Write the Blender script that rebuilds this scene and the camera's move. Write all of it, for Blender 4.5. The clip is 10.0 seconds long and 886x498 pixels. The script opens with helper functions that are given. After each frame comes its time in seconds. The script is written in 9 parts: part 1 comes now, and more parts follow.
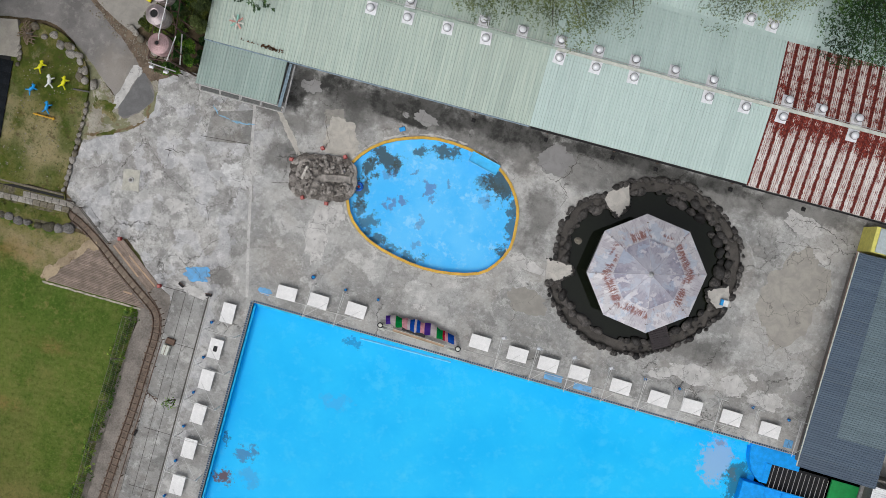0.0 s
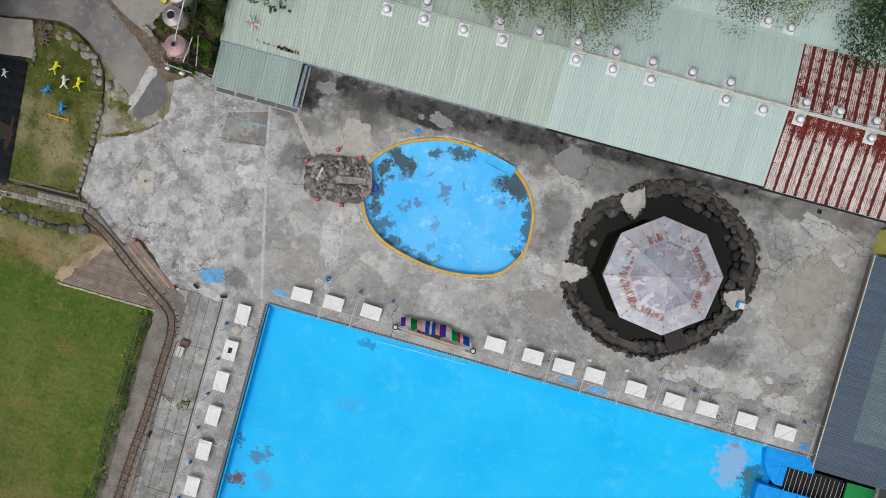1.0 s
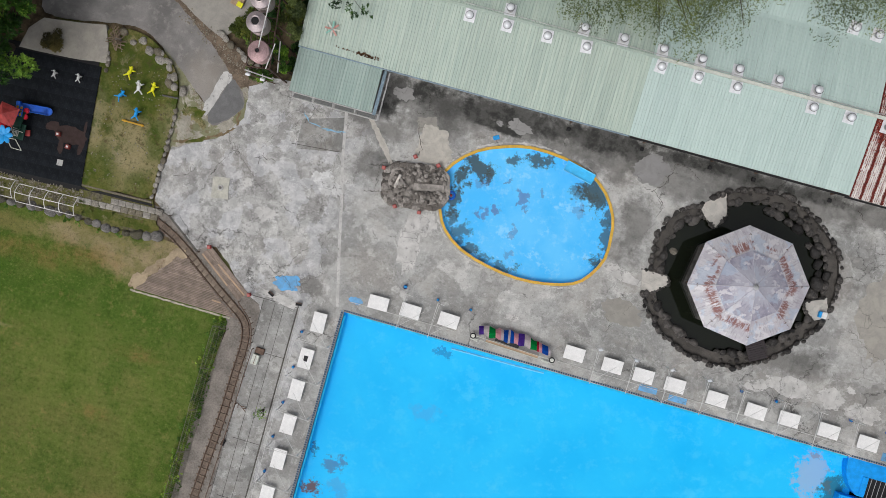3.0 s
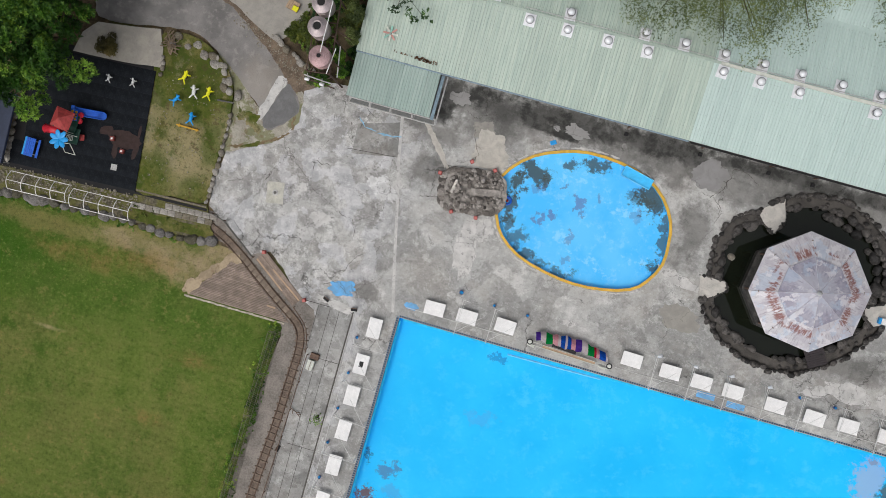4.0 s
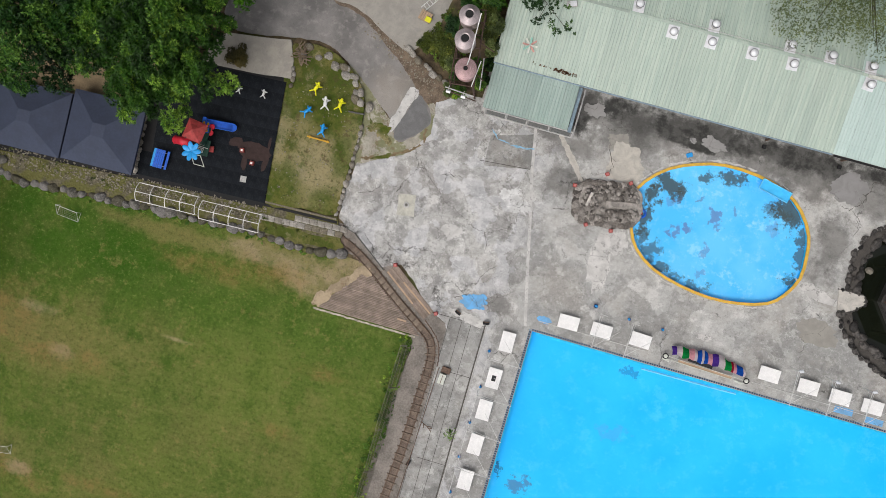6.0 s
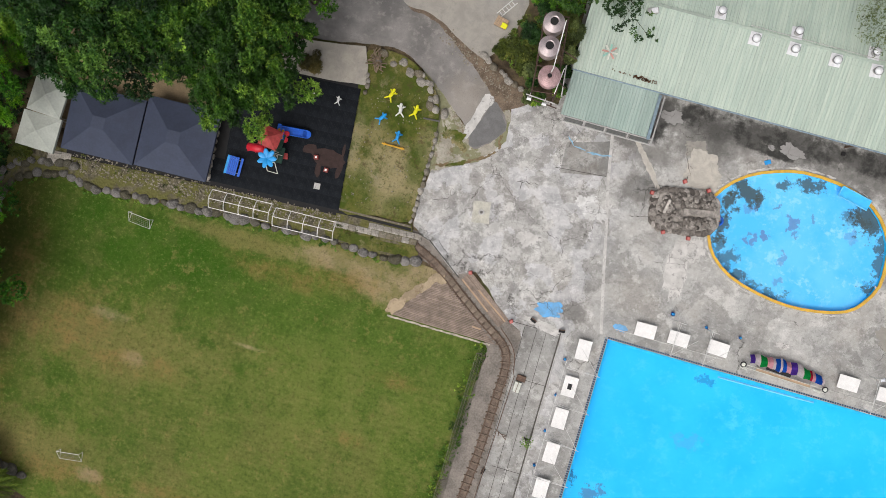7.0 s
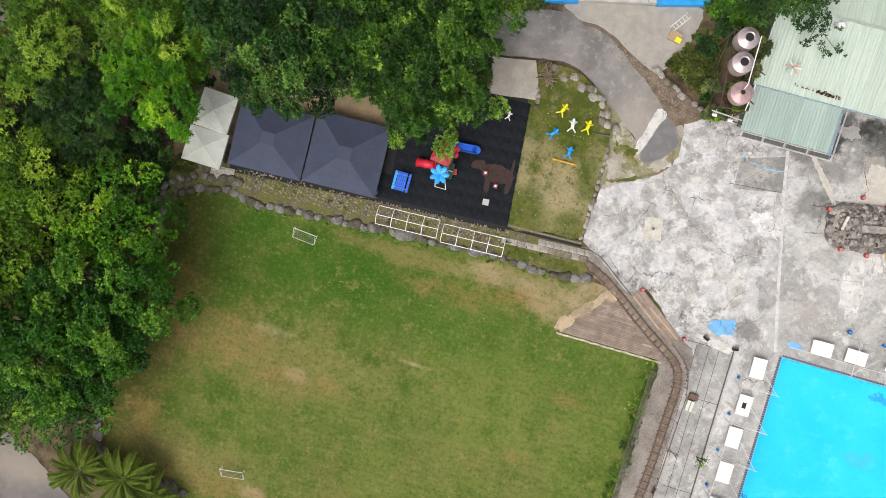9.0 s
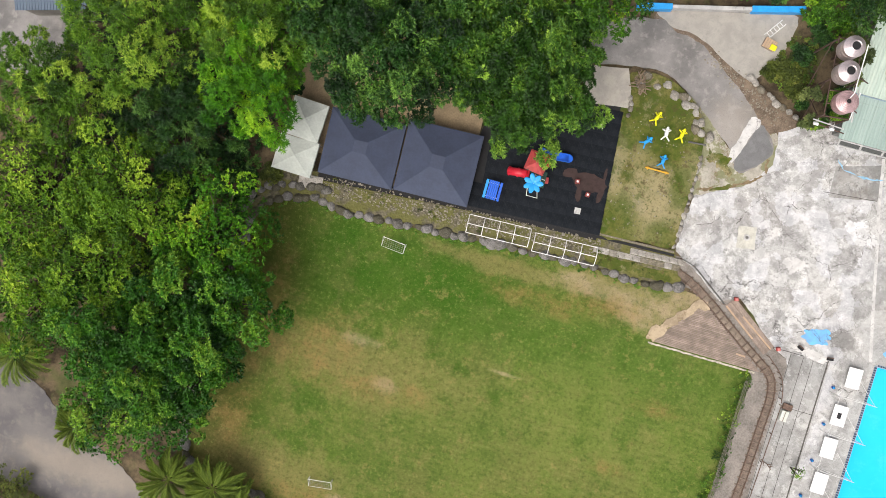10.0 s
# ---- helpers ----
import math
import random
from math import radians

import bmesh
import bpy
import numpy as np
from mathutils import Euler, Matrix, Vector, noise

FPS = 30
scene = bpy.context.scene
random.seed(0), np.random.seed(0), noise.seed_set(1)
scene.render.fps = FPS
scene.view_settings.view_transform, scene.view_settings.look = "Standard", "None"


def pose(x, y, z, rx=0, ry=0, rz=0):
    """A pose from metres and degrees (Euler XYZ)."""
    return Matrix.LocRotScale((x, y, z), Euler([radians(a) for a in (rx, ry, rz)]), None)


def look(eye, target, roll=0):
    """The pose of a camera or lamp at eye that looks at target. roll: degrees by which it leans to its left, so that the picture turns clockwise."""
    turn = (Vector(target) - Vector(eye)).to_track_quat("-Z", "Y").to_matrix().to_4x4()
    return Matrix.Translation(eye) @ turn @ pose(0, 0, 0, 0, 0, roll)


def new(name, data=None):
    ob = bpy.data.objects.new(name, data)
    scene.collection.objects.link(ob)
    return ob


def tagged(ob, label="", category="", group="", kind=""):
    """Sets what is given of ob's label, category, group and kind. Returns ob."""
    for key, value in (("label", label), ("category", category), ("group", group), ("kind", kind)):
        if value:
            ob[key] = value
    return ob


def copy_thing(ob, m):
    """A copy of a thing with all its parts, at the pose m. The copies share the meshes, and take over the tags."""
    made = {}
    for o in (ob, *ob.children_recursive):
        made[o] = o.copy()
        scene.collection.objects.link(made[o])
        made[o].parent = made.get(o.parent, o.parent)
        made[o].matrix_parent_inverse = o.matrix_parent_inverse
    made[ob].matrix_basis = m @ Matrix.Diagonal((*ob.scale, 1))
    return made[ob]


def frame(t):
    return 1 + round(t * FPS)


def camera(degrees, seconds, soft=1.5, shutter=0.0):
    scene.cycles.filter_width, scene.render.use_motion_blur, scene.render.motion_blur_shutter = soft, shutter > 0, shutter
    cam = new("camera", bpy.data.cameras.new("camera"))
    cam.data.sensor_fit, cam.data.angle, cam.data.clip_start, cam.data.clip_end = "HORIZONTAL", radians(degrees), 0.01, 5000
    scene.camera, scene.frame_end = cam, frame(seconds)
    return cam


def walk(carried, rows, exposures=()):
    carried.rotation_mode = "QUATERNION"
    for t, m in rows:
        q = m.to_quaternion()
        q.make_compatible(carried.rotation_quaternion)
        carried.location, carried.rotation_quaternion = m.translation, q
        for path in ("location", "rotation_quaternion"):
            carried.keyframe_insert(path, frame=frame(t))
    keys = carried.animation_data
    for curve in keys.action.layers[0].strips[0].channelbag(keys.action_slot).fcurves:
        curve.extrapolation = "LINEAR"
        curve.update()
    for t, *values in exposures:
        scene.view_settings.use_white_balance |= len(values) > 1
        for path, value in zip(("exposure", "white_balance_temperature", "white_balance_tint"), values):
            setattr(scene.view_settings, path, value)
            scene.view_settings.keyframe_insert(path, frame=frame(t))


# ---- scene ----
cam = camera(55.0, 10.0, 0.85)
# seconds, eye in metres, turn in degrees
ROWS = [
    (0.0, 16.988, 10.182, 69.877, -0.659, 2.817, 15.42),
    (0.5, 16.517, 10.174, 69.906, -0.706, 2.813, 15.468),
    (1.0, 15.7, 10.105, 69.859, -0.751, 2.815, 15.513),
    (1.5, 14.549, 9.971, 69.775, -0.795, 2.824, 15.554),
    (2.0, 13.09, 9.775, 69.682, -0.837, 2.839, 15.593),
    (2.5, 11.359, 9.524, 69.597, -0.878, 2.86, 15.629),
    (3.0, 9.394, 9.226, 69.528, -0.918, 2.889, 15.662),
    (3.5, 7.233, 8.888, 69.476, -0.957, 2.923, 15.691),
    (4.0, 4.909, 8.519, 69.44, -0.994, 2.965, 15.718),
    (4.5, 2.451, 8.124, 69.417, -1.029, 3.012, 15.742),
    (5.0, -0.124, 7.708, 69.402, -1.064, 3.066, 15.763),
    (5.5, -2.805, 7.274, 69.391, -1.097, 3.127, 15.781),
    (6.0, -5.588, 6.821, 69.379, -1.128, 3.194, 15.797),
    (6.5, -8.478, 6.349, 69.368, -1.159, 3.268, 15.809),
    (7.0, -11.481, 5.854, 69.355, -1.187, 3.348, 15.818),
    (7.5, -14.605, 5.335, 69.344, -1.215, 3.435, 15.824),
    (8.0, -17.854, 4.79, 69.338, -1.241, 3.528, 15.828),
    (8.5, -21.223, 4.219, 69.341, -1.266, 3.627, 15.828),
    (9.0, -24.691, 3.627, 69.355, -1.289, 3.733, 15.826),
    (9.5, -28.214, 3.026, 69.384, -1.312, 3.846, 15.82),
    (10.0, -31.717, 2.435, 69.423, -1.332, 3.965, 15.812),
]
walk(cam, [(t, pose(*row)) for t, *row in ROWS], [(0.0, -0.44, 6300, 9.0), (2.5, -0.42, 6350, 9.2), (5.0, -0.28, 6450, 9.8), (7.0, -0.08, 6600, 10.6), (8.0, 0.12, 6650, 11.0), (9.0, 0.34, 6650, 11.0), (10.0, 0.5, 6650, 11.0)])

# ---- light ----
world = bpy.data.worlds.new("overcast_sky")
scene.world = world
world.use_nodes = True
wn = world.node_tree
sky = wn.nodes.new("ShaderNodeTexSky")
sky.sky_type = "NISHITA"
sky.sun_disc = False
sky.sun_elevation = radians(62)
sky.sun_rotation = radians(200)
sky.air_density, sky.dust_density, sky.ozone_density = 1.0, 6.0, 1.0
veil = wn.nodes.new("ShaderNodeHueSaturation")
veil.inputs["Saturation"].default_value = 0.25
wn.links.new(sky.outputs["Color"], veil.inputs["Color"])
wn.links.new(veil.outputs["Color"], wn.nodes["Background"].inputs["Color"])
wn.nodes["Background"].inputs["Strength"].default_value = 0.15
sun = new("sun", bpy.data.lights.new("sun", "SUN"))
sun.data.energy, sun.data.angle, sun.data.color = 0.8, radians(40), (1.0, 0.97, 0.93)
sun.matrix_basis = look((0, 0, 60), (8, 26, 0))


# ---- node helpers ----
def srgb(r, g, b):
    return tuple(((c / 255 + 0.055) / 1.055) ** 2.4 if c > 10 else c / 3295 for c in (r, g, b)) + (1.0,)


def put(nt, socket, v):
    if isinstance(v, bpy.types.NodeSocket):
        nt.links.new(v, socket)
    else:
        socket.default_value = v


def surface(name, rough=0.8, metal=0.0, spec=0.4):
    m = bpy.data.materials.new(name)
    m.use_nodes = True
    nt = m.node_tree
    b = nt.nodes["Principled BSDF"]
    b.inputs["Roughness"].default_value = rough
    b.inputs["Metallic"].default_value = metal
    b.inputs["Specular IOR Level"].default_value = spec
    return m, nt, b


def coords(nt, sx=1.0, sy=1.0, sz=1.0):
    co = nt.nodes.new("ShaderNodeTexCoord").outputs["Object"]
    if (sx, sy, sz) == (1.0, 1.0, 1.0):
        return co
    mp = nt.nodes.new("ShaderNodeMapping")
    mp.inputs["Scale"].default_value = (sx, sy, sz)
    nt.links.new(co, mp.inputs["Vector"])
    return mp.outputs["Vector"]


def grain(nt, co, scale, detail=6.0, rough=0.6, warp=0.0):
    n = nt.nodes.new("ShaderNodeTexNoise")
    nt.links.new(co, n.inputs["Vector"])
    n.inputs["Scale"].default_value, n.inputs["Detail"].default_value = scale, detail
    n.inputs["Roughness"].default_value, n.inputs["Distortion"].default_value = rough, warp
    return n.outputs["Fac"]


def calc(nt, op, a, b=0.0, c=0.0):
    n = nt.nodes.new("ShaderNodeMath")
    n.operation = op
    for s, v in zip(n.inputs, (a, b, c)):
        put(nt, s, v)
    return n.outputs[0]


def step(nt, v, lo, hi):
    n = nt.nodes.new("ShaderNodeMapRange")
    n.interpolation_type = "SMOOTHSTEP"
    put(nt, n.inputs["Value"], v)
    n.inputs["From Min"].default_value, n.inputs["From Max"].default_value = lo, hi
    return n.outputs["Result"]


def blend(nt, f, a, b, kind="MIX"):
    n = nt.nodes.new("ShaderNodeMix")
    n.data_type, n.blend_type = "RGBA", kind
    put(nt, n.inputs[0], f)
    put(nt, n.inputs[6], a)
    put(nt, n.inputs[7], b)
    return n.outputs[2]


def relief(nt, b, height, strength=0.3, depth=0.02):
    n = nt.nodes.new("ShaderNodeBump")
    n.inputs["Strength"].default_value, n.inputs["Distance"].default_value = strength, depth
    nt.links.new(height, n.inputs["Height"])
    nt.links.new(n.outputs["Normal"], b.inputs["Normal"])


def axes(nt, co):
    n = nt.nodes.new("ShaderNodeSeparateXYZ")
    nt.links.new(co, n.inputs[0])
    return n.outputs


def ax_of(nt, co):
    return axes(nt, co)[0]


def spot(nt, co, x, y, rx, ry, ragged, soft=0.35):
    """1 inside an oval blot with a ragged edge, 0 outside."""
    ax = axes(nt, co)
    dx = calc(nt, "MULTIPLY", calc(nt, "SUBTRACT", ax[0], x), 1 / rx)
    dy = calc(nt, "MULTIPLY", calc(nt, "SUBTRACT", ax[1], y), 1 / ry)
    d = calc(nt, "SQRT", calc(nt, "ADD", calc(nt, "MULTIPLY", dx, dx), calc(nt, "MULTIPLY", dy, dy)))
    d = calc(nt, "ADD", d, calc(nt, "MULTIPLY", calc(nt, "SUBTRACT", ragged, 0.5), 3.6))
    return step(nt, d, 1.0 + soft / 2, 1.0 - soft / 2)


def most(nt, *values):
    v = values[0]
    for w in values[1:]:
        v = calc(nt, "MAXIMUM", v, w)
    return v


def chance(nt):
    return nt.nodes.new("ShaderNodeObjectInfo").outputs["Random"]


def island(nt):
    return nt.nodes.new("ShaderNodeNewGeometry").outputs["Random Per Island"]


def plain(name, rgb, rough=0.6, metal=0.0, vary=0.25, scale=3.0, bump=0.0, spec=0.4, per_object=0.0):
    """Paint, plastic, metal or cloth with faint dirt at two scales."""
    m, nt, b = surface(name, rough, metal, spec)
    co = coords(nt)
    n = calc(nt, "ADD", calc(nt, "MULTIPLY", grain(nt, co, scale, 5), 0.6), calc(nt, "MULTIPLY", grain(nt, co, scale * 9, 3), 0.4))
    dark = tuple(c * (1 - vary) * 0.9 for c in rgb[:3]) + (1.0,)
    light = tuple(min(1.0, c * (1 + vary)) for c in rgb[:3]) + (1.0,)
    col = blend(nt, step(nt, n, 0.3, 0.7), dark, light)
    if per_object:
        col = blend(nt, calc(nt, "MULTIPLY", chance(nt), per_object), col, tuple(c * 0.45 for c in rgb[:3]) + (1.0,))
    nt.links.new(col, b.inputs["Base Color"])
    if bump:
        relief(nt, b, n, 0.5, bump)
    return m


# ---- materials ----
def cracks(nt, co, scale, width, bend_scale, bend_amount=1.0):
    """Thin wandering lines between uneven cells."""
    warp = nt.nodes.new("ShaderNodeVectorMath")
    warp.operation = "MULTIPLY_ADD"
    bend = nt.nodes.new("ShaderNodeTexNoise")
    bend.inputs["Scale"].default_value, bend.inputs["Detail"].default_value, bend.inputs["Roughness"].default_value = bend_scale, 8.0, 0.65
    nt.links.new(co, bend.inputs["Vector"])
    nt.links.new(bend.outputs["Color"], warp.inputs[0])
    warp.inputs[1].default_value = (bend_amount,) * 3
    nt.links.new(co, warp.inputs[2])
    cell = nt.nodes.new("ShaderNodeTexVoronoi")
    cell.feature = "DISTANCE_TO_EDGE"
    cell.inputs["Scale"].default_value = scale
    nt.links.new(warp.outputs[0], cell.inputs["Vector"])
    return step(nt, cell.outputs["Distance"], width, width * 0.25)


def cells(nt, co, scale, bend_scale, bend_amount):
    """A random value for each uneven, ragged cell."""
    warp = nt.nodes.new("ShaderNodeVectorMath")
    warp.operation = "MULTIPLY_ADD"
    bend = nt.nodes.new("ShaderNodeTexNoise")
    bend.inputs["Scale"].default_value, bend.inputs["Detail"].default_value, bend.inputs["Roughness"].default_value = bend_scale, 10.0, 0.7
    nt.links.new(co, bend.inputs["Vector"])
    nt.links.new(bend.outputs["Color"], warp.inputs[0])
    warp.inputs[1].default_value = (bend_amount,) * 3
    nt.links.new(co, warp.inputs[2])
    cell = nt.nodes.new("ShaderNodeTexVoronoi")
    cell.inputs["Scale"].default_value = scale
    nt.links.new(warp.outputs[0], cell.inputs["Vector"])
    return axes(nt, cell.outputs["Color"])[0]


def make_concrete(name="weathered_concrete", dim=1.0, western=True):
    m, nt, b = surface(name, 0.9)
    co = coords(nt)

    def tone(v, warm=0):
        return srgb(v * dim + warm * 0.7, v * dim, v * dim - 2 - warm * 0.6)

    big, mid, bloom, fine, speck = (grain(nt, co, 0.10, 10, 0.66), grain(nt, co, 0.42, 13, 0.74), grain(nt, co, 0.27, 14, 0.72), grain(nt, co, 2.6, 12, 0.78), grain(nt, co, 9.0, 6, 0.7))
    ragged = grain(nt, co, 0.45, 10, 0.72)
    col = blend(nt, step(nt, big, 0.38, 0.62), tone(147, 1), tone(183, 2))
    col = blend(nt, calc(nt, "MULTIPLY", step(nt, grain(nt, co, 0.3, 6, 0.6), 0.42, 0.62), 0.45), col, tone(150, 6))
    col = blend(nt, calc(nt, "MULTIPLY", step(nt, mid, 0.43, 0.40), 0.34), col, tone(118, 1))
    col = blend(nt, calc(nt, "MULTIPLY", step(nt, bloom, 0.552, 0.575), 0.6), col, tone(200, 3))
    ax = axes(nt, co)
    busy = 0.75
    if western:
        # the older western slab is paler, scaled and crazed
        west = step(nt, calc(nt, "ADD", ax[0], calc(nt, "MULTIPLY", ragged, 5.0)), 2.0, -2.0)
        busy = calc(nt, "ADD", 0.4, calc(nt, "MULTIPLY", west, 0.5))
        worn = step(nt, grain(nt, co, 0.62, 14, 0.76), 0.44, 0.54)
        pale = blend(nt, worn, tone(148, 2), tone(184, 3))
        pale = blend(nt, calc(nt, "MULTIPLY", step(nt, grain(nt, co, 0.33, 13, 0.74), 0.47, 0.44), 0.5), pale, tone(134))
        pale = blend(nt, calc(nt, "MULTIPLY", step(nt, grain(nt, co, 0.9, 13, 0.72), 0.57, 0.61), 0.7), pale, tone(204, 3))
        col = blend(nt, calc(nt, "MULTIPLY", west, 0.85), col, pale)
        grey = most(nt, spot(nt, co, 37.0, 6.5, 9.0, 3.6, ragged, 1.0), spot(nt, co, 22.0, 3.2, 6.0, 1.6, ragged, 1.0), spot(nt, co, 38.5, 14.5, 3.0, 3.0, ragged, 1.0))
        col = blend(nt, calc(nt, "MULTIPLY", grey, 0.5), col, tone(122))
        # ragged wet stains; by the hall the eave's shade is painted in too
        damp_and_shade = most(nt, spot(nt, co, 2.5, 17.8, 4.5, 2.0, ragged, 0.7), spot(nt, co, 9.5, 18.9, 4.0, 1.6, ragged, 0.7), spot(nt, co, 17.0, 18.5, 6.5, 2.1, ragged, 0.7), spot(nt, co, -1.0, 15.2, 2.0, 1.0, ragged, 0.9), spot(nt, co, 23.5, 17.6, 2.4, 1.6, ragged, 0.9), 
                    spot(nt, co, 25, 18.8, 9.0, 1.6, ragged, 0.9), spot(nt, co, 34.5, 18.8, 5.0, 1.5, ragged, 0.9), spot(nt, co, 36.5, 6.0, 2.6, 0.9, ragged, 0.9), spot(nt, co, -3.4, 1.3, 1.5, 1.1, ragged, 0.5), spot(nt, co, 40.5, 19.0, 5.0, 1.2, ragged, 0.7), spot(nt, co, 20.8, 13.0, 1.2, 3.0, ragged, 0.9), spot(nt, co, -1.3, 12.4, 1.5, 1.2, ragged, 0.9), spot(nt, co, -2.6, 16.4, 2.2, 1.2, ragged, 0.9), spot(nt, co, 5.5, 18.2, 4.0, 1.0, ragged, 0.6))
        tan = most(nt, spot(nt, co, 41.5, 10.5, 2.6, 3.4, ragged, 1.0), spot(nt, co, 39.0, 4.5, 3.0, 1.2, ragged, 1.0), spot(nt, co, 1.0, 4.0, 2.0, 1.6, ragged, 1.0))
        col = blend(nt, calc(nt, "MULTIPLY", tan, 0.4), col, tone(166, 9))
        # black stain and the eave's contact shade, painted as one dark band
        soot_and_shade = most(nt, spot(nt, co, 3.5, 19.0, 5.0, 1.15, ragged, 0.9), spot(nt, co, 10.5, 19.1, 5.4, 0.95, ragged, 0.9), spot(nt, co, 17.0, 19.1, 5.0, 1.0, ragged, 0.9), spot(nt, co, 7.4, 18.1, 1.6, 0.4, ragged, 0.8), spot(nt, co, -1.2, 17.6, 0.9, 1.4, ragged, 0.8), spot(nt, co, 24.0, 19.4, 6.0, 0.6, ragged, 0.8), spot(nt, co, 32.0, 19.4, 5.0, 0.55, ragged, 0.8), spot(nt, co, 8.6, 17.9, 1.5, 0.4, ragged, 0.6))
    col = blend(nt, calc(nt, "MULTIPLY", step(nt, fine, 0.52, 0.59), 0.30), col, tone(92))
    col = blend(nt, calc(nt, "MULTIPLY", step(nt, fine, 0.46, 0.40), 0.28), col, tone(212))
    col = blend(nt, calc(nt, "MULTIPLY", step(nt, speck, 0.55, 0.64), 0.30), col, tone(74))
    # crusts and repairs: crisp uneven cells, each a little lighter, darker or warmer
    shade = cells(nt, co, 0.55, 0.8, 1.9)
    col = blend(nt, calc(nt, "MULTIPLY", step(nt, shade, 0.60, 0.70), 0.17), col, tone(206, 4))
    col = blend(nt, calc(nt, "MULTIPLY", step(nt, shade, 0.38, 0.30), 0.20), col, tone(104, 3))
    small = cells(nt, co, 1.6, 2.4, 0.8)
    col = blend(nt, calc(nt, "MULTIPLY", step(nt, small, 0.72, 0.78), calc(nt, "MULTIPLY", busy, 0.22)), col, tone(214, 2))
    col = blend(nt, calc(nt, "MULTIPLY", step(nt, small, 0.28, 0.22), calc(nt, "MULTIPLY", busy, 0.22)), col, tone(92, 2))
    col = blend(nt, calc(nt, "MULTIPLY", step(nt, grain(nt, co, 0.19, 8, 0.7), 0.52, 0.60), 0.28), col, tone(150, 10))
    mortar = calc(nt, "MULTIPLY", cracks(nt, co, 0.31, 0.022, 1.3, 1.4), step(nt, grain(nt, co, 0.17, 4), 0.50, 0.55))
    col = blend(nt, calc(nt, "MULTIPLY", mortar, 0.22), col, tone(206, 3))
    chips = step(nt, grain(nt, co, 1.1, 14, 0.78), 0.565, 0.585)
    pits = step(nt, grain(nt, coords(nt, 1.7, 1.7, 1.7), 1.0, 14, 0.80), 0.585, 0.605)
    col = blend(nt, calc(nt, "MULTIPLY", chips, calc(nt, "MULTIPLY", busy, 0.62)), col, tone(216, 2))
    col = blend(nt, calc(nt, "MULTIPLY", pits, calc(nt, "MULTIPLY", busy, 0.62)), col, tone(84, 2))
    if western:
        col = blend(nt, calc(nt, "MULTIPLY", damp_and_shade, 0.74), col, blend(nt, step(nt, mid, 0.40, 0.58), tone(78, 2), tone(112, 3)))
        col = blend(nt, calc(nt, "MULTIPLY", soot_and_shade, calc(nt, "ADD", 0.5, calc(nt, "MULTIPLY", step(nt, mid, 0.42, 0.58), 0.45))), col, tone(42))
    wide = calc(nt, "MULTIPLY", cracks(nt, co, 0.23, 0.009, 0.9, 1.6), step(nt, grain(nt, co, 0.15, 3), 0.52, 0.56))
    thin = calc(nt, "MULTIPLY", cracks(nt, co, 0.62, 0.016, 1.8, 0.8), step(nt, grain(nt, co, 0.21, 4), 0.55, 0.60))
    crack = most(nt, wide, calc(nt, "MULTIPLY", thin, 0.6))
    if western:
        craze = calc(nt, "MULTIPLY", cracks(nt, co, 0.8, 0.03, 1.6, 1.3), calc(nt, "MULTIPLY", west, step(nt, grain(nt, co, 0.35, 6, 0.7), 0.47, 0.53)))
        col = blend(nt, calc(nt, "MULTIPLY", craze, 0.3), col, tone(80, 4))
        tint = cells(nt, co, 0.8, 1.1, 1.6)
        col = blend(nt, calc(nt, "MULTIPLY", step(nt, tint, 0.62, 0.66), calc(nt, "MULTIPLY", west, 0.3)), col, srgb(200, 200, 206))
        col = blend(nt, calc(nt, "MULTIPLY", step(nt, tint, 0.36, 0.32), calc(nt, "MULTIPLY", west, 0.26)), col, srgb(120, 116, 116))
        scaled = step(nt, grain(nt, coords(nt, 1.0, 1.0, 2.0), 0.75, 15, 0.8), 0.545, 0.56)
        col = blend(nt, calc(nt, "MULTIPLY", scaled, calc(nt, "MULTIPLY", west, 0.34)), col, srgb(216, 214, 212))
    col = blend(nt, calc(nt, "MULTIPLY", crack, 0.66), col, tone(54, 3))
    nt.links.new(col, b.inputs["Base Color"])
    relief(nt, b, calc(nt, "SUBTRACT", calc(nt, "ADD", mid, calc(nt, "MULTIPLY", fine, 0.5)), crack), 0.6, 0.035)
    return m


def make_patch(name="patched_mortar", low=(168, 166, 163), high=(188, 186, 183), flaky=0.0, cracked=0.55):
    m, nt, b = surface(name, 0.88)
    co = coords(nt)
    n, fine = grain(nt, co, 1.1, 7, 0.65, 0.5), grain(nt, co, 9, 5)
    a = blend(nt, chance(nt), srgb(*low), srgb(*high))
    col = blend(nt, step(nt, n, 0.35, 0.65), blend(nt, 0.35, a, srgb(112, 110, 108)), a)
    col = blend(nt, calc(nt, "MULTIPLY", step(nt, fine, 0.55, 0.75), 0.25), col, srgb(90, 88, 86))
    crack = calc(nt, "MULTIPLY", cracks(nt, co, 0.7, 0.02, 1.8, 0.8), step(nt, grain(nt, co, 0.4, 4), 0.46, 0.54))
    col = blend(nt, calc(nt, "MULTIPLY", crack, cracked), col, srgb(72, 70, 68))
    if flaky:
        lost = step(nt, grain(nt, co, 1.5, 14, 0.8), 0.56, 0.58)
        col = blend(nt, calc(nt, "MULTIPLY", lost, flaky), col, srgb(128, 126, 124))
    nt.links.new(col, b.inputs["Base Color"])
    relief(nt, b, n, 0.3, 0.02)
    return m


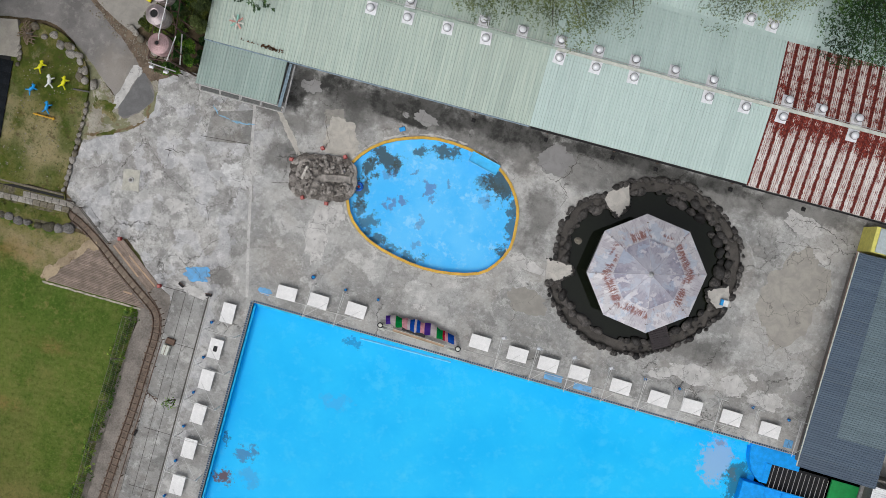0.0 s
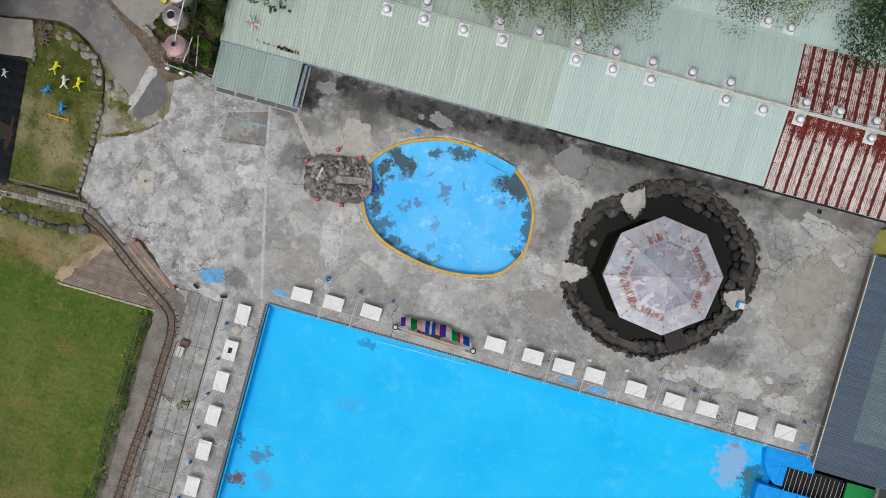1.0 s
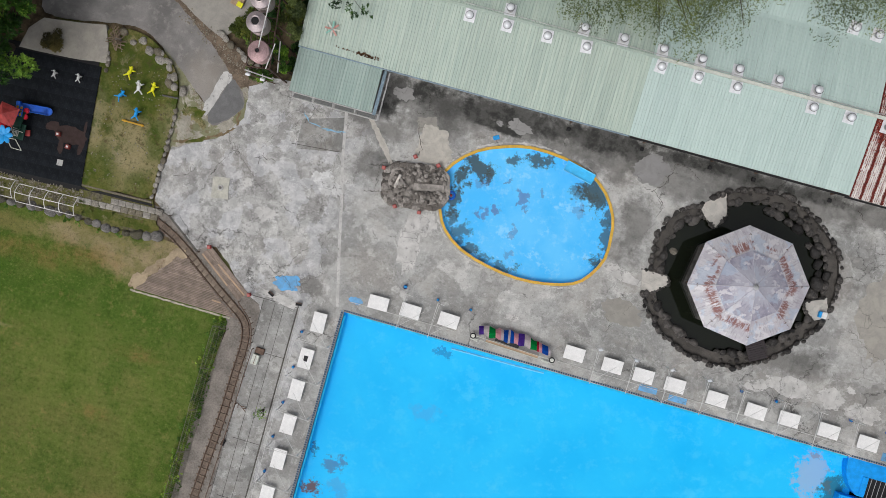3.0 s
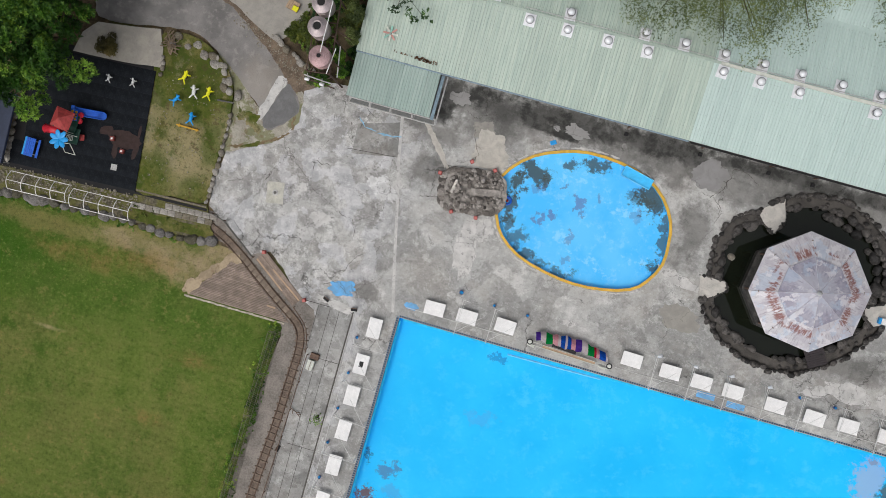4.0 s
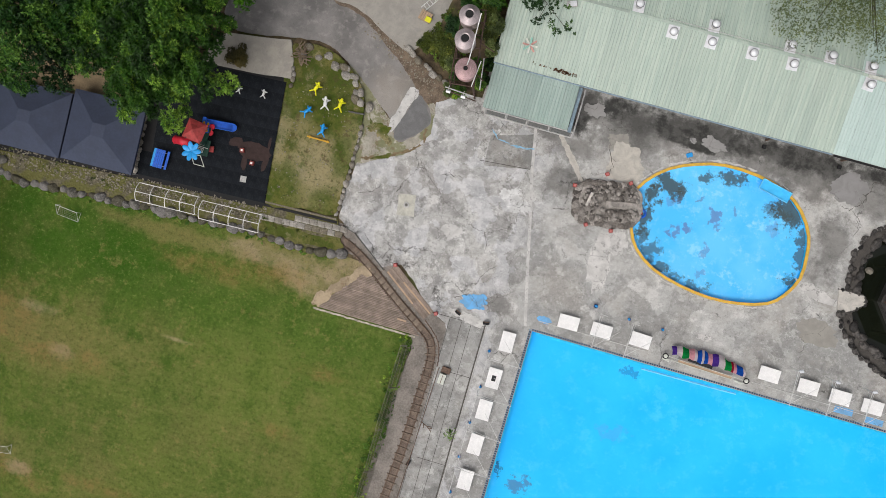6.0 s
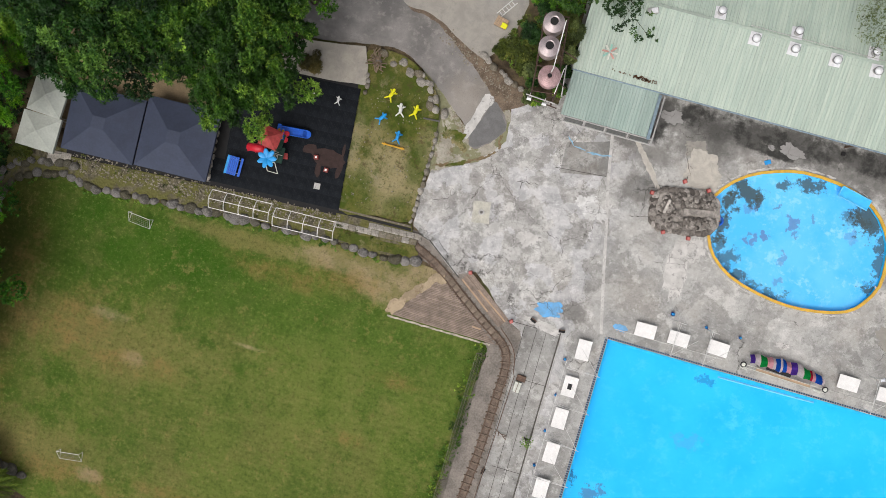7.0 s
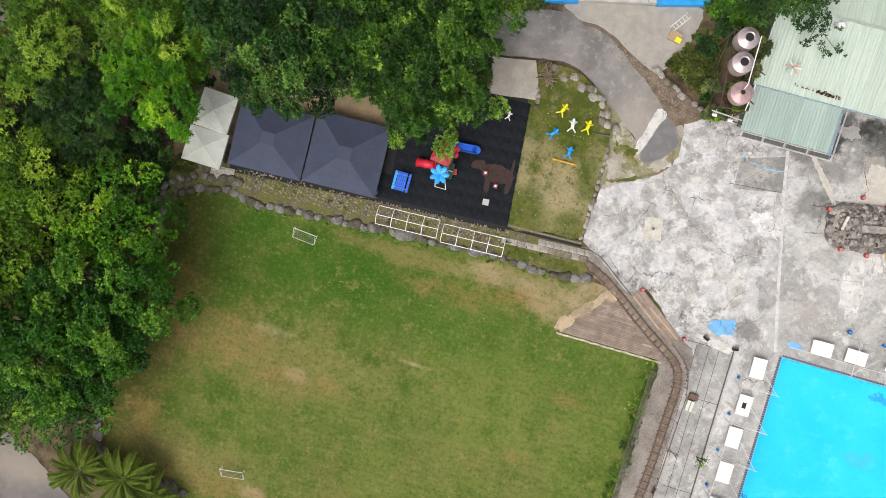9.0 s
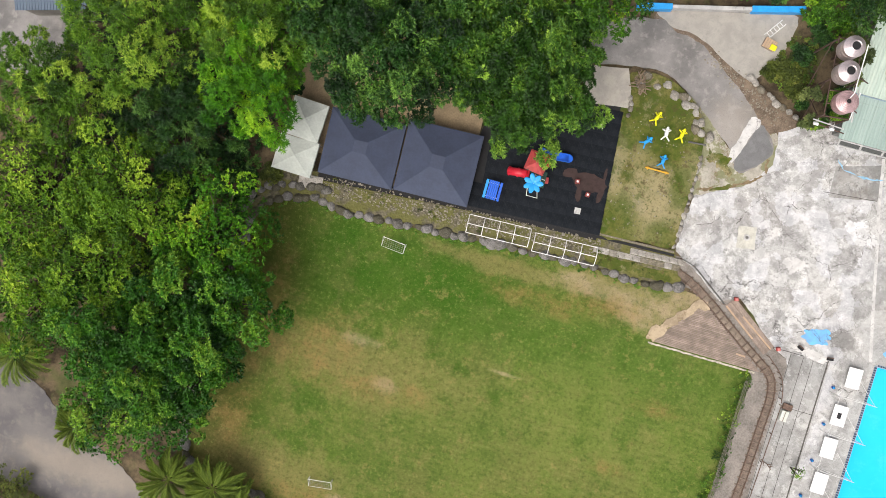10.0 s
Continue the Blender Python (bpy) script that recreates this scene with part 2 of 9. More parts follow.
def make_lawn():
    m, nt, b = surface("mown_grass", 0.95, spec=0.12)
    co = coords(nt)
    broad, mid, fine, blade = grain(nt, co, 0.09, 8, 0.7), grain(nt, co, 0.55, 12, 0.74), grain(nt, co, 3.2, 12, 0.8), grain(nt, co, 14.0, 5, 0.7)
    ragged = grain(nt, co, 0.5, 11, 0.72)
    col = blend(nt, step(nt, broad, 0.40, 0.60), srgb(64, 94, 30), srgb(88, 108, 44))
    col = blend(nt, calc(nt, "MULTIPLY", step(nt, mid, 0.50, 0.60), 0.42), col, srgb(116, 112, 68))
    col = blend(nt, calc(nt, "MULTIPLY", step(nt, mid, 0.46, 0.38), 0.35), col, srgb(50, 78, 24))
    south = spot(nt, co, -28, -19, 14.0, 10.0, ragged, 1.2)
    thin = calc(nt, "MULTIPLY", step(nt, grain(nt, co, 0.16, 9, 0.7), 0.50, 0.60), 0.32)
    col = blend(nt, calc(nt, "MULTIPLY", south, 0.22), col, srgb(146, 140, 86))
    col = blend(nt, thin, col, srgb(126, 116, 74))
    lush = most(nt, spot(nt, co, -36, -3.2, 9.0, 2.4, ragged, 1.4), spot(nt, co, -27, -5.5, 9.0, 2.4, ragged, 1.4), spot(nt, co, -18, -5.0, 6.0, 1.4, ragged, 1.4))
    col = blend(nt, calc(nt, "MULTIPLY", lush, 0.6), col, srgb(50, 92, 20))
    dry = most(nt, spot(nt, co, -21.5, 0.3, 5.0, 0.9, ragged, 1.2), spot(nt, co, -30, -0.4, 7.0, 0.7, ragged, 1.2), spot(nt, co, -41, -11.5, 8.0, 2.2, ragged, 2.0), spot(nt, co, -46, -22, 7.0, 2.0, ragged, 1.6), spot(nt, co, -15.0, 1.0, 1.5, 0.7, ragged, 1.0), spot(nt, co, -15.5, -23.0, 5.0, 2.0, ragged, 1.6), spot(nt, co, -17.5, -0.6, 4.2, 1.7, ragged, 1.4))
    col = blend(nt, calc(nt, "MULTIPLY", dry, 0.58), col, srgb(140, 124, 84))
    bare = most(nt, spot(nt, co, -18.2, -0.7, 3.4, 1.5, ragged, 1.0), spot(nt, co, -23.0, -0.2, 3.4, 0.8, ragged, 1.2), spot(nt, co, -15.8, 1.0, 1.8, 1.0, ragged, 1.0), spot(nt, co, -16.4, -1.9, 1.2, 0.5, ragged, 0.8), spot(nt, co, -38.6, -23.2, 1.0, 0.6, ragged, 0.8), spot(nt, co, -24.5, -0.2, 1.6, 0.4, ragged, 1.4),
                spot(nt, co, -28.2, -8.9, 1.1, 0.14, ragged, 1.6), spot(nt, co, -37.5, -12.6, 0.9, 0.5, ragged, 1.6), spot(nt, co, -40.5, -9.5, 1.4, 0.4, ragged, 1.8))
    col = blend(nt, calc(nt, "MULTIPLY", bare, calc(nt, "ADD", 0.34, calc(nt, "MULTIPLY", step(nt, mid, 0.40, 0.60), 0.56))), col, srgb(168, 148, 124))
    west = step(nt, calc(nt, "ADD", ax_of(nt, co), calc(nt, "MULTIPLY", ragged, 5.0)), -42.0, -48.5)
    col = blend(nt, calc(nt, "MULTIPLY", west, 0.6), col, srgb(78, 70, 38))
    pale = spot(nt, co, -16, -8.5, 13.0, 6.5, ragged, 1.8)
    col = blend(nt, calc(nt, "MULTIPLY", pale, 0.22), col, srgb(146, 152, 84))
    scorch = most(nt, spot(nt, co, -43.6, -11.0, 2.6, 2.6, ragged, 1.6), spot(nt, co, -38.6, -13.1, 2.4, 0.9, ragged, 1.4), spot(nt, co, -34.8, -12.8, 1.5, 0.8, ragged, 1.4), spot(nt, co, -27.0, -2.3, 4.0, 0.8, ragged, 1.4), spot(nt, co, -22.5, -1.4, 2.8, 1.0, ragged, 1.2),
                  spot(nt, co, -41.0, -23.8, 5.0, 1.0, ragged, 1.4), spot(nt, co, -32.0, -22.8, 3.0, 0.5, ragged, 1.4), spot(nt, co, -15.9, -8.2, 1.6, 0.6, ragged, 1.6), spot(nt, co, -18.2, -14.0, 1.2, 0.5, ragged, 1.6), spot(nt, co, -48.3, -9.0, 1.0, 4.0, ragged, 1.4), spot(nt, co, -49.2, -18.5, 1.4, 2.6, ragged, 1.4))
    col = blend(nt, calc(nt, "MULTIPLY", scorch, calc(nt, "ADD", 0.12, calc(nt, "MULTIPLY", step(nt, mid, 0.42, 0.58), 0.42))), col, srgb(146, 116, 76))
    straw = calc(nt, "MULTIPLY", step(nt, grain(nt, co, 0.9, 14, 0.78), 0.53, 0.60), step(nt, grain(nt, co, 0.12, 6, 0.7), 0.44, 0.56))
    col = blend(nt, calc(nt, "MULTIPLY", straw, 0.42), col, srgb(152, 134, 88))
    col = blend(nt, calc(nt, "MULTIPLY", step(nt, fine, 0.50, 0.62), 0.46), col, srgb(44, 62, 22))
    col = blend(nt, calc(nt, "MULTIPLY", step(nt, fine, 0.46, 0.38), 0.46), col, srgb(140, 144, 86))
    col = blend(nt, calc(nt, "MULTIPLY", step(nt, blade, 0.52, 0.7), 0.35), col, srgb(40, 56, 20))
    mown = grain(nt, coords(nt, 0.16, 2.4, 1.0), 1.0, 5, 0.6)
    col = blend(nt, calc(nt, "MULTIPLY", step(nt, mown, 0.44, 0.58), 0.1), col, srgb(58, 84, 26))
    col = blend(nt, 1.0, col, (0.88, 0.89, 0.82, 1.0), "MULTIPLY")
    nt.links.new(col, b.inputs["Base Color"])
    relief(nt, b, calc(nt, "ADD", fine, blade), 0.9, 0.05)
    return m


def make_garden():
    m, nt, b = surface("thin_grass_on_soil", 0.95, spec=0.15)
    co = coords(nt)
    mid, fine, ragged = grain(nt, co, 0.6, 12, 0.74), grain(nt, co, 4, 10, 0.78), grain(nt, co, 0.5, 11, 0.72)
    col = blend(nt, step(nt, mid, 0.42, 0.58), srgb(72, 82, 32), srgb(106, 102, 58))
    dry = most(nt, spot(nt, co, -21.0, 7.6, 2.1, 2.2, ragged, 1.2), spot(nt, co, -15.9, 11.5, 1.2, 0.6, ragged, 0.8), spot(nt, co, -24.2, 10.2, 0.5, 2.2, ragged, 0.8), spot(nt, co, -18.6, 11.0, 0.7, 1.6, ragged, 0.9))
    col = blend(nt, calc(nt, "MULTIPLY", dry, 0.42), col, srgb(168, 154, 124))
    col = blend(nt, calc(nt, "MULTIPLY", step(nt, grain(nt, co, 0.5, 12, 0.74), 0.55, 0.60), 0.55), col, srgb(156, 144, 116))
    sand = most(nt, spot(nt, co, -21.2, 9.6, 1.3, 1.3, ragged, 1.4), spot(nt, co, -20.2, 7.0, 1.5, 1.7, ragged, 1.4), spot(nt, co, -22.8, 11.4, 0.7, 0.8, ragged, 1.2), spot(nt, co, -24.0, 8.1, 0.5, 1.0, ragged, 0.8), spot(nt, co, -16.8, 11.6, 1.0, 0.8, ragged, 0.6))
    col = blend(nt, calc(nt, "MULTIPLY", sand, 0.55), col, srgb(154, 141, 106))
    lush = most(nt, spot(nt, co, -23.0, 5.8, 1.7, 1.6, ragged, 1.0), spot(nt, co, -19.6, 5.6, 0.9, 1.0, ragged, 1.0), spot(nt, co, -19.0, 9.8, 0.6, 1.6, ragged, 1.0), spot(nt, co, -20.9, 12.6, 2.4, 1.4, ragged, 1.6), spot(nt, co, -23.4, 13.2, 1.0, 1.6, ragged, 1.4), spot(nt, co, -16.4, 13.0, 0.9, 1.0, ragged, 1.0))
    col = blend(nt, calc(nt, "MULTIPLY", lush, 0.62), col, blend(nt, step(nt, mid, 0.4, 0.6), srgb(66, 82, 22), srgb(84, 92, 34)))
    moss = calc(nt, "MULTIPLY", step(nt, grain(nt, co, 0.8, 13, 0.76), 0.50, 0.56), calc(nt, "SUBTRACT", 1.0, calc(nt, "MULTIPLY", sand, 0.8)))
    col = blend(nt, calc(nt, "MULTIPLY", moss, 0.6), col, srgb(62, 80, 26))
    col = blend(nt, calc(nt, "MULTIPLY", step(nt, grain(nt, co, 1.3, 12, 0.78), 0.56, 0.60), 0.6), col, srgb(80, 66, 46))
    col = blend(nt, calc(nt, "MULTIPLY", step(nt, fine, 0.5, 0.62), 0.5), col, srgb(56, 62, 30))
    nt.links.new(col, b.inputs["Base Color"])
    relief(nt, b, calc(nt, "ADD", fine, mid), 0.8, 0.05)
    return m


def make_verge(name, sandy, moss_low):
    """Pale sandy earth with thin moss and brown washed-in dirt."""
    m, nt, b = surface(name, 0.95, spec=0.12)
    co = coords(nt)
    mid, fine = grain(nt, co, 0.7, 12, 0.74), grain(nt, co, 4, 10, 0.78)
    col = blend(nt, step(nt, mid, 0.40, 0.60), sandy, tuple(c * 0.68 for c in sandy[:3]) + (1.0,))
    col = blend(nt, calc(nt, "MULTIPLY", step(nt, grain(nt, co, 0.45, 12, 0.74), moss_low, moss_low + 0.05), 0.62), col, srgb(96, 102, 46))
    col = blend(nt, calc(nt, "MULTIPLY", step(nt, grain(nt, co, 1.1, 12, 0.76), 0.55, 0.60), 0.5), col, srgb(112, 92, 68))
    col = blend(nt, calc(nt, "MULTIPLY", step(nt, fine, 0.52, 0.64), 0.4), col, srgb(92, 82, 62))
    nt.links.new(col, b.inputs["Base Color"])
    relief(nt, b, calc(nt, "ADD", fine, mid), 0.7, 0.04)
    return m


def make_soil():
    m, nt, b = surface("woodland_soil", 0.95, spec=0.1)
    co = coords(nt)
    mid, fine = grain(nt, co, 0.5, 8, 0.7), grain(nt, co, 6, 8, 0.75)
    col = blend(nt, step(nt, mid, 0.38, 0.62), srgb(58, 50, 40), srgb(108, 94, 74))
    col = blend(nt, calc(nt, "MULTIPLY", step(nt, grain(nt, co, 0.23, 5), 0.5, 0.62), 0.6), col, srgb(82, 90, 50))
    col = blend(nt, calc(nt, "MULTIPLY", step(nt, fine, 0.5, 0.7), 0.5), col, srgb(48, 42, 34))
    nt.links.new(col, b.inputs["Base Color"])
    relief(nt, b, fine, 0.8, 0.05)
    return m


def make_asphalt(name="worn_asphalt", low=(84, 82, 84), high=(122, 119, 118), worn=(136, 132, 128), dusty=()):
    m, nt, b = surface(name, 0.82)
    co = coords(nt)
    big, mid, fine = grain(nt, co, 0.25, 6, 0.6), grain(nt, co, 1.4, 7, 0.65), grain(nt, co, 16, 5)
    col = blend(nt, step(nt, big, 0.36, 0.64), srgb(*low), srgb(*high))
    col = blend(nt, calc(nt, "MULTIPLY", step(nt, mid, 0.5, 0.66), 0.5), col, srgb(*worn))
    if dusty:
        x, y, rx, ry, tint = dusty
        col = blend(nt, calc(nt, "MULTIPLY", spot(nt, co, x, y, rx, ry, grain(nt, co, 0.5, 8, 0.7), 1.4), 0.45), col, srgb(*tint))
    col = blend(nt, calc(nt, "MULTIPLY", step(nt, fine, 0.5, 0.7), 0.3), col, srgb(52, 50, 50))
    nt.links.new(col, b.inputs["Base Color"])
    relief(nt, b, fine, 0.5, 0.01)
    return m


def make_pool_paint(name, base, light, deep, scale, blots):
    """Painted concrete with ragged stains: their outlines are torn by noise at three scales."""
    m, nt, b = surface(name, 0.5, spec=0.15)
    co = coords(nt)
    n, mid = grain(nt, co, scale, 6, 0.6), grain(nt, co, scale * 5, 10, 0.7)
    torn = nt.nodes.new("ShaderNodeTexNoise")
    torn.inputs["Scale"].default_value, torn.inputs["Detail"].default_value, torn.inputs["Roughness"].default_value = 0.8, 9.0, 0.66
    nt.links.new(co, torn.inputs["Vector"])
    warp = nt.nodes.new("ShaderNodeVectorMath")
    warp.operation = "MULTIPLY_ADD"
    nt.links.new(torn.outputs["Color"], warp.inputs[0])
    warp.inputs[1].default_value = (3.4, 3.4, 0.0)
    shift = nt.nodes.new("ShaderNodeVectorMath")
    shift.operation = "ADD"
    nt.links.new(co, shift.inputs[0])
    shift.inputs[1].default_value = (-1.7, -1.7, 0.0)
    nt.links.new(shift.outputs[0], warp.inputs[2])
    at, frayed = warp.outputs[0], grain(nt, co, 2.6, 12, 0.8)
    col = blend(nt, step(nt, n, 0.35, 0.65), deep, base)
    col = blend(nt, calc(nt, "MULTIPLY", step(nt, mid, 0.5, 0.72), 0.45 if scale > 0.2 else 0.25), col, light)
    worn = calc(nt, "MULTIPLY", step(nt, grain(nt, co, scale * 2.2, 13, 0.74), 0.56, 0.64), 0.5 if scale > 0.2 else 0.2)
    col = blend(nt, worn, col, light)
    for x, y, rx, ry, amount, tint in blots:
        col = blend(nt, calc(nt, "MULTIPLY", spot(nt, at, x, y, rx, ry, frayed, 0.5), amount), col, tint)
    nt.links.new(col, b.inputs["Base Color"])
    relief(nt, b, mid, 0.15, 0.02)
    return m


def make_sheet(name, base, streak, dirt):
    """Painted corrugated steel: streaks run down the slope (local y), each sheet a little different."""
    m, nt, b = surface(name, 0.5, spec=0.5)
    co = coords(nt)
    lines = grain(nt, coords(nt, 3.2, 0.12, 1.0), 1.6, 5, 0.7)
    n = grain(nt, co, 0.5, 6, 0.65)
    pick = chance(nt)
    shift = nt.nodes.new("ShaderNodeVectorMath")
    shift.operation = "ADD"
    both = nt.nodes.new("ShaderNodeCombineXYZ")
    nt.links.new(calc(nt, "MULTIPLY", pick, 91.0), both.inputs[0])
    nt.links.new(calc(nt, "MULTIPLY", pick, 47.0), both.inputs[1])
    nt.links.new(coords(nt, 3.2, 0.16, 1.0), shift.inputs[0])
    nt.links.new(both.outputs[0], shift.inputs[1])
    lines = grain(nt, shift.outputs[0], 1.4, 6, 0.7)
    col = blend(nt, step(nt, lines, 0.35, 0.65), base, streak)
    col = blend(nt, calc(nt, "MULTIPLY", calc(nt, "POWER", pick, 2.0), 0.3), col, dirt)
    col = blend(nt, calc(nt, "MULTIPLY", step(nt, lines, 0.6, 0.75), 0.35), col, dirt)
    screws = calc(nt, "ABSOLUTE", calc(nt, "SUBTRACT", calc(nt, "FRACT", calc(nt, "MULTIPLY", axes(nt, co)[1], 0.86)), 0.5))
    screws = calc(nt, "MULTIPLY", step(nt, screws, 0.035, 0.015), step(nt, grain(nt, coords(nt, 9.0, 1.0, 1.0), 1.0, 2), 0.52, 0.6))
    col = blend(nt, calc(nt, "MULTIPLY", screws, 0.22), col, srgb(96, 102, 98))
    seam = calc(nt, "MULTIPLY", step(nt, axes(nt, co)[0], 0.05, 0.02), calc(nt, "MULTIPLY", step(nt, pick, 0.45, 0.75), step(nt, grain(nt, coords(nt, 0.3, 0.5, 1.0), 1.0, 3), 0.42, 0.5)))
    col = blend(nt, calc(nt, "MULTIPLY", seam, 0.4), col, srgb(104, 110, 104))
    nt.links.new(col, b.inputs["Base Color"])
    return m


def make_rust_sheet(name, limit, fall, rows):
    """White paint flaking off rusted ribs: rust gathers along the laps and ribs and thins out down the slope."""
    m, nt, b = surface(name, 0.6, spec=0.4)
    co = coords(nt)
    pick = chance(nt)
    both = nt.nodes.new("ShaderNodeCombineXYZ")
    nt.links.new(calc(nt, "MULTIPLY", pick, 91.0), both.inputs[0])
    nt.links.new(calc(nt, "MULTIPLY", pick, 47.0), both.inputs[1])

    def moved(sx, sy):
        n = nt.nodes.new("ShaderNodeVectorMath")
        n.operation = "ADD"
        nt.links.new(coords(nt, sx, sy, 1.0), n.inputs[0])
        nt.links.new(both.outputs[0], n.inputs[1])
        return n.outputs[0]

    ax = axes(nt, co)
    flake, broad = grain(nt, moved(11.0, 1.5), 1.6, 8, 0.74), grain(nt, moved(0.8, 0.35), 1.0, 4, 0.6)
    lap = step(nt, calc(nt, "ABSOLUTE", calc(nt, "SUBTRACT", ax[0], 0.42)), 0.29, 0.34)
    rib = step(nt, calc(nt, "ABSOLUTE", calc(nt, "SUBTRACT", calc(nt, "FRACT", calc(nt, "MULTIPLY", ax[0], 1 / 0.14)), 0.5)), 0.34, 0.46)
    row = step(nt, calc(nt, "ABSOLUTE", calc(nt, "SUBTRACT", calc(nt, "FRACT", calc(nt, "MULTIPLY", ax[1], 1.15)), 0.5)), 0.15, 0.35)
    high = step(nt, calc(nt, "ADD", ax[1], calc(nt, "MULTIPLY", broad, 3.0)), -0.9, 0.6)
    worn = calc(nt, "ADD", flake, calc(nt, "MULTIPLY", lap, 0.5))
    worn = calc(nt, "ADD", worn, calc(nt, "MULTIPLY", rib, 0.15))
    worn = calc(nt, "ADD", worn, calc(nt, "MULTIPLY", calc(nt, "SUBTRACT", broad, 0.5), 0.32))
    worn = calc(nt, "ADD", worn, calc(nt, "MULTIPLY", high, fall))
    worn = calc(nt, "ADD", worn, calc(nt, "MULTIPLY", row, rows))
    bare = step(nt, worn, limit, limit + 0.025)
    paint = blend(nt, step(nt, grain(nt, moved(3.0, 0.3), 1.5, 6, 0.7), 0.4, 0.62), srgb(216, 209, 204), srgb(184, 170, 164))
    red = blend(nt, step(nt, grain(nt, co, 5, 6), 0.4, 0.6), srgb(84, 26, 20), srgb(128, 50, 38))
    red = blend(nt, calc(nt, "MULTIPLY", lap, 0.5), red, srgb(76, 24, 19))
    nt.links.new(blend(nt, bare, paint, red), b.inputs["Base Color"])
    nt.links.new(calc(nt, "ADD", 0.5, calc(nt, "MULTIPLY", bare, 0.4)), b.inputs["Roughness"])
    return m


def make_gazebo_sheet(name, base, other, rust):
    m, nt, b = surface(name, 0.5, 0.1)
    co = coords(nt)
    pick = chance(nt)
    move = nt.nodes.new("ShaderNodeVectorMath")
    move.operation = "ADD"
    nt.links.new(co, move.inputs[0])
    both = nt.nodes.new("ShaderNodeCombineXYZ")
    nt.links.new(calc(nt, "MULTIPLY", pick, 37.0), both.inputs[2])
    nt.links.new(both.outputs[0], move.inputs[1])
    at = move.outputs[0]
    n, lines = grain(nt, at, 0.9, 10, 0.7), grain(nt, coords(nt, 0.35, 3.4, 1.0), 1.8, 8, 0.75)
    col = blend(nt, step(nt, n, 0.40, 0.60), base, other)
    col = blend(nt, calc(nt, "MULTIPLY", step(nt, lines, 0.53, 0.60), 0.48), col, srgb(128, 120, 128))
    col = blend(nt, calc(nt, "MULTIPLY", step(nt, grain(nt, at, 0.8, 4), 0.54, 0.58), 0.42), col, srgb(170, 188, 208))
    col = blend(nt, calc(nt, "MULTIPLY", step(nt, grain(nt, at, 1.3, 5), 0.56, 0.59), 0.55), col, srgb(216, 212, 213))
    if not rust:
        inner = step(nt, calc(nt, "ADD", axes(nt, co)[0], calc(nt, "MULTIPLY", calc(nt, "SUBTRACT", lines, 0.5), 2.4)), 1.75, 1.35)
        col = blend(nt, calc(nt, "MULTIPLY", inner, 0.6), col, srgb(178, 177, 186))
    if rust:
        ax = axes(nt, co)
        near = step(nt, calc(nt, "ABSOLUTE", calc(nt, "SUBTRACT", ax[0], 2.95)), 0.62, 0.15)
        stretched = nt.nodes.new("ShaderNodeVectorMath")
        stretched.operation = "MULTIPLY"
        nt.links.new(at, stretched.inputs[0])
        stretched.inputs[1].default_value = (0.7, 4.2, 1.0)
        flake = calc(nt, "ADD", grain(nt, stretched.outputs[0], 2.0, 10, 0.8), calc(nt, "MULTIPLY", near, 0.14))
        some = step(nt, calc(nt, "ADD", grain(nt, at, 0.7, 2), calc(nt, "MULTIPLY", pick, 0.2)), 0.47, 0.53)
        bare = calc(nt, "MULTIPLY", step(nt, flake, 0.60, 0.63), calc(nt, "MULTIPLY", near, some))
        col = blend(nt, calc(nt, "MULTIPLY", bare, 0.85), col, srgb(120, 62, 48))
    nt.links.new(col, b.inputs["Base Color"])
    relief(nt, b, n, 0.2, 0.02)
    return m


def make_leaf(name, dark, light, tip, glow=0.25):
    """Leaf colour differs from leaf to leaf and from clump to clump."""
    m, nt, b = surface(name, 0.5, spec=0.3)
    co = coords(nt)
    tone = nt.nodes.new("ShaderNodeAttribute")
    tone.attribute_name = "clump_tone"
    r = calc(nt, "ADD", calc(nt, "MULTIPLY", island(nt), 0.28), calc(nt, "MULTIPLY", tone.outputs["Fac"], 0.48))
    r = calc(nt, "ADD", r, calc(nt, "MULTIPLY", step(nt, grain(nt, co, 0.35, 3), 0.35, 0.65), 0.24))
    col = blend(nt, step(nt, r, 0.05, 0.72), dark, light)
    col = blend(nt, step(nt, r, 0.52, 0.95), col, tip)
    nt.links.new(col, b.inputs["Base Color"])
    thin = nt.nodes.new("ShaderNodeBsdfTranslucent")
    nt.links.new(col, thin.inputs["Color"])
    mixer = nt.nodes.new("ShaderNodeMixShader")
    mixer.inputs[0].default_value = glow
    nt.links.new(b.outputs[0], mixer.inputs[1])
    nt.links.new(thin.outputs[0], mixer.inputs[2])
    nt.links.new(mixer.outputs[0], nt.nodes["Material Output"].inputs["Surface"])
    return m


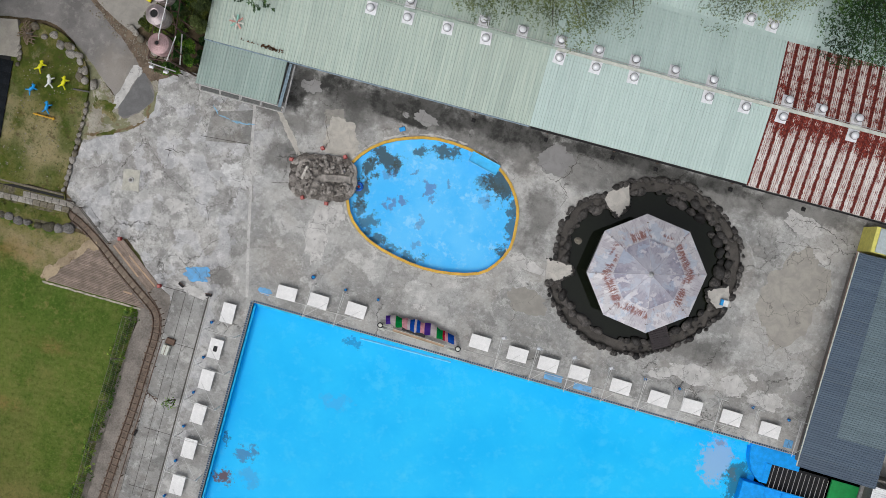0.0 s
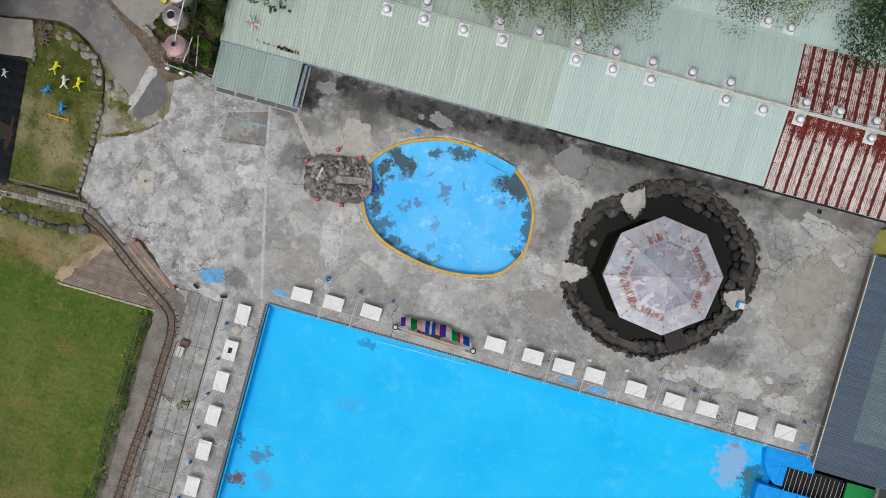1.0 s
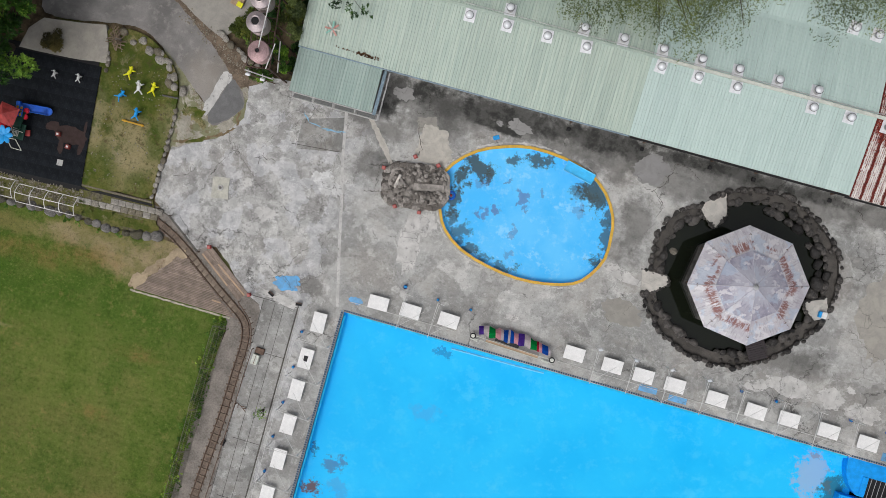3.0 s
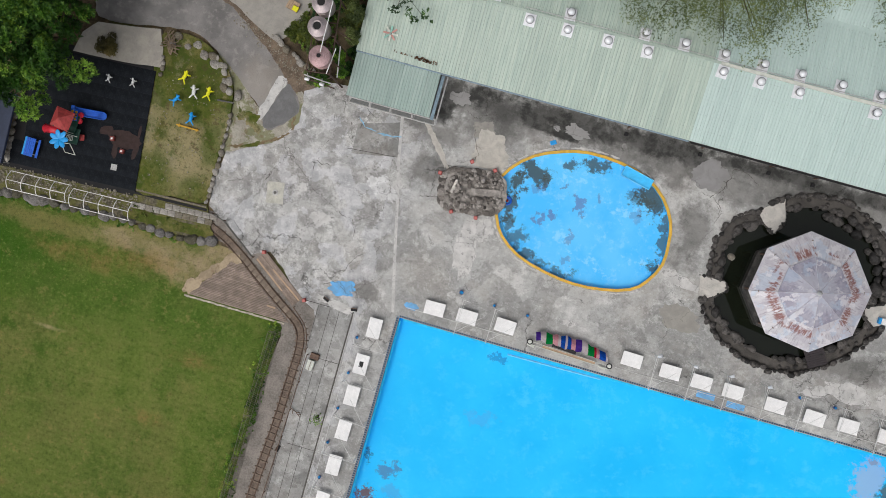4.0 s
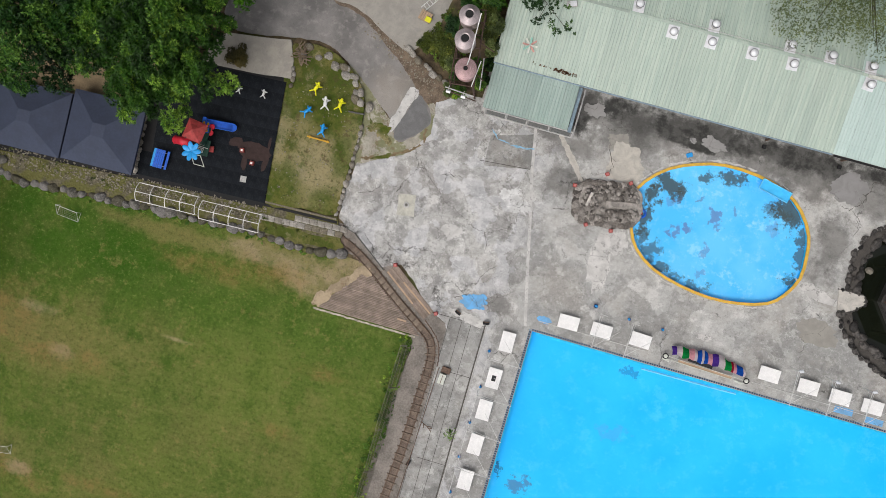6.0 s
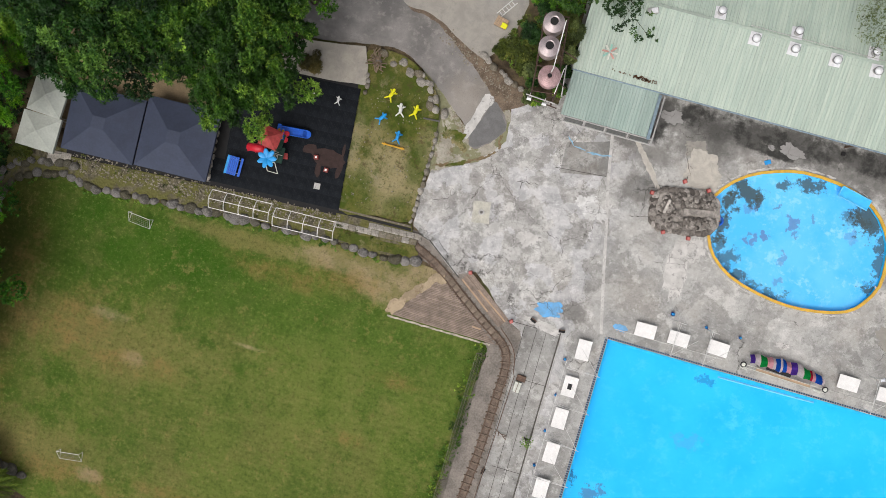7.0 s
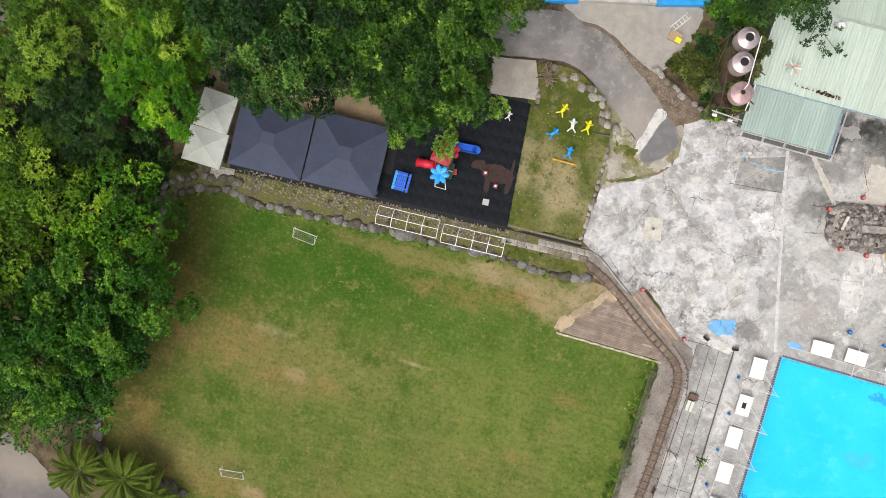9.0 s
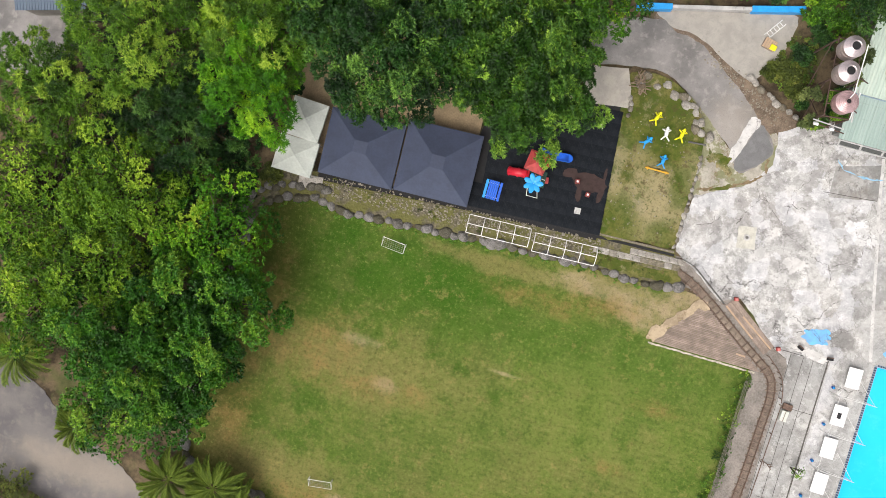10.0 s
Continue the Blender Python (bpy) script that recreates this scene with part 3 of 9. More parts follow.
def make_rock(name, a, c, moss, rough=0.85):
    m, nt, b = surface(name, rough)
    co = coords(nt)
    n, fine = grain(nt, co, 1.4, 9, 0.7), grain(nt, co, 7, 8, 0.75)
    pick = chance(nt)
    col = blend(nt, step(nt, n, 0.40, 0.60), a, c)
    col = blend(nt, step(nt, pick, 0.45, 0.95), col, moss)
    col = blend(nt, calc(nt, "MULTIPLY", step(nt, pick, 0.35, 0.0), 0.6), col, c)
    col = blend(nt, calc(nt, "MULTIPLY", step(nt, fine, 0.52, 0.62), 0.55), col, tuple(x * 0.3 for x in a[:3]) + (1.0,))
    col = blend(nt, calc(nt, "MULTIPLY", step(nt, fine, 0.44, 0.36), 0.4), col, tuple(min(1.0, x * 1.7) for x in c[:3]) + (1.0,))
    nt.links.new(col, b.inputs["Base Color"])
    relief(nt, b, calc(nt, "ADD", n, calc(nt, "MULTIPLY", fine, 0.5)), 1.0, 0.12)
    return m


def make_water():
    m, nt, b = surface("still_pond_water", 0.06, spec=0.3)
    co = coords(nt)
    n = grain(nt, co, 0.4, 5)
    nt.links.new(blend(nt, n, srgb(12, 15, 11), srgb(26, 30, 20)), b.inputs["Base Color"])
    relief(nt, b, grain(nt, co, 2.0, 3), 0.05, 0.02)
    return m


def make_rubber():
    m, nt, b = surface("black_rubber_tiles", 0.9, spec=0.12)
    co = coords(nt)
    n, fine = grain(nt, co, 0.7, 7, 0.65), grain(nt, co, 12, 4)
    col = blend(nt, step(nt, n, 0.35, 0.7), srgb(19, 22, 26), srgb(31, 34, 39))
    col = blend(nt, calc(nt, "MULTIPLY", chance(nt), 0.04), col, srgb(60, 64, 68))
    col = blend(nt, calc(nt, "MULTIPLY", step(nt, fine, 0.5, 0.75), 0.2), col, srgb(76, 78, 74))
    nt.links.new(col, b.inputs["Base Color"])
    relief(nt, b, fine, 0.3, 0.01)
    return m


def make_gravel():
    m, nt, b = surface("mossy_gravel", 0.95, spec=0.2)
    co = coords(nt)
    v = nt.nodes.new("ShaderNodeTexVoronoi")
    v.inputs["Scale"].default_value = 5.0
    nt.links.new(co, v.inputs["Vector"])
    n = grain(nt, co, 0.7, 6, 0.65)
    col = blend(nt, v.outputs["Color"], srgb(66, 62, 52), srgb(122, 114, 94))
    col = blend(nt, 0.25, col, srgb(82, 80, 68))
    col = blend(nt, calc(nt, "MULTIPLY", step(nt, n, 0.40, 0.54), 0.72), col, srgb(98, 98, 46))
    nt.links.new(col, b.inputs["Base Color"])
    relief(nt, b, v.outputs["Distance"], 0.8, 0.06)
    return m


BLUE, BLUE_LIGHT, BLUE_DEEP = srgb(36, 194, 252), srgb(104, 217, 255), srgb(17, 184, 249)
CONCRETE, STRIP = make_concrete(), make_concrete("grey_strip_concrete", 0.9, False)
PATCH_PALE = make_patch("pale_mortar", (192, 190, 187), (204, 201, 197), 0.7)
PATCH, LAWN, GARDEN, SOIL, ASPHALT = make_patch(), make_lawn(), make_garden(), make_soil(), make_asphalt("worn_asphalt", (104, 101, 99), (138, 134, 131), (158, 153, 148), (-16.4, 15.6, 1.8, 1.8, (160, 151, 140)))
POOL = make_pool_paint("blue_pool_paint", BLUE, BLUE_LIGHT, BLUE_DEEP, 0.16, [
    (0.95, -15.1, 0.75, 0.75, 0.9, srgb(104, 64, 44)), (2.3, -12.7, 0.9, 0.6, 0.7, srgb(76, 104, 150)), (3.2, -14.6, 0.9, 0.6, 0.35, srgb(90, 130, 190)),
    (8.4, -6.3, 1.2, 0.5, 0.3, srgb(90, 150, 220)), (40.3, -2.4, 1.3, 1.7, 0.7, srgb(160, 176, 206)), (42.3, -3.5, 1.0, 1.5, 0.9, srgb(40, 112, 136)), (40.4, -1.0, 0.4, 0.3, 0.5, srgb(130, 112, 120)),
    (41.7, -3.2, 0.4, 0.4, 0.5, srgb(96, 100, 96)), (8.7, -1.2, 0.6, 0.3, 0.5, srgb(30, 90, 150)), (0.4, -11.6, 0.2, 0.5, 0.7, srgb(40, 70, 100))])
ALGAE = srgb(68, 74, 68)
STAIN = srgb(96, 122, 176)
KID_POOL = make_pool_paint("pale_blue_pool_paint", srgb(100, 198, 255), srgb(164, 220, 255), srgb(76, 188, 253), 0.3, [
    (7.2, 14.6, 1.3, 0.75, 0.9, ALGAE), (6.1, 13.2, 0.55, 1.1, 0.9, ALGAE), (8.3, 14.0, 0.5, 0.6, 0.9, ALGAE), (6.1, 11.2, 0.45, 1.2, 0.85, ALGAE), (9.9, 15.8, 0.5, 0.5, 0.8, ALGAE), (11.9, 16.3, 1.1, 0.5, 0.85, ALGAE),
    (17.1, 15.0, 1.3, 1.1, 0.9, ALGAE), (16.0, 14.6, 0.9, 0.5, 0.6, ALGAE), (18.5, 13.4, 0.6, 0.9, 0.8, ALGAE), (18.9, 11.6, 0.35, 1.4, 0.75, ALGAE), (18.8, 9.6, 0.6, 0.5, 0.85, ALGAE), (7.3, 9.0, 0.7, 0.8, 0.7, ALGAE), (6.2, 9.9, 0.4, 0.5, 0.7, ALGAE),
    (8.5, 7.7, 0.9, 0.4, 0.75, ALGAE), (9.8, 7.3, 0.5, 0.4, 0.6, ALGAE), (11.6, 7.0, 0.8, 0.4, 0.65, ALGAE), (11.3, 13.1, 0.55, 0.4, 0.75, STAIN), (9.7, 11.5, 0.45, 0.35, 0.8, STAIN), (8.5, 11.0, 0.35, 0.3, 0.75, STAIN), (11.8, 12.3, 0.25, 0.35, 0.65, STAIN),
    (11.4, 10.0, 0.3, 0.5, 0.55, STAIN), (11.5, 8.3, 0.5, 0.3, 0.5, STAIN), (9.9, 14.0, 0.25, 0.2, 0.7, STAIN), (7.7, 13.4, 0.5, 0.4, 0.45, STAIN), (12.6, 13.9, 0.2, 0.2, 0.6, STAIN), (16.2, 13.3, 0.3, 0.6, 0.4, STAIN)])
BLUE_WALL = plain("blue_painted_concrete", BLUE, 0.5, vary=0.12, spec=0.2)
BLUE_STEP = plain("deep_blue_step_paint", srgb(22, 156, 244), 0.45, vary=0.14, spec=0.2)
BLUE_FADED = plain("faded_blue_paint", srgb(134, 178, 204), 0.85, vary=0.2, scale=4)
YELLOW_RIM = plain("ochre_yellow_rim_paint", srgb(208, 166, 62), 0.6, vary=0.18, scale=1.5)
BLUE_PATCH = make_patch("flaking_blue_paint", (104, 172, 224), (116, 180, 230), 0.55)
GREEN_SHEET = make_sheet("pale_green_roof_sheet", srgb(181, 193, 180), srgb(162, 178, 167), srgb(142, 154, 145))
MINT_SHEET = make_sheet("mint_roof_sheet", srgb(187, 204, 198), srgb(177, 196, 190), srgb(158, 176, 172))
ANNEX_SHEET = make_sheet("grey_green_roof_sheet", srgb(158, 174, 166), srgb(140, 160, 152), srgb(108, 126, 120))
RUST_SHEET = make_rust_sheet("rusted_white_roof_sheet", 0.60, 0.17, 0.03)
RUST_SHEET_OLD = make_rust_sheet("badly_rusted_roof_sheet", 0.55, 0.02, 0.05)
BLUE_SHEET = make_sheet("slate_blue_roof_sheet", srgb(82, 98, 114), srgb(70, 86, 104), srgb(60, 72, 88))
GREY_SHEET = make_sheet("grey_green_old_sheet", srgb(104, 121, 128), srgb(92, 108, 116), srgb(76, 91, 99))
WHITE_SHEET = make_sheet("white_roof_sheet", srgb(232, 232, 232), srgb(220, 220, 221), srgb(196, 196, 198))
GAZEBO_LOW = make_gazebo_sheet("galvanised_lower_roof", srgb(192, 189, 192), srgb(174, 168, 175), True)
GAZEBO_TOP = make_gazebo_sheet("galvanised_upper_roof", srgb(160, 157, 168), srgb(134, 130, 145), False)
CREAM = plain("cream_painted_steel", srgb(200, 202, 192), 0.55, vary=0.15)
BLUE_GUTTER = plain("faded_blue_gutter", srgb(128, 148, 160), 0.5, vary=0.3)
GALV = plain("galvanised_steel", srgb(182, 180, 178), 0.5, 0.2, vary=0.2)
WIRE = plain("dull_old_wire", srgb(142, 136, 122), 0.7, 0.2, vary=0.25)
STEEL = plain("dull_stainless_steel", srgb(196, 182, 182), 0.34, 0.75, vary=0.2, scale=1.2)
STEEL_OLD = plain("rusty_pink_stainless", srgb(184, 154, 154), 0.4, 0.65, vary=0.3, scale=2)
WHITE_METAL = plain("white_metal_cap", srgb(225, 225, 228), 0.4, 0.2, vary=0.1)
WHITE = plain("white_laminate", srgb(236, 234, 232), 0.55, vary=0.06, scale=1.2)
PALE_PIPE = plain("pale_grey_pipe", srgb(206, 205, 202), 0.5, vary=0.12)
WHITE_TUBE = plain("white_painted_tube", srgb(228, 226, 224), 0.5, vary=0.1)
BLACK = plain("black_plastic", srgb(26, 26, 28), 0.6, vary=0.2)
GRATING = plain("grey_plastic_grating", srgb(54, 70, 92), 0.6, vary=0.25)
DUSTY_GLASS = plain("dusty_window_glass", srgb(62, 64, 62), 0.35, vary=0.2)
CHANNEL = plain("blue_grey_channel", srgb(122, 138, 150), 0.6, vary=0.2)
CRACK = plain("dark_open_crack", srgb(74, 69, 65), 0.95, vary=0.3)
SILT_DARK = plain("dark_drain_silt", srgb(88, 85, 80), 0.95, vary=0.35)
SILT = plain("silted_drain", srgb(92, 90, 87), 0.9, vary=0.25)
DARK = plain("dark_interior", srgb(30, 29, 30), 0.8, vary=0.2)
RUSTY = plain("rusty_iron", srgb(112, 92, 80), 0.8, 0.3, vary=0.35, scale=4)
SLEEPER = plain("weathered_sleeper", srgb(120, 106, 94), 0.9, vary=0.3, scale=4, per_object=0.5)
INFILL = plain("sandy_concrete_infill", srgb(134, 120, 106), 0.9, vary=0.3, scale=2, per_object=0.5)
BALLAST = plain("brown_gritty_concrete", srgb(128, 121, 114), 0.95, vary=0.34, scale=0.8, bump=0.03)
OLD_IRON = plain("dark_rusted_iron", srgb(88, 70, 62), 0.85, 0.2, vary=0.35, scale=4)
PLANK = plain("brown_decking_board", srgb(146, 130, 118), 0.85, vary=0.35, scale=1.4, per_object=0.5)
PLANK_PALE = plain("pale_new_board", srgb(176, 150, 124), 0.8, vary=0.15, scale=2)
LIME = plain("whitewashed_kerb", srgb(176, 168, 152), 0.9, vary=0.5, scale=2.2)
RED = plain("red_painted_metal", srgb(160, 62, 60), 0.6, vary=0.35)
RED_PLASTIC = plain("red_moulded_plastic", srgb(200, 42, 58), 0.4, vary=0.15)
RED_FADED = plain("faded_red_plastic", srgb(128, 58, 52), 0.6, vary=0.25)
BLUE_PLASTIC = plain("blue_moulded_plastic", srgb(20, 92, 200), 0.4, vary=0.15)
SKY_PLASTIC = plain("sky_blue_plastic", srgb(34, 150, 220), 0.4, vary=0.12)
PLAY_GREEN = plain("dark_green_coated_steel", srgb(24, 62, 50), 0.5, vary=0.2)
YELLOW_PLASTIC = plain("yellow_plastic", srgb(226, 222, 30), 0.4, vary=0.1)
WHITE_PLASTIC = plain("white_plastic", srgb(226, 226, 224), 0.4, vary=0.08)
TOY_PINK, TOY_TEAL = plain("faded_pink_plastic", srgb(190, 140, 130), 0.6, vary=0.2), plain("faded_teal_plastic", srgb(138, 186, 172), 0.6, vary=0.2)
OCHRE_WOOD = plain("ochre_painted_beam", srgb(196, 150, 40), 0.6, vary=0.2)
GREEN_FELT = plain("green_floor_paint", srgb(16, 140, 66), 0.6, vary=0.15)
TENT_GREY = plain("dark_grey_canopy_cloth", srgb(58, 65, 84), 0.75, vary=0.12, scale=0.6)
TENT_WHITE = plain("dirty_white_canopy_cloth", srgb(180, 184, 176), 0.75, vary=0.1, scale=0.7)
ROCK_DARK = make_rock("dark_lava_rock", srgb(48, 46, 44), srgb(104, 99, 94), srgb(38, 35, 32), 0.45)
ROCK_WET = make_rock("wet_mossy_rock", srgb(42, 41, 40), srgb(80, 77, 73), srgb(30, 30, 25), 0.4)
ROCK_GREY = make_rock("grey_river_stone", srgb(134, 129, 122), srgb(174, 168, 159), srgb(116, 108, 92))
OLD_SLAB = make_concrete("old_slab_concrete", 0.84, False)
APRON = make_patch("apron_concrete", (154, 149, 141), (160, 155, 147), 0.25, 0.12)
PAD_GREY = make_patch("pad_concrete", (170, 163, 152), (174, 167, 156), 0.15, 0.12)
LANDING = make_patch("beige_landing_concrete", (192, 187, 179), (198, 192, 184), 0.25, 0.2)
ROCK_EDGE = make_rock("mossy_grey_boulder", srgb(88, 86, 84), srgb(134, 130, 126), srgb(82, 78, 62))
ROCK_BROWN = make_rock("grotto_stone", srgb(136, 130, 124), srgb(178, 171, 164), srgb(114, 107, 101))
VERGE, SAND = make_verge("sandy_verge_earth", srgb(174, 168, 155), 0.46), make_verge("dry_sand", srgb(176, 158, 132), 0.62)
WATER, RUBBER, GRAVEL = make_water(), make_rubber(), make_gravel()
BARK = plain("grey_brown_bark", srgb(70, 61, 52), 0.9, vary=0.3, scale=3, bump=0.03)
LEAF = make_leaf("mid_green_leaf", srgb(18, 48, 6), srgb(70, 118, 16), srgb(144, 178, 44), 0.12)
LEAF_BRIGHT = make_leaf("bright_green_leaf", srgb(20, 66, 4), srgb(78, 138, 16), srgb(152, 192, 42), 0.12)
LEAF_LIME = make_leaf("yellow_green_leaf", srgb(26, 54, 10), srgb(86, 126, 28), srgb(158, 184, 62), 0.12)
LEAF_VIVID = make_leaf("vivid_green_leaf", srgb(10, 44, 8), srgb(56, 112, 20), srgb(142, 178, 56), 0.12)
LEAF_FEATHER = make_leaf("feathery_green_leaf", srgb(38, 76, 10), srgb(108, 150, 32), srgb(178, 204, 66), 0.14)
LEAF_DARK = make_leaf("deep_green_leaf", srgb(10, 30, 9), srgb(36, 72, 24), srgb(86, 120, 48), 0.12)
LEAF_OLIVE = make_leaf("olive_leaf", srgb(54, 66, 34), srgb(98, 112, 60), srgb(146, 156, 92), 0.25)
LEAF_DRY = make_leaf("dry_brown_leaf", srgb(52, 48, 24), srgb(92, 86, 44), srgb(140, 122, 70), 0.15)
LEAF_MOSS = make_leaf("brownish_green_leaf", srgb(44, 54, 18), srgb(82, 94, 32), srgb(126, 130, 56), 0.18)
GREY_ROOT = plain("bleached_grey_root", srgb(124, 108, 90), 0.9, vary=0.25)
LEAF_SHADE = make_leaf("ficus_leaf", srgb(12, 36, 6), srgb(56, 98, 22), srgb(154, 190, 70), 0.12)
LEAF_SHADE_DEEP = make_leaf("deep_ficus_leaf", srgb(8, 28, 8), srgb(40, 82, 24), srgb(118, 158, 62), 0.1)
LEAF_PALM = make_leaf("palm_leaf", srgb(76, 98, 34), srgb(140, 156, 66), srgb(206, 198, 120))
WEED = make_leaf("weed_leaf", srgb(48, 80, 24), srgb(88, 128, 38), srgb(134, 156, 60))
LANE = make_asphalt("pale_warm_asphalt", (88, 85, 86), (111, 106, 103), (123, 116, 109), (-60.0, -26.6, 6.0, 1.4, (162, 149, 132)))
BLUE_PALE = plain("pale_blue_pipe_paint", srgb(110, 206, 255), 0.5, vary=0.12)
TRAY_BLUE = plain("light_blue_slide_plastic", srgb(66, 190, 250), 0.35, vary=0.08)
PIGMENT = [plain("cloth_%s" % n, c, 0.85, vary=0.15, scale=4, spec=0.1) for n, c in (
    ("violet", srgb(84, 52, 150)), ("white", srgb(206, 196, 198)), ("green", srgb(12, 140, 66)), ("pink", srgb(214, 160, 168)), ("blue", srgb(24, 82, 176)), ("crimson", srgb(170, 30, 60)))]

# ---- geometry helpers ----
def thing(name, label, category, group="", kind="", at=None):
    ob = tagged(new(name), label, category, group, kind)
    ob.empty_display_size = 0.3
    if at is not None:
        ob.matrix_basis = at
    return ob


def mesh_of(bm, name, material, smooth=False):
    me = bpy.data.meshes.new(name)
    bmesh.ops.recalc_face_normals(bm, faces=bm.faces[:])
    bm.to_mesh(me)
    bm.free()
    me.materials.append(material)
    if smooth:
        for p in me.polygons:
            p.use_smooth = True
    return me


def part(name, bm, material, parent=None, label="", smooth=False, at=None):
    """Links a bmesh (or a finished mesh) as one mesh object under a thing or a part."""
    me = bm if isinstance(bm, bpy.types.Mesh) else mesh_of(bm, name, material, smooth)
    ob = new(name, me)
    ob.parent = parent
    if at is not None:
        ob.matrix_basis = at
    if label:
        tagged(ob, label)
    return ob


def structure(name, bm, material, label, category, smooth=False):
    return tagged(part(name, bm, material, None, "", smooth), label, category, "", "structure")


def box(bm, c, s, rz=0.0, rx=0.0, ry=0.0, soft=0.0):
    got = bmesh.ops.create_cube(bm, size=1.0, matrix=pose(*c, rx, ry, rz) @ Matrix.Diagonal((*s, 1)))
    if soft:
        edges = {e for v in got["verts"] for e in v.link_edges}
        bmesh.ops.bevel(bm, geom=list(edges), offset=soft, segments=1, affect="EDGES")
    return bm


def slab(*args, **kw):
    return box(bmesh.new(), *args, **kw)


def rod(bm, a, b, r, r2=None, sides=6, ends=True):
    a, b = Vector(a), Vector(b)
    m = Matrix.Translation((a + b) / 2) @ (b - a).to_track_quat("Z", "Y").to_matrix().to_4x4()
    bmesh.ops.create_cone(bm, cap_ends=ends, segments=sides, radius1=r, radius2=r if r2 is None else r2, depth=(b - a).length, matrix=m)
    return bm


def rods(pairs, r, sides=6):
    bm = bmesh.new()
    for a, b in pairs:
        rod(bm, a, b, r, sides=sides)
    return bm


def curve_points(ctrl, per=6, closed=True):
    """A smooth line through a few corner points."""
    n, out = len(ctrl), []
    for i in range(n if closed else n - 1):
        p = [Vector(ctrl[(i + k) % n] if closed else ctrl[min(max(i + k, 0), n - 1)]) for k in (-1, 0, 1, 2)]
        for s in range(per):
            t = s / per
            out.append(0.5 * (2 * p[1] + (p[2] - p[0]) * t + (2 * p[0] - 5 * p[1] + 4 * p[2] - p[3]) * t * t + (3 * p[1] - p[0] - 3 * p[2] + p[3]) * t ** 3))
    if not closed:
        out.append(Vector(ctrl[-1]))
    return out


def shifted(pts, d):
    """A closed line moved outwards by d."""
    n = len(pts)
    area = sum(pts[i].x * pts[(i + 1) % n].y - pts[(i + 1) % n].x * pts[i].y for i in range(n))
    out = []
    for i in range(n):
        t = (pts[(i + 1) % n] - pts[i - 1]).normalized()
        out.append(pts[i] + Vector((t.y, -t.x)) * (d if area > 0 else -d))
    return out


def along(pts, gap, jitter=0.0, closed=False):
    """Even steps along a line: place and heading."""
    line = list(pts) + ([pts[0]] if closed else [])
    left, out = 0.0, []
    for a, b in zip(line, line[1:]):
        length = (b - a).length
        while left < length:
            out.append((a.lerp(b, left / length), math.degrees(math.atan2(b.y - a.y, b.x - a.x))))
            left += gap * (1 + random.uniform(-jitter, jitter))
        left -= length
    return out


def plate(outline, top, thick, holes=()):
    """A flat slab with that outline, and with holes through it."""
    bm = bmesh.new()
    rims = []
    for ring in (outline, *holes):
        vs = [bm.verts.new((p[0], p[1], top)) for p in ring]
        rims.append([bm.edges.new((vs[i], vs[(i + 1) % len(vs)])) for i in range(len(vs))])
    edges = [e for rim in rims for e in rim]
    bmesh.ops.triangle_fill(bm, use_beauty=True, use_dissolve=False, edges=edges, normal=(0, 0, 1))
    if thick:
        got = bmesh.ops.extrude_edge_only(bm, edges=edges)
        for v in got["geom"]:
            if isinstance(v, bmesh.types.BMVert):
                v.co.z -= thick
    return bm


def ring(inner, outer, z0, z1):
    """A closed band between two lines of equal count."""
    bm = bmesh.new()
    n = len(inner)
    v = [[bm.verts.new((p.x, p.y, z)) for p in line] for line, z in ((inner, z0), (inner, z1), (outer, z1), (outer, z0))]
    for k in range(4):
        for i in range(n):
            j = (i + 1) % n
            bm.faces.new((v[k][i], v[k][j], v[(k + 1) % 4][j], v[(k + 1) % 4][i]))
    return bm


def ragged(cx, cy, rx, ry, seed, n=22, rough=0.35, turn=0.0):
    """An uneven oval outline."""
    out, c, s = [], math.cos(radians(turn)), math.sin(radians(turn))
    for i in range(n):
        a = 2 * math.pi * i / n
        k = 1 + rough * (noise.noise(Vector((math.cos(a) * 1.7, math.sin(a) * 1.7, seed * 7.3))) * 1.2 + noise.noise(Vector((math.cos(a) * 5, math.sin(a) * 5, seed * 3.1))) * 0.6 + noise.noise(Vector((math.cos(a) * 13, math.sin(a) * 13, seed * 1.7))) * 0.4)
        x, y = rx * k * math.cos(a), ry * k * math.sin(a)
        out.append(Vector((cx + c * x - s * y, cy + s * x + c * y)))
    return out


def worn_line(pts, amount, scale=0.7, seed=0.0):
    """A closed line with a crumbled edge."""
    out = []
    n = len(pts)
    for i, p in enumerate(pts):
        for f in (0.0, 0.33, 0.67):
            q = p.lerp(pts[(i + 1) % n], f)
            k = Vector((q.x * scale, q.y * scale, seed))
            out.append(q + Vector((noise.noise(k) + 0.5 * noise.noise(k * 3.1), noise.noise(k + Vector((9, 4, 2))) + 0.5 * noise.noise(k * 3.1 + Vector((5, 1, 7))))) * amount)
    return out


def rock_mesh(name, seed, material, flat=0.7, subdivisions=2, rugged=1.0):
    bm = bmesh.new()
    bmesh.ops.create_icosphere(bm, subdivisions=subdivisions, radius=1.0)
    for v in bm.verts:
        p = v.co * 1.1 + Vector((seed * 5.1, seed * 2.3, 0))
        v.co *= 1 + rugged * (0.38 * noise.noise(p) + 0.22 * noise.noise(p * 2.7))
        v.co.z *= flat
    return mesh_of(bm, name, material, rugged < 1)


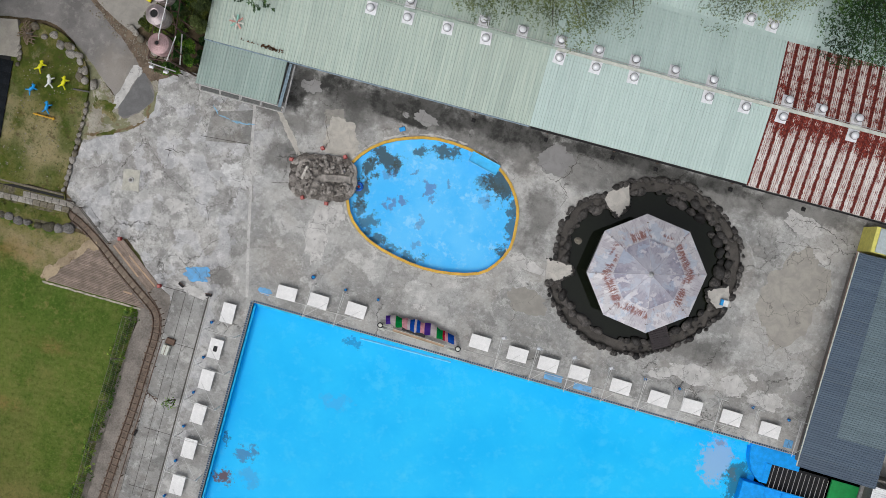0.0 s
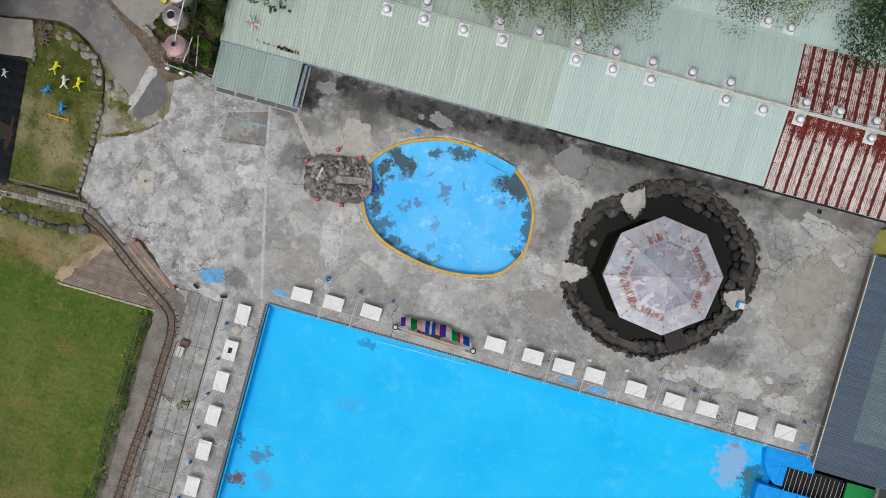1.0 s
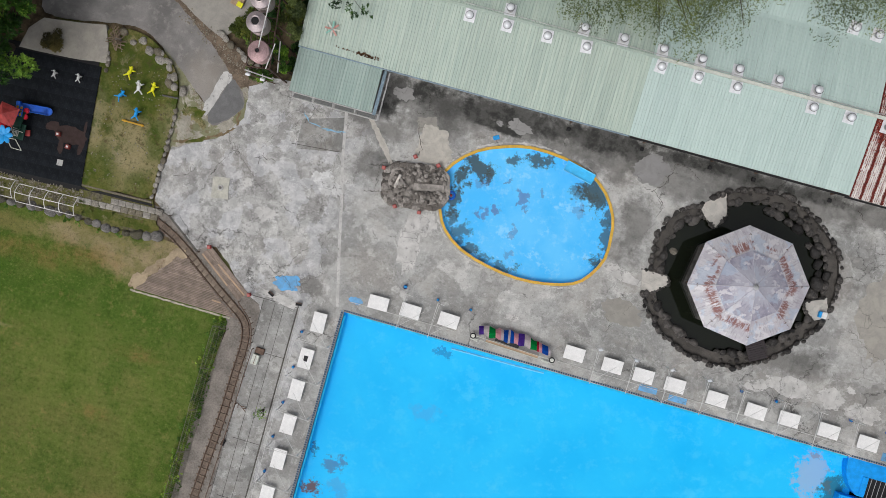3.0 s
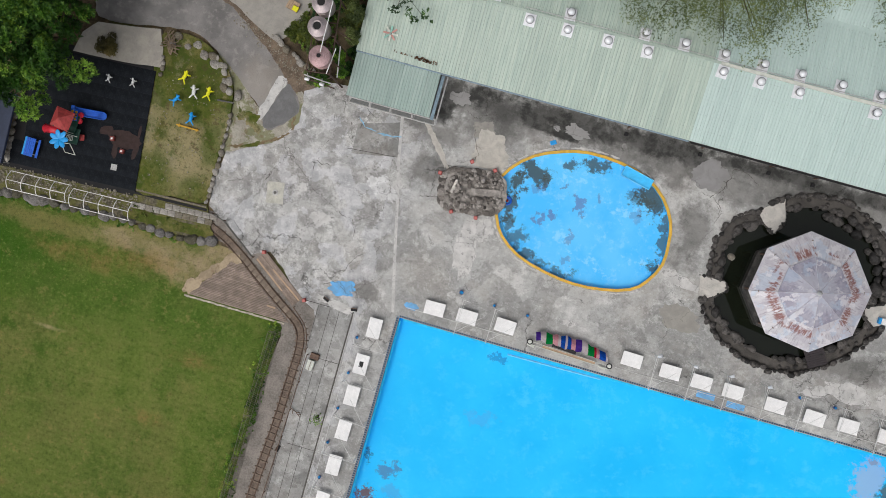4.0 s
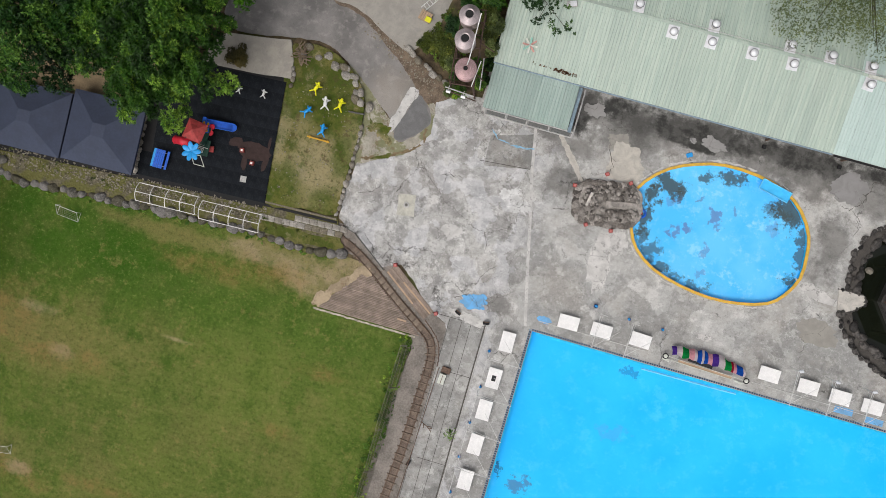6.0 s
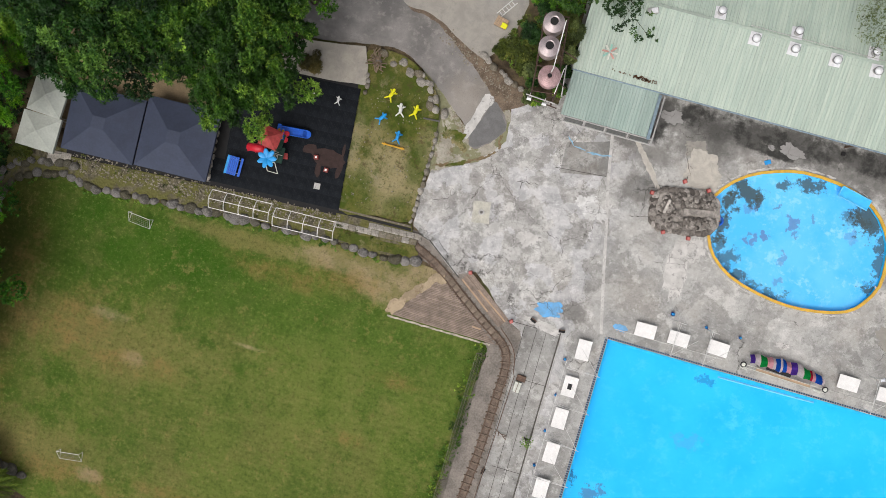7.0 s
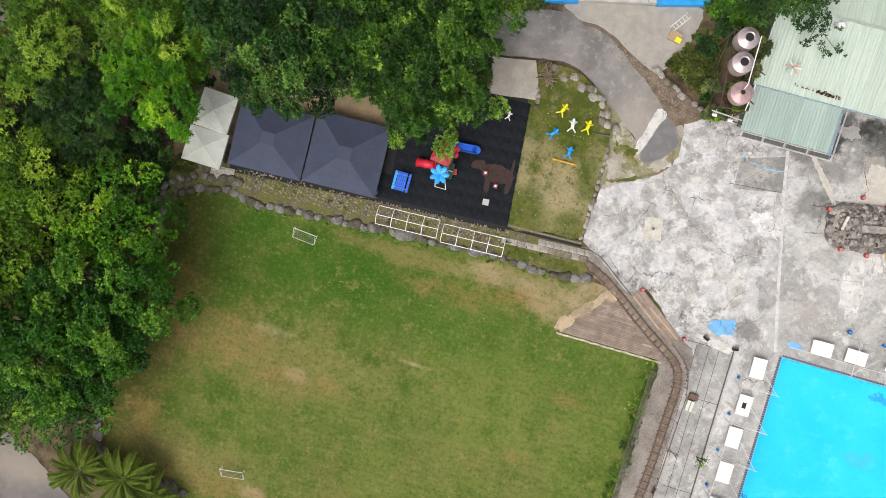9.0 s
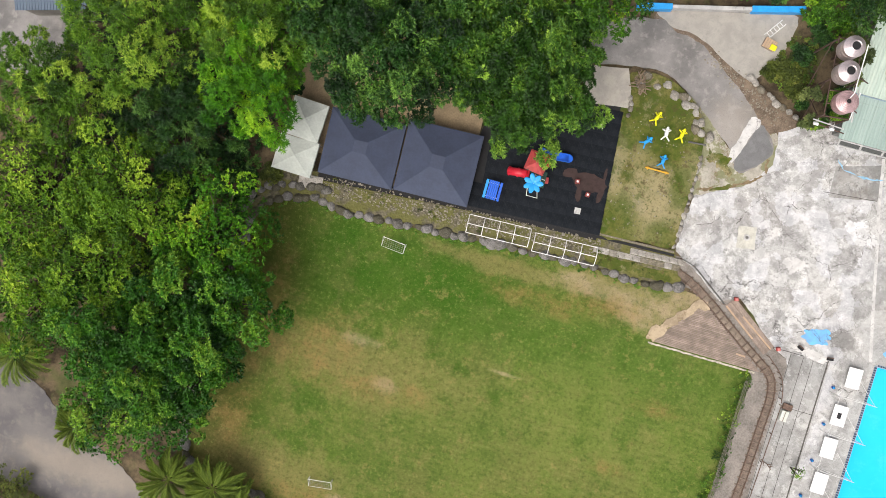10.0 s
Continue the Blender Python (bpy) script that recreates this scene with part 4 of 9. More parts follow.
def rock_set(name, material, flat=0.7, count=6, subdivisions=2, rugged=1.0):
    return [rock_mesh(name, i + 1, material, flat, subdivisions, rugged) for i in range(count)]


def leaf_cloud(name, centres, outward, leaves, spread, size, seed, material, lift=0.5, tuft=9, core=0.35):
    """Single leaves in small rosettes round a set of clump centres, in one mesh."""
    rng = np.random.default_rng(seed)
    n = max(1, leaves // tuft)
    which = rng.integers(0, len(centres), n)
    shade = rng.uniform(0, 1, len(centres))[which]
    d = rng.normal(size=(n, 3))
    d /= np.linalg.norm(d, axis=1)[:, None]
    d[:, 2] = np.where(d[:, 2] < -0.2, -d[:, 2], d[:, 2])
    heart = centres[which] + d * (spread[which] * rng.uniform(core, 1.0, n) ** 0.6)[:, None] * np.array([1, 1, 0.8])
    axis = d * 0.7 + outward[which] * 0.4 + np.array([0, 0, lift]) + rng.normal(size=(n, 3)) * 0.25
    axis /= np.linalg.norm(axis, axis=1)[:, None]
    leaves = n * tuft
    own = np.repeat(np.arange(n), tuft)
    axis, heart = axis[own], heart[own]
    run = rng.normal(size=(leaves, 3))
    run -= axis * (run * axis).sum(1)[:, None]
    run /= np.linalg.norm(run, axis=1)[:, None] + 1e-9
    run = run + axis * rng.uniform(-0.25, 0.9, leaves)[:, None]
    run /= np.linalg.norm(run, axis=1)[:, None]
    up = axis - run * (axis * run).sum(1)[:, None] + rng.normal(size=(leaves, 3)) * 0.15
    up -= run * (up * run).sum(1)[:, None]
    up /= np.linalg.norm(up, axis=1)[:, None] + 1e-9
    side = np.cross(up, run)
    s = (size * rng.uniform(0.7, 1.35, leaves))[:, None]
    verts = np.stack([heart, heart + run * s * 0.55 + side * s * 0.23, heart + run * s * 1.15 - up * s * 0.18, heart + run * s * 0.55 - side * s * 0.23], 1).reshape(-1, 3)
    me = bpy.data.meshes.new(name)
    me.from_pydata(verts.tolist(), [], np.arange(leaves * 4).reshape(-1, 4).tolist())
    me.attributes.new("clump_tone", "FLOAT", "FACE").data.foreach_set("value", shade[own].astype(np.float32))
    me.materials.append(material)
    return me


# ---- ground, deck and lawn ----
def rect(x0, y0, x1, y1):
    return [Vector(p) for p in ((x0, y0), (x1, y0), (x1, y1), (x0, y1))]


KID = curve_points([(4.6, 12.4), (5.3, 14.1), (6.9, 15.6), (8.9, 16.5), (11.0, 17.0), (13.7, 16.9), (16.0, 16.3), (17.7, 15.1), (18.8, 13.4), (19.1, 11.8), (19.1, 10.0), (18.3, 8.4), (17.2, 7.4), (15.1, 6.8),
                    (12.7, 6.6), (10.2, 6.9), (7.8, 7.6), (6.1, 8.8), (5.3, 10.2)], 2)
POND = curve_points([(23.0, 8.2), (22.9, 10.8), (22.7, 12.6), (23.6, 15.0), (25.4, 16.2), (27.0, 17.7), (29.0, 18.5), (31.2, 18.7), (33.2, 18.2), (35.2, 17.0), (36.8, 15.4), (37.5, 13.2), (37.4, 10.8), (36.5, 8.6),
                     (34.9, 6.7), (32.6, 4.9), (30.2, 4.2), (27.8, 4.4), (25.6, 5.3), (24.0, 6.5)], 4)
POOL_X0, POOL_X1, POOL_Y0, POOL_END = -0.15, 42.4, -26.0, 51.5
pool_hole = rect(POOL_X0, POOL_Y0, POOL_END, 0.0)
FAR = 900.0
structure("ground", plate(rect(-FAR, -FAR, FAR, FAR), -0.06, 0.0, (rect(POOL_X0 - 0.2, POOL_Y0 - 0.2, POOL_END + 0.2, 0.2), shifted(KID, 0.3), shifted(POND, 0.3))),
                   SOIL, "brown woodland soil with patches of low green", "ground")
deck_line = [Vector(p) for p in ((-12.9, 17.0), (-9.2, 17.1), (-9.2, 34.0), (56.0, 34.0), (56.0, -34.0), (-6.25, -34.0), (-6.25, -3.0), (-7.1, -1.4), (-8.6, -0.55), (-11.9, 2.3), (-13.4, 1.6), (-16.0, 3.5), (-17.9, 4.5), (-18.0, 6.7), (-17.7, 9.2), (-14.2, 11.0), (-12.4, 13.2))]
deck_edge = []
for a_, b_ in zip(deck_line, deck_line[1:] + deck_line[:1]):
    n_ = max(1, int((b_ - a_).length / 0.9))
    deck_edge += [a_.lerp(b_, k / n_) for k in range(n_)]
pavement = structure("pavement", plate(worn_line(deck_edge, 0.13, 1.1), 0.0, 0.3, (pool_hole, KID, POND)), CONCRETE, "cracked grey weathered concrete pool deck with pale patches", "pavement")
lawn_line = [Vector(p) for p in ((-9.3, -3.5), (-10.5, -2.0), (-13.0, 0.0), (-15.2, 1.6), (-16.8, 1.7), (-20.5, 1.3), (-26.2, 1.4), (-35.6, 0.8), (-45.1, 0.1), (-47.2, 0.7), (-50.5, -0.3), (-52.4, -2.9), (-52.6, -12.6), (-53.2, -18.9), (-52.8, -23.4), (-47.0, -25.5), (-40.0, -27.5), (-30.0, -40.0), (-10.3, -40.0), (-9.9, -14.0))]
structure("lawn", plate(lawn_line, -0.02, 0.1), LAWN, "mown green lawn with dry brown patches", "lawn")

# mortar repairs and old paint on the deck
MENDED = ((2.35, 16.7, 0.85, 0.75, 20, "tan"), (3.4, 15.0, 1.35, 1.55, 30, "sand"), (-1.1, 14.5, 0.25, 2.3, 40, "sand"), (3.5, 7.0, 0.8, 2.7, 6, "pale"), (4.6, 8.8, 0.7, 0.9, 0, "pale"), (20.9, 17.9, 1.4, 1.15, 10, "grey"),
          (21.6, 6.2, 1.7, 1.1, -8, "tan"), (36.2, 4.0, 2.0, 0.75, -6, "pale"), (33.6, 3.5, 1.1, 0.5, 10, "pale"), (39.6, 4.1, 1.0, 0.85, 0, "pale"), (42.3, 3.6, 1.35, 0.75, 5, "pale"), (40.9, 5.1, 0.35, 0.25, 0, "pale"), (44.3, 6.0, 0.4, 1.0, -10, "pale"),
          (44.8, 4.5, 0.6, 0.6, 0, "grey"), (42.2, 12.6, 2.3, 3.9, -14, "tan"), (41.4, 18.1, 1.5, 0.75, -20, "pale"), (20.6, 9.4, 1.4, 0.3, -15, "pale"), (13.2, 3.3, 0.5, 0.25, 0, "pale"), (-5.5, -0.4, 1.6, 0.4, -10, "pale"),
          (9.6, 18.4, 1.0, 0.55, -6, "grey"), (8.0, 18.3, 0.35, 0.2, 0, "grey"), (-0.2, 18.6, 0.9, 0.6, 10, "grey"), (-4.85, 10.2, 0.75, 0.5, 30, "white"), (-3.75, 9.6, 0.5, 0.75, 60, "white"), (-4.3, 9.2, 0.35, 0.25, 0, "white"),
          (-9.5, 4.6, 0.9, 0.5, 20, "pale"), (-11.6, 6.0, 0.7, 0.45, 60, "pale"), (-8.6, 6.0, 0.8, 0.6, 0, "pale"), (-10.7, 8.1, 0.5, 0.4, 0, "pale"))
MENDING = {"sand": make_patch("sandy_mortar", (188, 182, 172), (192, 186, 176), 0.12, 0.1), "tan": make_patch("tan_mortar", (150, 146, 138), (166, 161, 152), 0.2), "pale": PATCH_PALE, "grey": make_patch("grey_mortar", (140, 138, 137), (152, 150, 148), 0.2), "white": make_patch("white_lime_bloom", (206, 205, 203), (216, 215, 213), 0.8)}
for i, (x, y, rx, ry, turn, kind) in enumerate(MENDED):
    edge = worn_line(ragged(x, y, rx, ry, i + 1, 56, 0.3 if kind != "white" else 0.8, turn), 0.12, 1.6, i)
    part("patch", plate(edge, 0.004 + 0.0006 * i, 0.0), MENDING[kind], pavement)


def crack(ctrl, width, seed, forks=2):
    """A dark open crack through a few corner points: it wanders, widens and narrows, and throws short side cracks."""
    rng = random.Random(seed)
    bm = bmesh.new()

    def ribbon(pts, w0, w1):
        last = None
        for k, (a, b) in enumerate(zip(pts, pts[1:])):
            t = (b - a).normalized()
            w = (w0 + (w1 - w0) * k / len(pts)) * (0.3 + 1.9 * abs(noise.noise(Vector((k * 0.6, seed, 0)))))
            side_ = Vector((-t.y, t.x)) * w / 2
            row = [bm.verts.new((*(a + side_), 0.024)), bm.verts.new((*(a - side_), 0.024))]
            if last:
                bm.faces.new((last[0], last[1], row[1], row[0]))
            last = row

    def wander(a, b, amount):
        n = max(3, int((b - a).length / 0.11))
        t = (b - a).normalized()
        side_ = Vector((-t.y, t.x))
        return [a.lerp(b, k / n) + side_ * amount * math.sqrt(max(0.0, math.sin(math.pi * k / n))) * (noise.noise(Vector((k * 0.35, seed * 3.3, a.x))) + 0.6 * noise.noise(Vector((k * 1.1, seed, a.y))) + 0.35 * noise.noise(Vector((k * 2.3, seed, a.x)))) for k in range(n + 1)]

    line_ = []
    for a, b in zip(ctrl, ctrl[1:]):
        line_ += wander(Vector(a), Vector(b), 0.2)[:-1]
    line_.append(Vector(ctrl[-1]))
    ribbon(line_, width * 0.6, width * 0.4)
    for _ in range(forks):
        k = rng.randrange(2, max(3, len(line_) - 2))
        a = rng.uniform(0, 2 * math.pi)
        p = line_[min(k, len(line_) - 1)]
        ribbon(wander(p, p + Vector((math.cos(a), math.sin(a))) * rng.uniform(0.35, 1.0), 0.2), width * 0.4, width * 0.2)
    part("crack", bm, CRACK, pavement)


crack(((-13.9, 7.9), (-13.3, 9.2), (-12.6, 10.3), (-12.0, 10.4)), 0.1, 1)
crack(((-10.7, 10.3), (-9.6, 10.35), (-8.9, 10.5)), 0.14, 2, 3)
crack(((-12.8, 11.0), (-10.9, 9.2), (-9.9, 8.2), (-8.8, 7.8), (-7.0, 6.8), (-5.8, 6.7), (-4.7, 7.3), (-3.8, 8.2), (-3.6, 9.0)), 0.075, 3, 6)
crack(((-6.0, 6.7), (-5.6, 5.6), (-5.2, 5.1)), 0.08, 4, 2)
crack(((-8.3, 14.4), (-7.6, 12.0)), 0.06, 5, 2)
crack(((0.6, 17.8), (1.4, 17.3), (2.3, 17.8), (3.2, 18.2)), 0.09, 6, 3)
crack(((1.7, 16.5), (1.8, 15.8), (2.5, 14.6), (2.3, 13.9)), 0.1, 7, 2)
crack(((20.6, 16.4), (21.3, 16.2), (22.1, 17.0), (22.5, 18.1), (22.6, 18.9), (23.7, 18.8), (24.9, 18.1)), 0.11, 8, 3)
crack(((21.5, 16.3), (22.2, 15.8), (22.6, 15.2)), 0.09, 9, 1)
crack(((32.7, 4.4), (33.5, 3.1), (34.8, 3.6), (35.3, 2.6), (37.3, 3.1), (38.4, 3.4), (39.0, 2.9), (41.1, 3.7)), 0.06, 10, 4)
crack(((39.5, 16.3), (41.0, 16.3), (43.1, 16.6), (44.2, 16.0), (44.4, 14.1), (44.9, 11.6)), 0.07, 11, 4)
crack(((45.8, 17.4), (44.9, 17.6), (43.2, 18.2), (41.6, 18.5), (40.2, 18.2)), 0.12, 12, 5)
crack(((37.4, 19.2), (37.9, 18.6), (38.3, 18.4)), 0.1, 13, 2)
crack(((39.4, 9.9), (40.3, 9.2), (41.4, 8.5), (42.9, 8.0), (43.4, 7.2)), 0.05, 14, 3)
crack(((-1.3, 10.0), (-0.4, 10.2), (0.4, 10.5)), 0.12, 15, 1)
crack(((-4.2, 12.4), (-4.1, 10.9), (-3.4, 9.3)), 0.06, 16, 3)
crack(((-16.9, 7.0), (-15.8, 7.4), (-14.8, 8.6)), 0.06, 17, 3)
crack(((-7.0, 0.9), (-5.7, 1.5), (-4.9, 0.6)), 0.07, 18, 2)
crack(((15.8, 17.9), (15.9, 18.9), (17.2, 19.2)), 0.06, 19, 2)
crack(((-9.8, 14.6), (-9.3, 12.8), (-10.4, 11.4)), 0.05, 20, 4)
crack(((-3.0, 6.3), (-3.4, 4.6), (-2.6, 2.4)), 0.05, 21, 4)
for i, (x, y, rx, ry, turn) in enumerate(((-5.3, 1.0, 1.25, 0.6, 5), (0.55, 1.15, 0.55, 0.3, 0))):
    part("paint_patch", plate(worn_line(ragged(x, y, rx, ry, i + 40, 40, 0.35, turn), 0.07, 2.2, i), 0.0228, 0.0), BLUE_PATCH, pavement)
for i, (x, y, rx, ry, turn) in enumerate(((-7.4, 14.6, 0.45, 0.07, -40), (-6.5, 14.2, 0.5, 0.05, -8), (-5.3, 14.1, 0.7, 0.09, 2), (-4.3, 14.2, 0.35, 0.07, 14))):
    part("paint_patch", plate(worn_line(ragged(x, y, rx, ry, i + 42, 40, 0.5, turn), 0.07, 2.2, i), 0.0228, 0.0), BLUE_FADED, pavement)
for x, y, sx, sy, rz in ((25.4, 0.75, 1.5, 0.55, 0), (27.9, 0.6, 1.5, 0.5, 0), (45.0, 0.75, 0.7, 0.7, 0)):
    part("paint_patch", plate([Vector((x, y)) + Vector((a * sx / 2, c * sy / 2)) for a, c in ((-1, -1), (1, -0.9), (0.97, 1), (-1, 0.95))], 0.009, 0.0), BLUE_PATCH, pavement)
# joints between the slabs: a pale mortared seam and sawn lines
bm = bmesh.new()
for a, b in zip(((-4.35, 15.9), (-3.67, 12.3), (-2.85, 9.0), (-1.85, 4.6)), ((-3.67, 12.3), (-2.85, 9.0), (-1.85, 4.6), (-0.8, 0.3))):
    box(bm, ((a[0] + b[0]) / 2, (a[1] + b[1]) / 2, 0.002), (0.24, math.dist(a, b) + 0.05, 0.012), math.degrees(math.atan2(b[1] - a[1], b[0] - a[0])) - 90)
part("side_strip", plate(rect(-6.9, -33.9, -3.95, -0.8), 0.004, 0.0), STRIP, pavement, "older dark grey concrete strip")
part("old_slab", plate([Vector(p) for p in ((-7.7, 14.4), (-4.35, 15.4), (-3.85, 12.6), (-7.6, 11.9))], 0.003, 0.0), OLD_SLAB, pavement, "older dark grey slab")
part("seam", bm, PATCH_PALE, pavement, "pale mortar seam")
bm = bmesh.new()
for x in (-6.9, -5.9, -5.1):
    box(bm, (x + 0.05, -9.6, 0.005), (0.035, 17.4, 0.008))
for y in (-5.1, -12.6, -17.6):
    box(bm, (-5.1, y, 0.005), (2.4, 0.04, 0.008))
box(bm, (-6.2, -0.75, 0.003), (4.4, 0.05, 0.01))
box(bm, (-6.0, 12.4, 0.003), (4.2, 0.04, 0.008), 5)
part("joint", bm, CRACK, pavement, "dark slab joint")
bm = bmesh.new()
box(bm, (-3.93, -16.6, 0.005), (0.12, 32.0, 0.014))
part("drain_channel", bm, SILT_DARK, pavement, "narrow dark drain channel")
bm = bmesh.new()
box(bm, (-3.78, -16.6, 0.03), (0.07, 32.0, 0.06), soft=0.01)
part("kerb", bm, PATCH, pavement)
# concrete plinth with a drain
drain = thing("drain_plinth", "pale square concrete plinth with a round drain, on the deck", "drain", at=pose(-12.8, 7.1, 0, 0, 0, 9))
part("plinth", plate(worn_line(rect(-0.72, -0.88, 0.72, 0.88), 0.1, 1.9), 0.05, 0.1), plain("pale_plinth", srgb(184, 181, 170), 0.9, vary=0.2, scale=1.6), drain)
bm = bmesh.new()
bmesh.ops.create_cone(bm, cap_ends=True, segments=16, radius1=0.26, radius2=0.22, depth=0.1, matrix=Matrix.Translation((0, 0, 0.08)))
collar = part("collar", bm, GALV, drain)
bm = bmesh.new()
bmesh.ops.create_cone(bm, cap_ends=True, segments=16, radius1=0.13, radius2=0.13, depth=0.1, matrix=Matrix.Translation((0, 0, 0.09)))
part("grate", bm, plain("grey_drain_grate", srgb(104, 101, 98), 0.7, vary=0.3), collar)

# ---- the big pool ----
pool = thing("swimming_pool", "large rectangular bright blue painted pool with stains", "pool", kind="structure")
part("floor", plate(rect(POOL_X0 - 0.1, POOL_Y0 - 0.1, POOL_X1 + 1.2, 0.1), -1.2, 0.0), POOL, pool)
part("wall", slab((POOL_X0 - 0.1, POOL_Y0 / 2, -0.64), (0.2, -POOL_Y0, 1.24)), BLUE_WALL, pool)
part("wall", slab((POOL_END / 2 - 0.1, 0.1, -0.64), (POOL_END + 0.5, 0.2, 1.24)), BLUE_WALL, pool)
part("wall", slab((POOL_END / 2 - 0.1, POOL_Y0 - 0.1, -0.64), (POOL_END + 0.5, 0.2, 1.24)), BLUE_WALL, pool)
part("ledge", slab((POOL_X0 + 0.09, POOL_Y0 / 2 - 0.1, -0.42), (0.16, -POOL_Y0 - 0.3, 0.12), soft=0.02), BLUE_WALL, pool)
part("ledge", slab((21.2, -0.12, -0.3), (42.0, 0.2, 0.12), soft=0.02), BLUE_WALL, pool)
part("pipe", rods([((9.2, -0.5, -0.3), (17.0, -0.35, -0.3))], 0.09), BLUE_PALE, pool)
# black overflow grating along the two seen edges
grating = thing("overflow_grating", "black plastic overflow grating along the pool edge", "grating", kind="structure")
for name, s, c in (("channel", (46.2, 0.15, 0.02), (23.0, 0.12, 0.004)), ("channel", (0.2, 26.0, 0.02), (POOL_X0 - 0.14, -12.9, 0.004))):
    part(name, slab(c, s), CHANNEL, grating)
bm = bmesh.new()
for i in range(236):
    box(bm, (-0.1 + i * 0.196, 0.12, 0.03), (0.11, 0.13, 0.04))
tagged(part("bars", bm, GRATING, grating), kind="stuff")
bm = bmesh.new()
for i in range(132):
    box(bm, (POOL_X0 - 0.14, -0.1 - i * 0.196, 0.03), (0.18, 0.11, 0.04))
tagged(part("bars", bm, GRATING, grating), kind="stuff")

# eastern end: rounded steps, slatted pit and slide lanes
steps = thing("pool_steps", "rounded blue painted steps beside the pool end", "steps", kind="structure")
part("landing", plate(curve_points([(42.3, -0.1), (42.45, -1.2), (42.9, -2.2), (43.7, -2.9)], 5, False) + [Vector((44.3, -2.9)), Vector((44.3, -1.25)), Vector((46.5, -1.25)), Vector((46.5, -0.02)), Vector((42.3, -0.02))], -0.25, 0.95), BLUE_STEP, steps)
part("step", slab((44.05, -2.0, -0.32), (0.5, 1.5, 0.3), soft=0.03), BLUE_STEP, steps)
part("end_wall", slab((43.4, -14.65, -0.75), (1.9, 23.0, 1.0), soft=0.04), BLUE_STEP, steps)
lanes = thing("slide_landing", "bright blue slide landing with raised lane ridges", "slide", kind="structure")
part("bed", slab((47.9, -14.6, -0.55), (7.2, 22.8, 0.2)), BLUE_STEP, lanes)
for i in range(4):
    part("ridge", slab((45.8 + i * 1.55, -14.5, -0.4), (0.1, 22.4, 0.12), soft=0.02), BLUE_STEP, lanes)
pit = thing("slatted_pit", "dark pit under thin pale slats by the pool end", "grating", kind="structure")
part("pit_floor", slab((46.8, -2.2, -1.0), (4.9, 2.0, 0.1)), DARK, pit)
for i in range(13):
    part("slat", rods([((44.5 + i * 0.37, -1.25, -0.12), (44.5 + i * 0.37, -3.15, -0.2))], 0.02), GALV, pit)
part("edge_beam", slab((46.8, -3.2, -0.25), (5.0, 0.12, 0.2), soft=0.02), BLUE_STEP, pit)
part("green_mat", slab((50.3, -2.4, -0.2), (2.2, 2.6, 0.2)), GREEN_FELT, None).parent = pit

# ---- children's pool ----
kid = thing("paddling_pool", "oval pale blue paddling pool with ochre rim and dark algae", "pool", kind="structure")
part("floor", plate(shifted(KID, 0.02), -0.45, 0.0), KID_POOL, kid)
part("wall", ring(shifted(KID, -0.02), shifted(KID, 0.2), -0.5, -0.02), BLUE_WALL, kid)
part("rim", ring(shifted(KID, -0.05), shifted(KID, 0.18), -0.06, 0.09), YELLOW_RIM, kid, "ochre yellow painted rim")
tray = part("kid_slide", slab((0, 0, 0.06), (2.55, 0.86, 0.06), soft=0.02), TRAY_BLUE, kid, "sky blue shallow slide tray", at=pose(15.3, 16.15, 0.12, 0, 0, -13))
for c, q in (((0, 0.42, 0.16), (2.5, 0.07, 0.16)), ((0, -0.42, 0.16), (2.5, 0.07, 0.16)), ((-1.26, 0, 0.16), (0.07, 0.84, 0.16))):
    part("tray_side", slab(c, q, soft=0.02), BLUE_PALE, tray)
for i, (p, h) in enumerate(along(shifted(KID, 0.34), 0.62, 0.5, True)):
    if noise.noise(Vector((p.x * 0.25, p.y * 0.25, 4.0))) > -0.12:
        part("chalky_crust", plate(ragged(p.x, p.y, random.uniform(0.15, 0.42), random.uniform(0.05, 0.1), 60 + i, 18, 0.9, h), 0.0215 + 0.0001 * (i % 9), 0.0), PATCH_PALE, kid)
part("kid_slide_lip", slab((0, 0, 0), (0.5, 0.35, 0.12), soft=0.03), SKY_PLASTIC, kid, at=pose(8.05, 17.1, 0.06, 0, 0, 30))
part("concrete_lip", plate(worn_line([Vector(p) for p in ((18.8, 9.95), (20.4, 9.3), (22.4, 9.05), (22.5, 8.55), (20.8, 8.6), (19.0, 9.35))], 0.1, 1.5), 0.026, 0.0), PATCH_PALE, pavement)

# stone grotto at the head of the paddling pool
POND_STONE = make_rock("dark_pond_stone", srgb(46, 44, 43), srgb(104, 99, 95), srgb(38, 36, 35), 0.55)
KERB_STONE = make_rock("brown_grey_kerb_stone", srgb(98, 92, 87), srgb(140, 133, 126), srgb(76, 71, 67))
GROTTO_MORTAR = plain("grey_rock_mortar", srgb(146, 140, 134), 0.95, vary=0.45, scale=2.2, bump=0.04)
def grotto_side(a):
    """A point of a rounded square."""
    c, n = math.cos(a), math.sin(a)
    k = (abs(c) ** 3.4 + abs(n) ** 3.4) ** (-1 / 3.4)
    return c * k, n * k


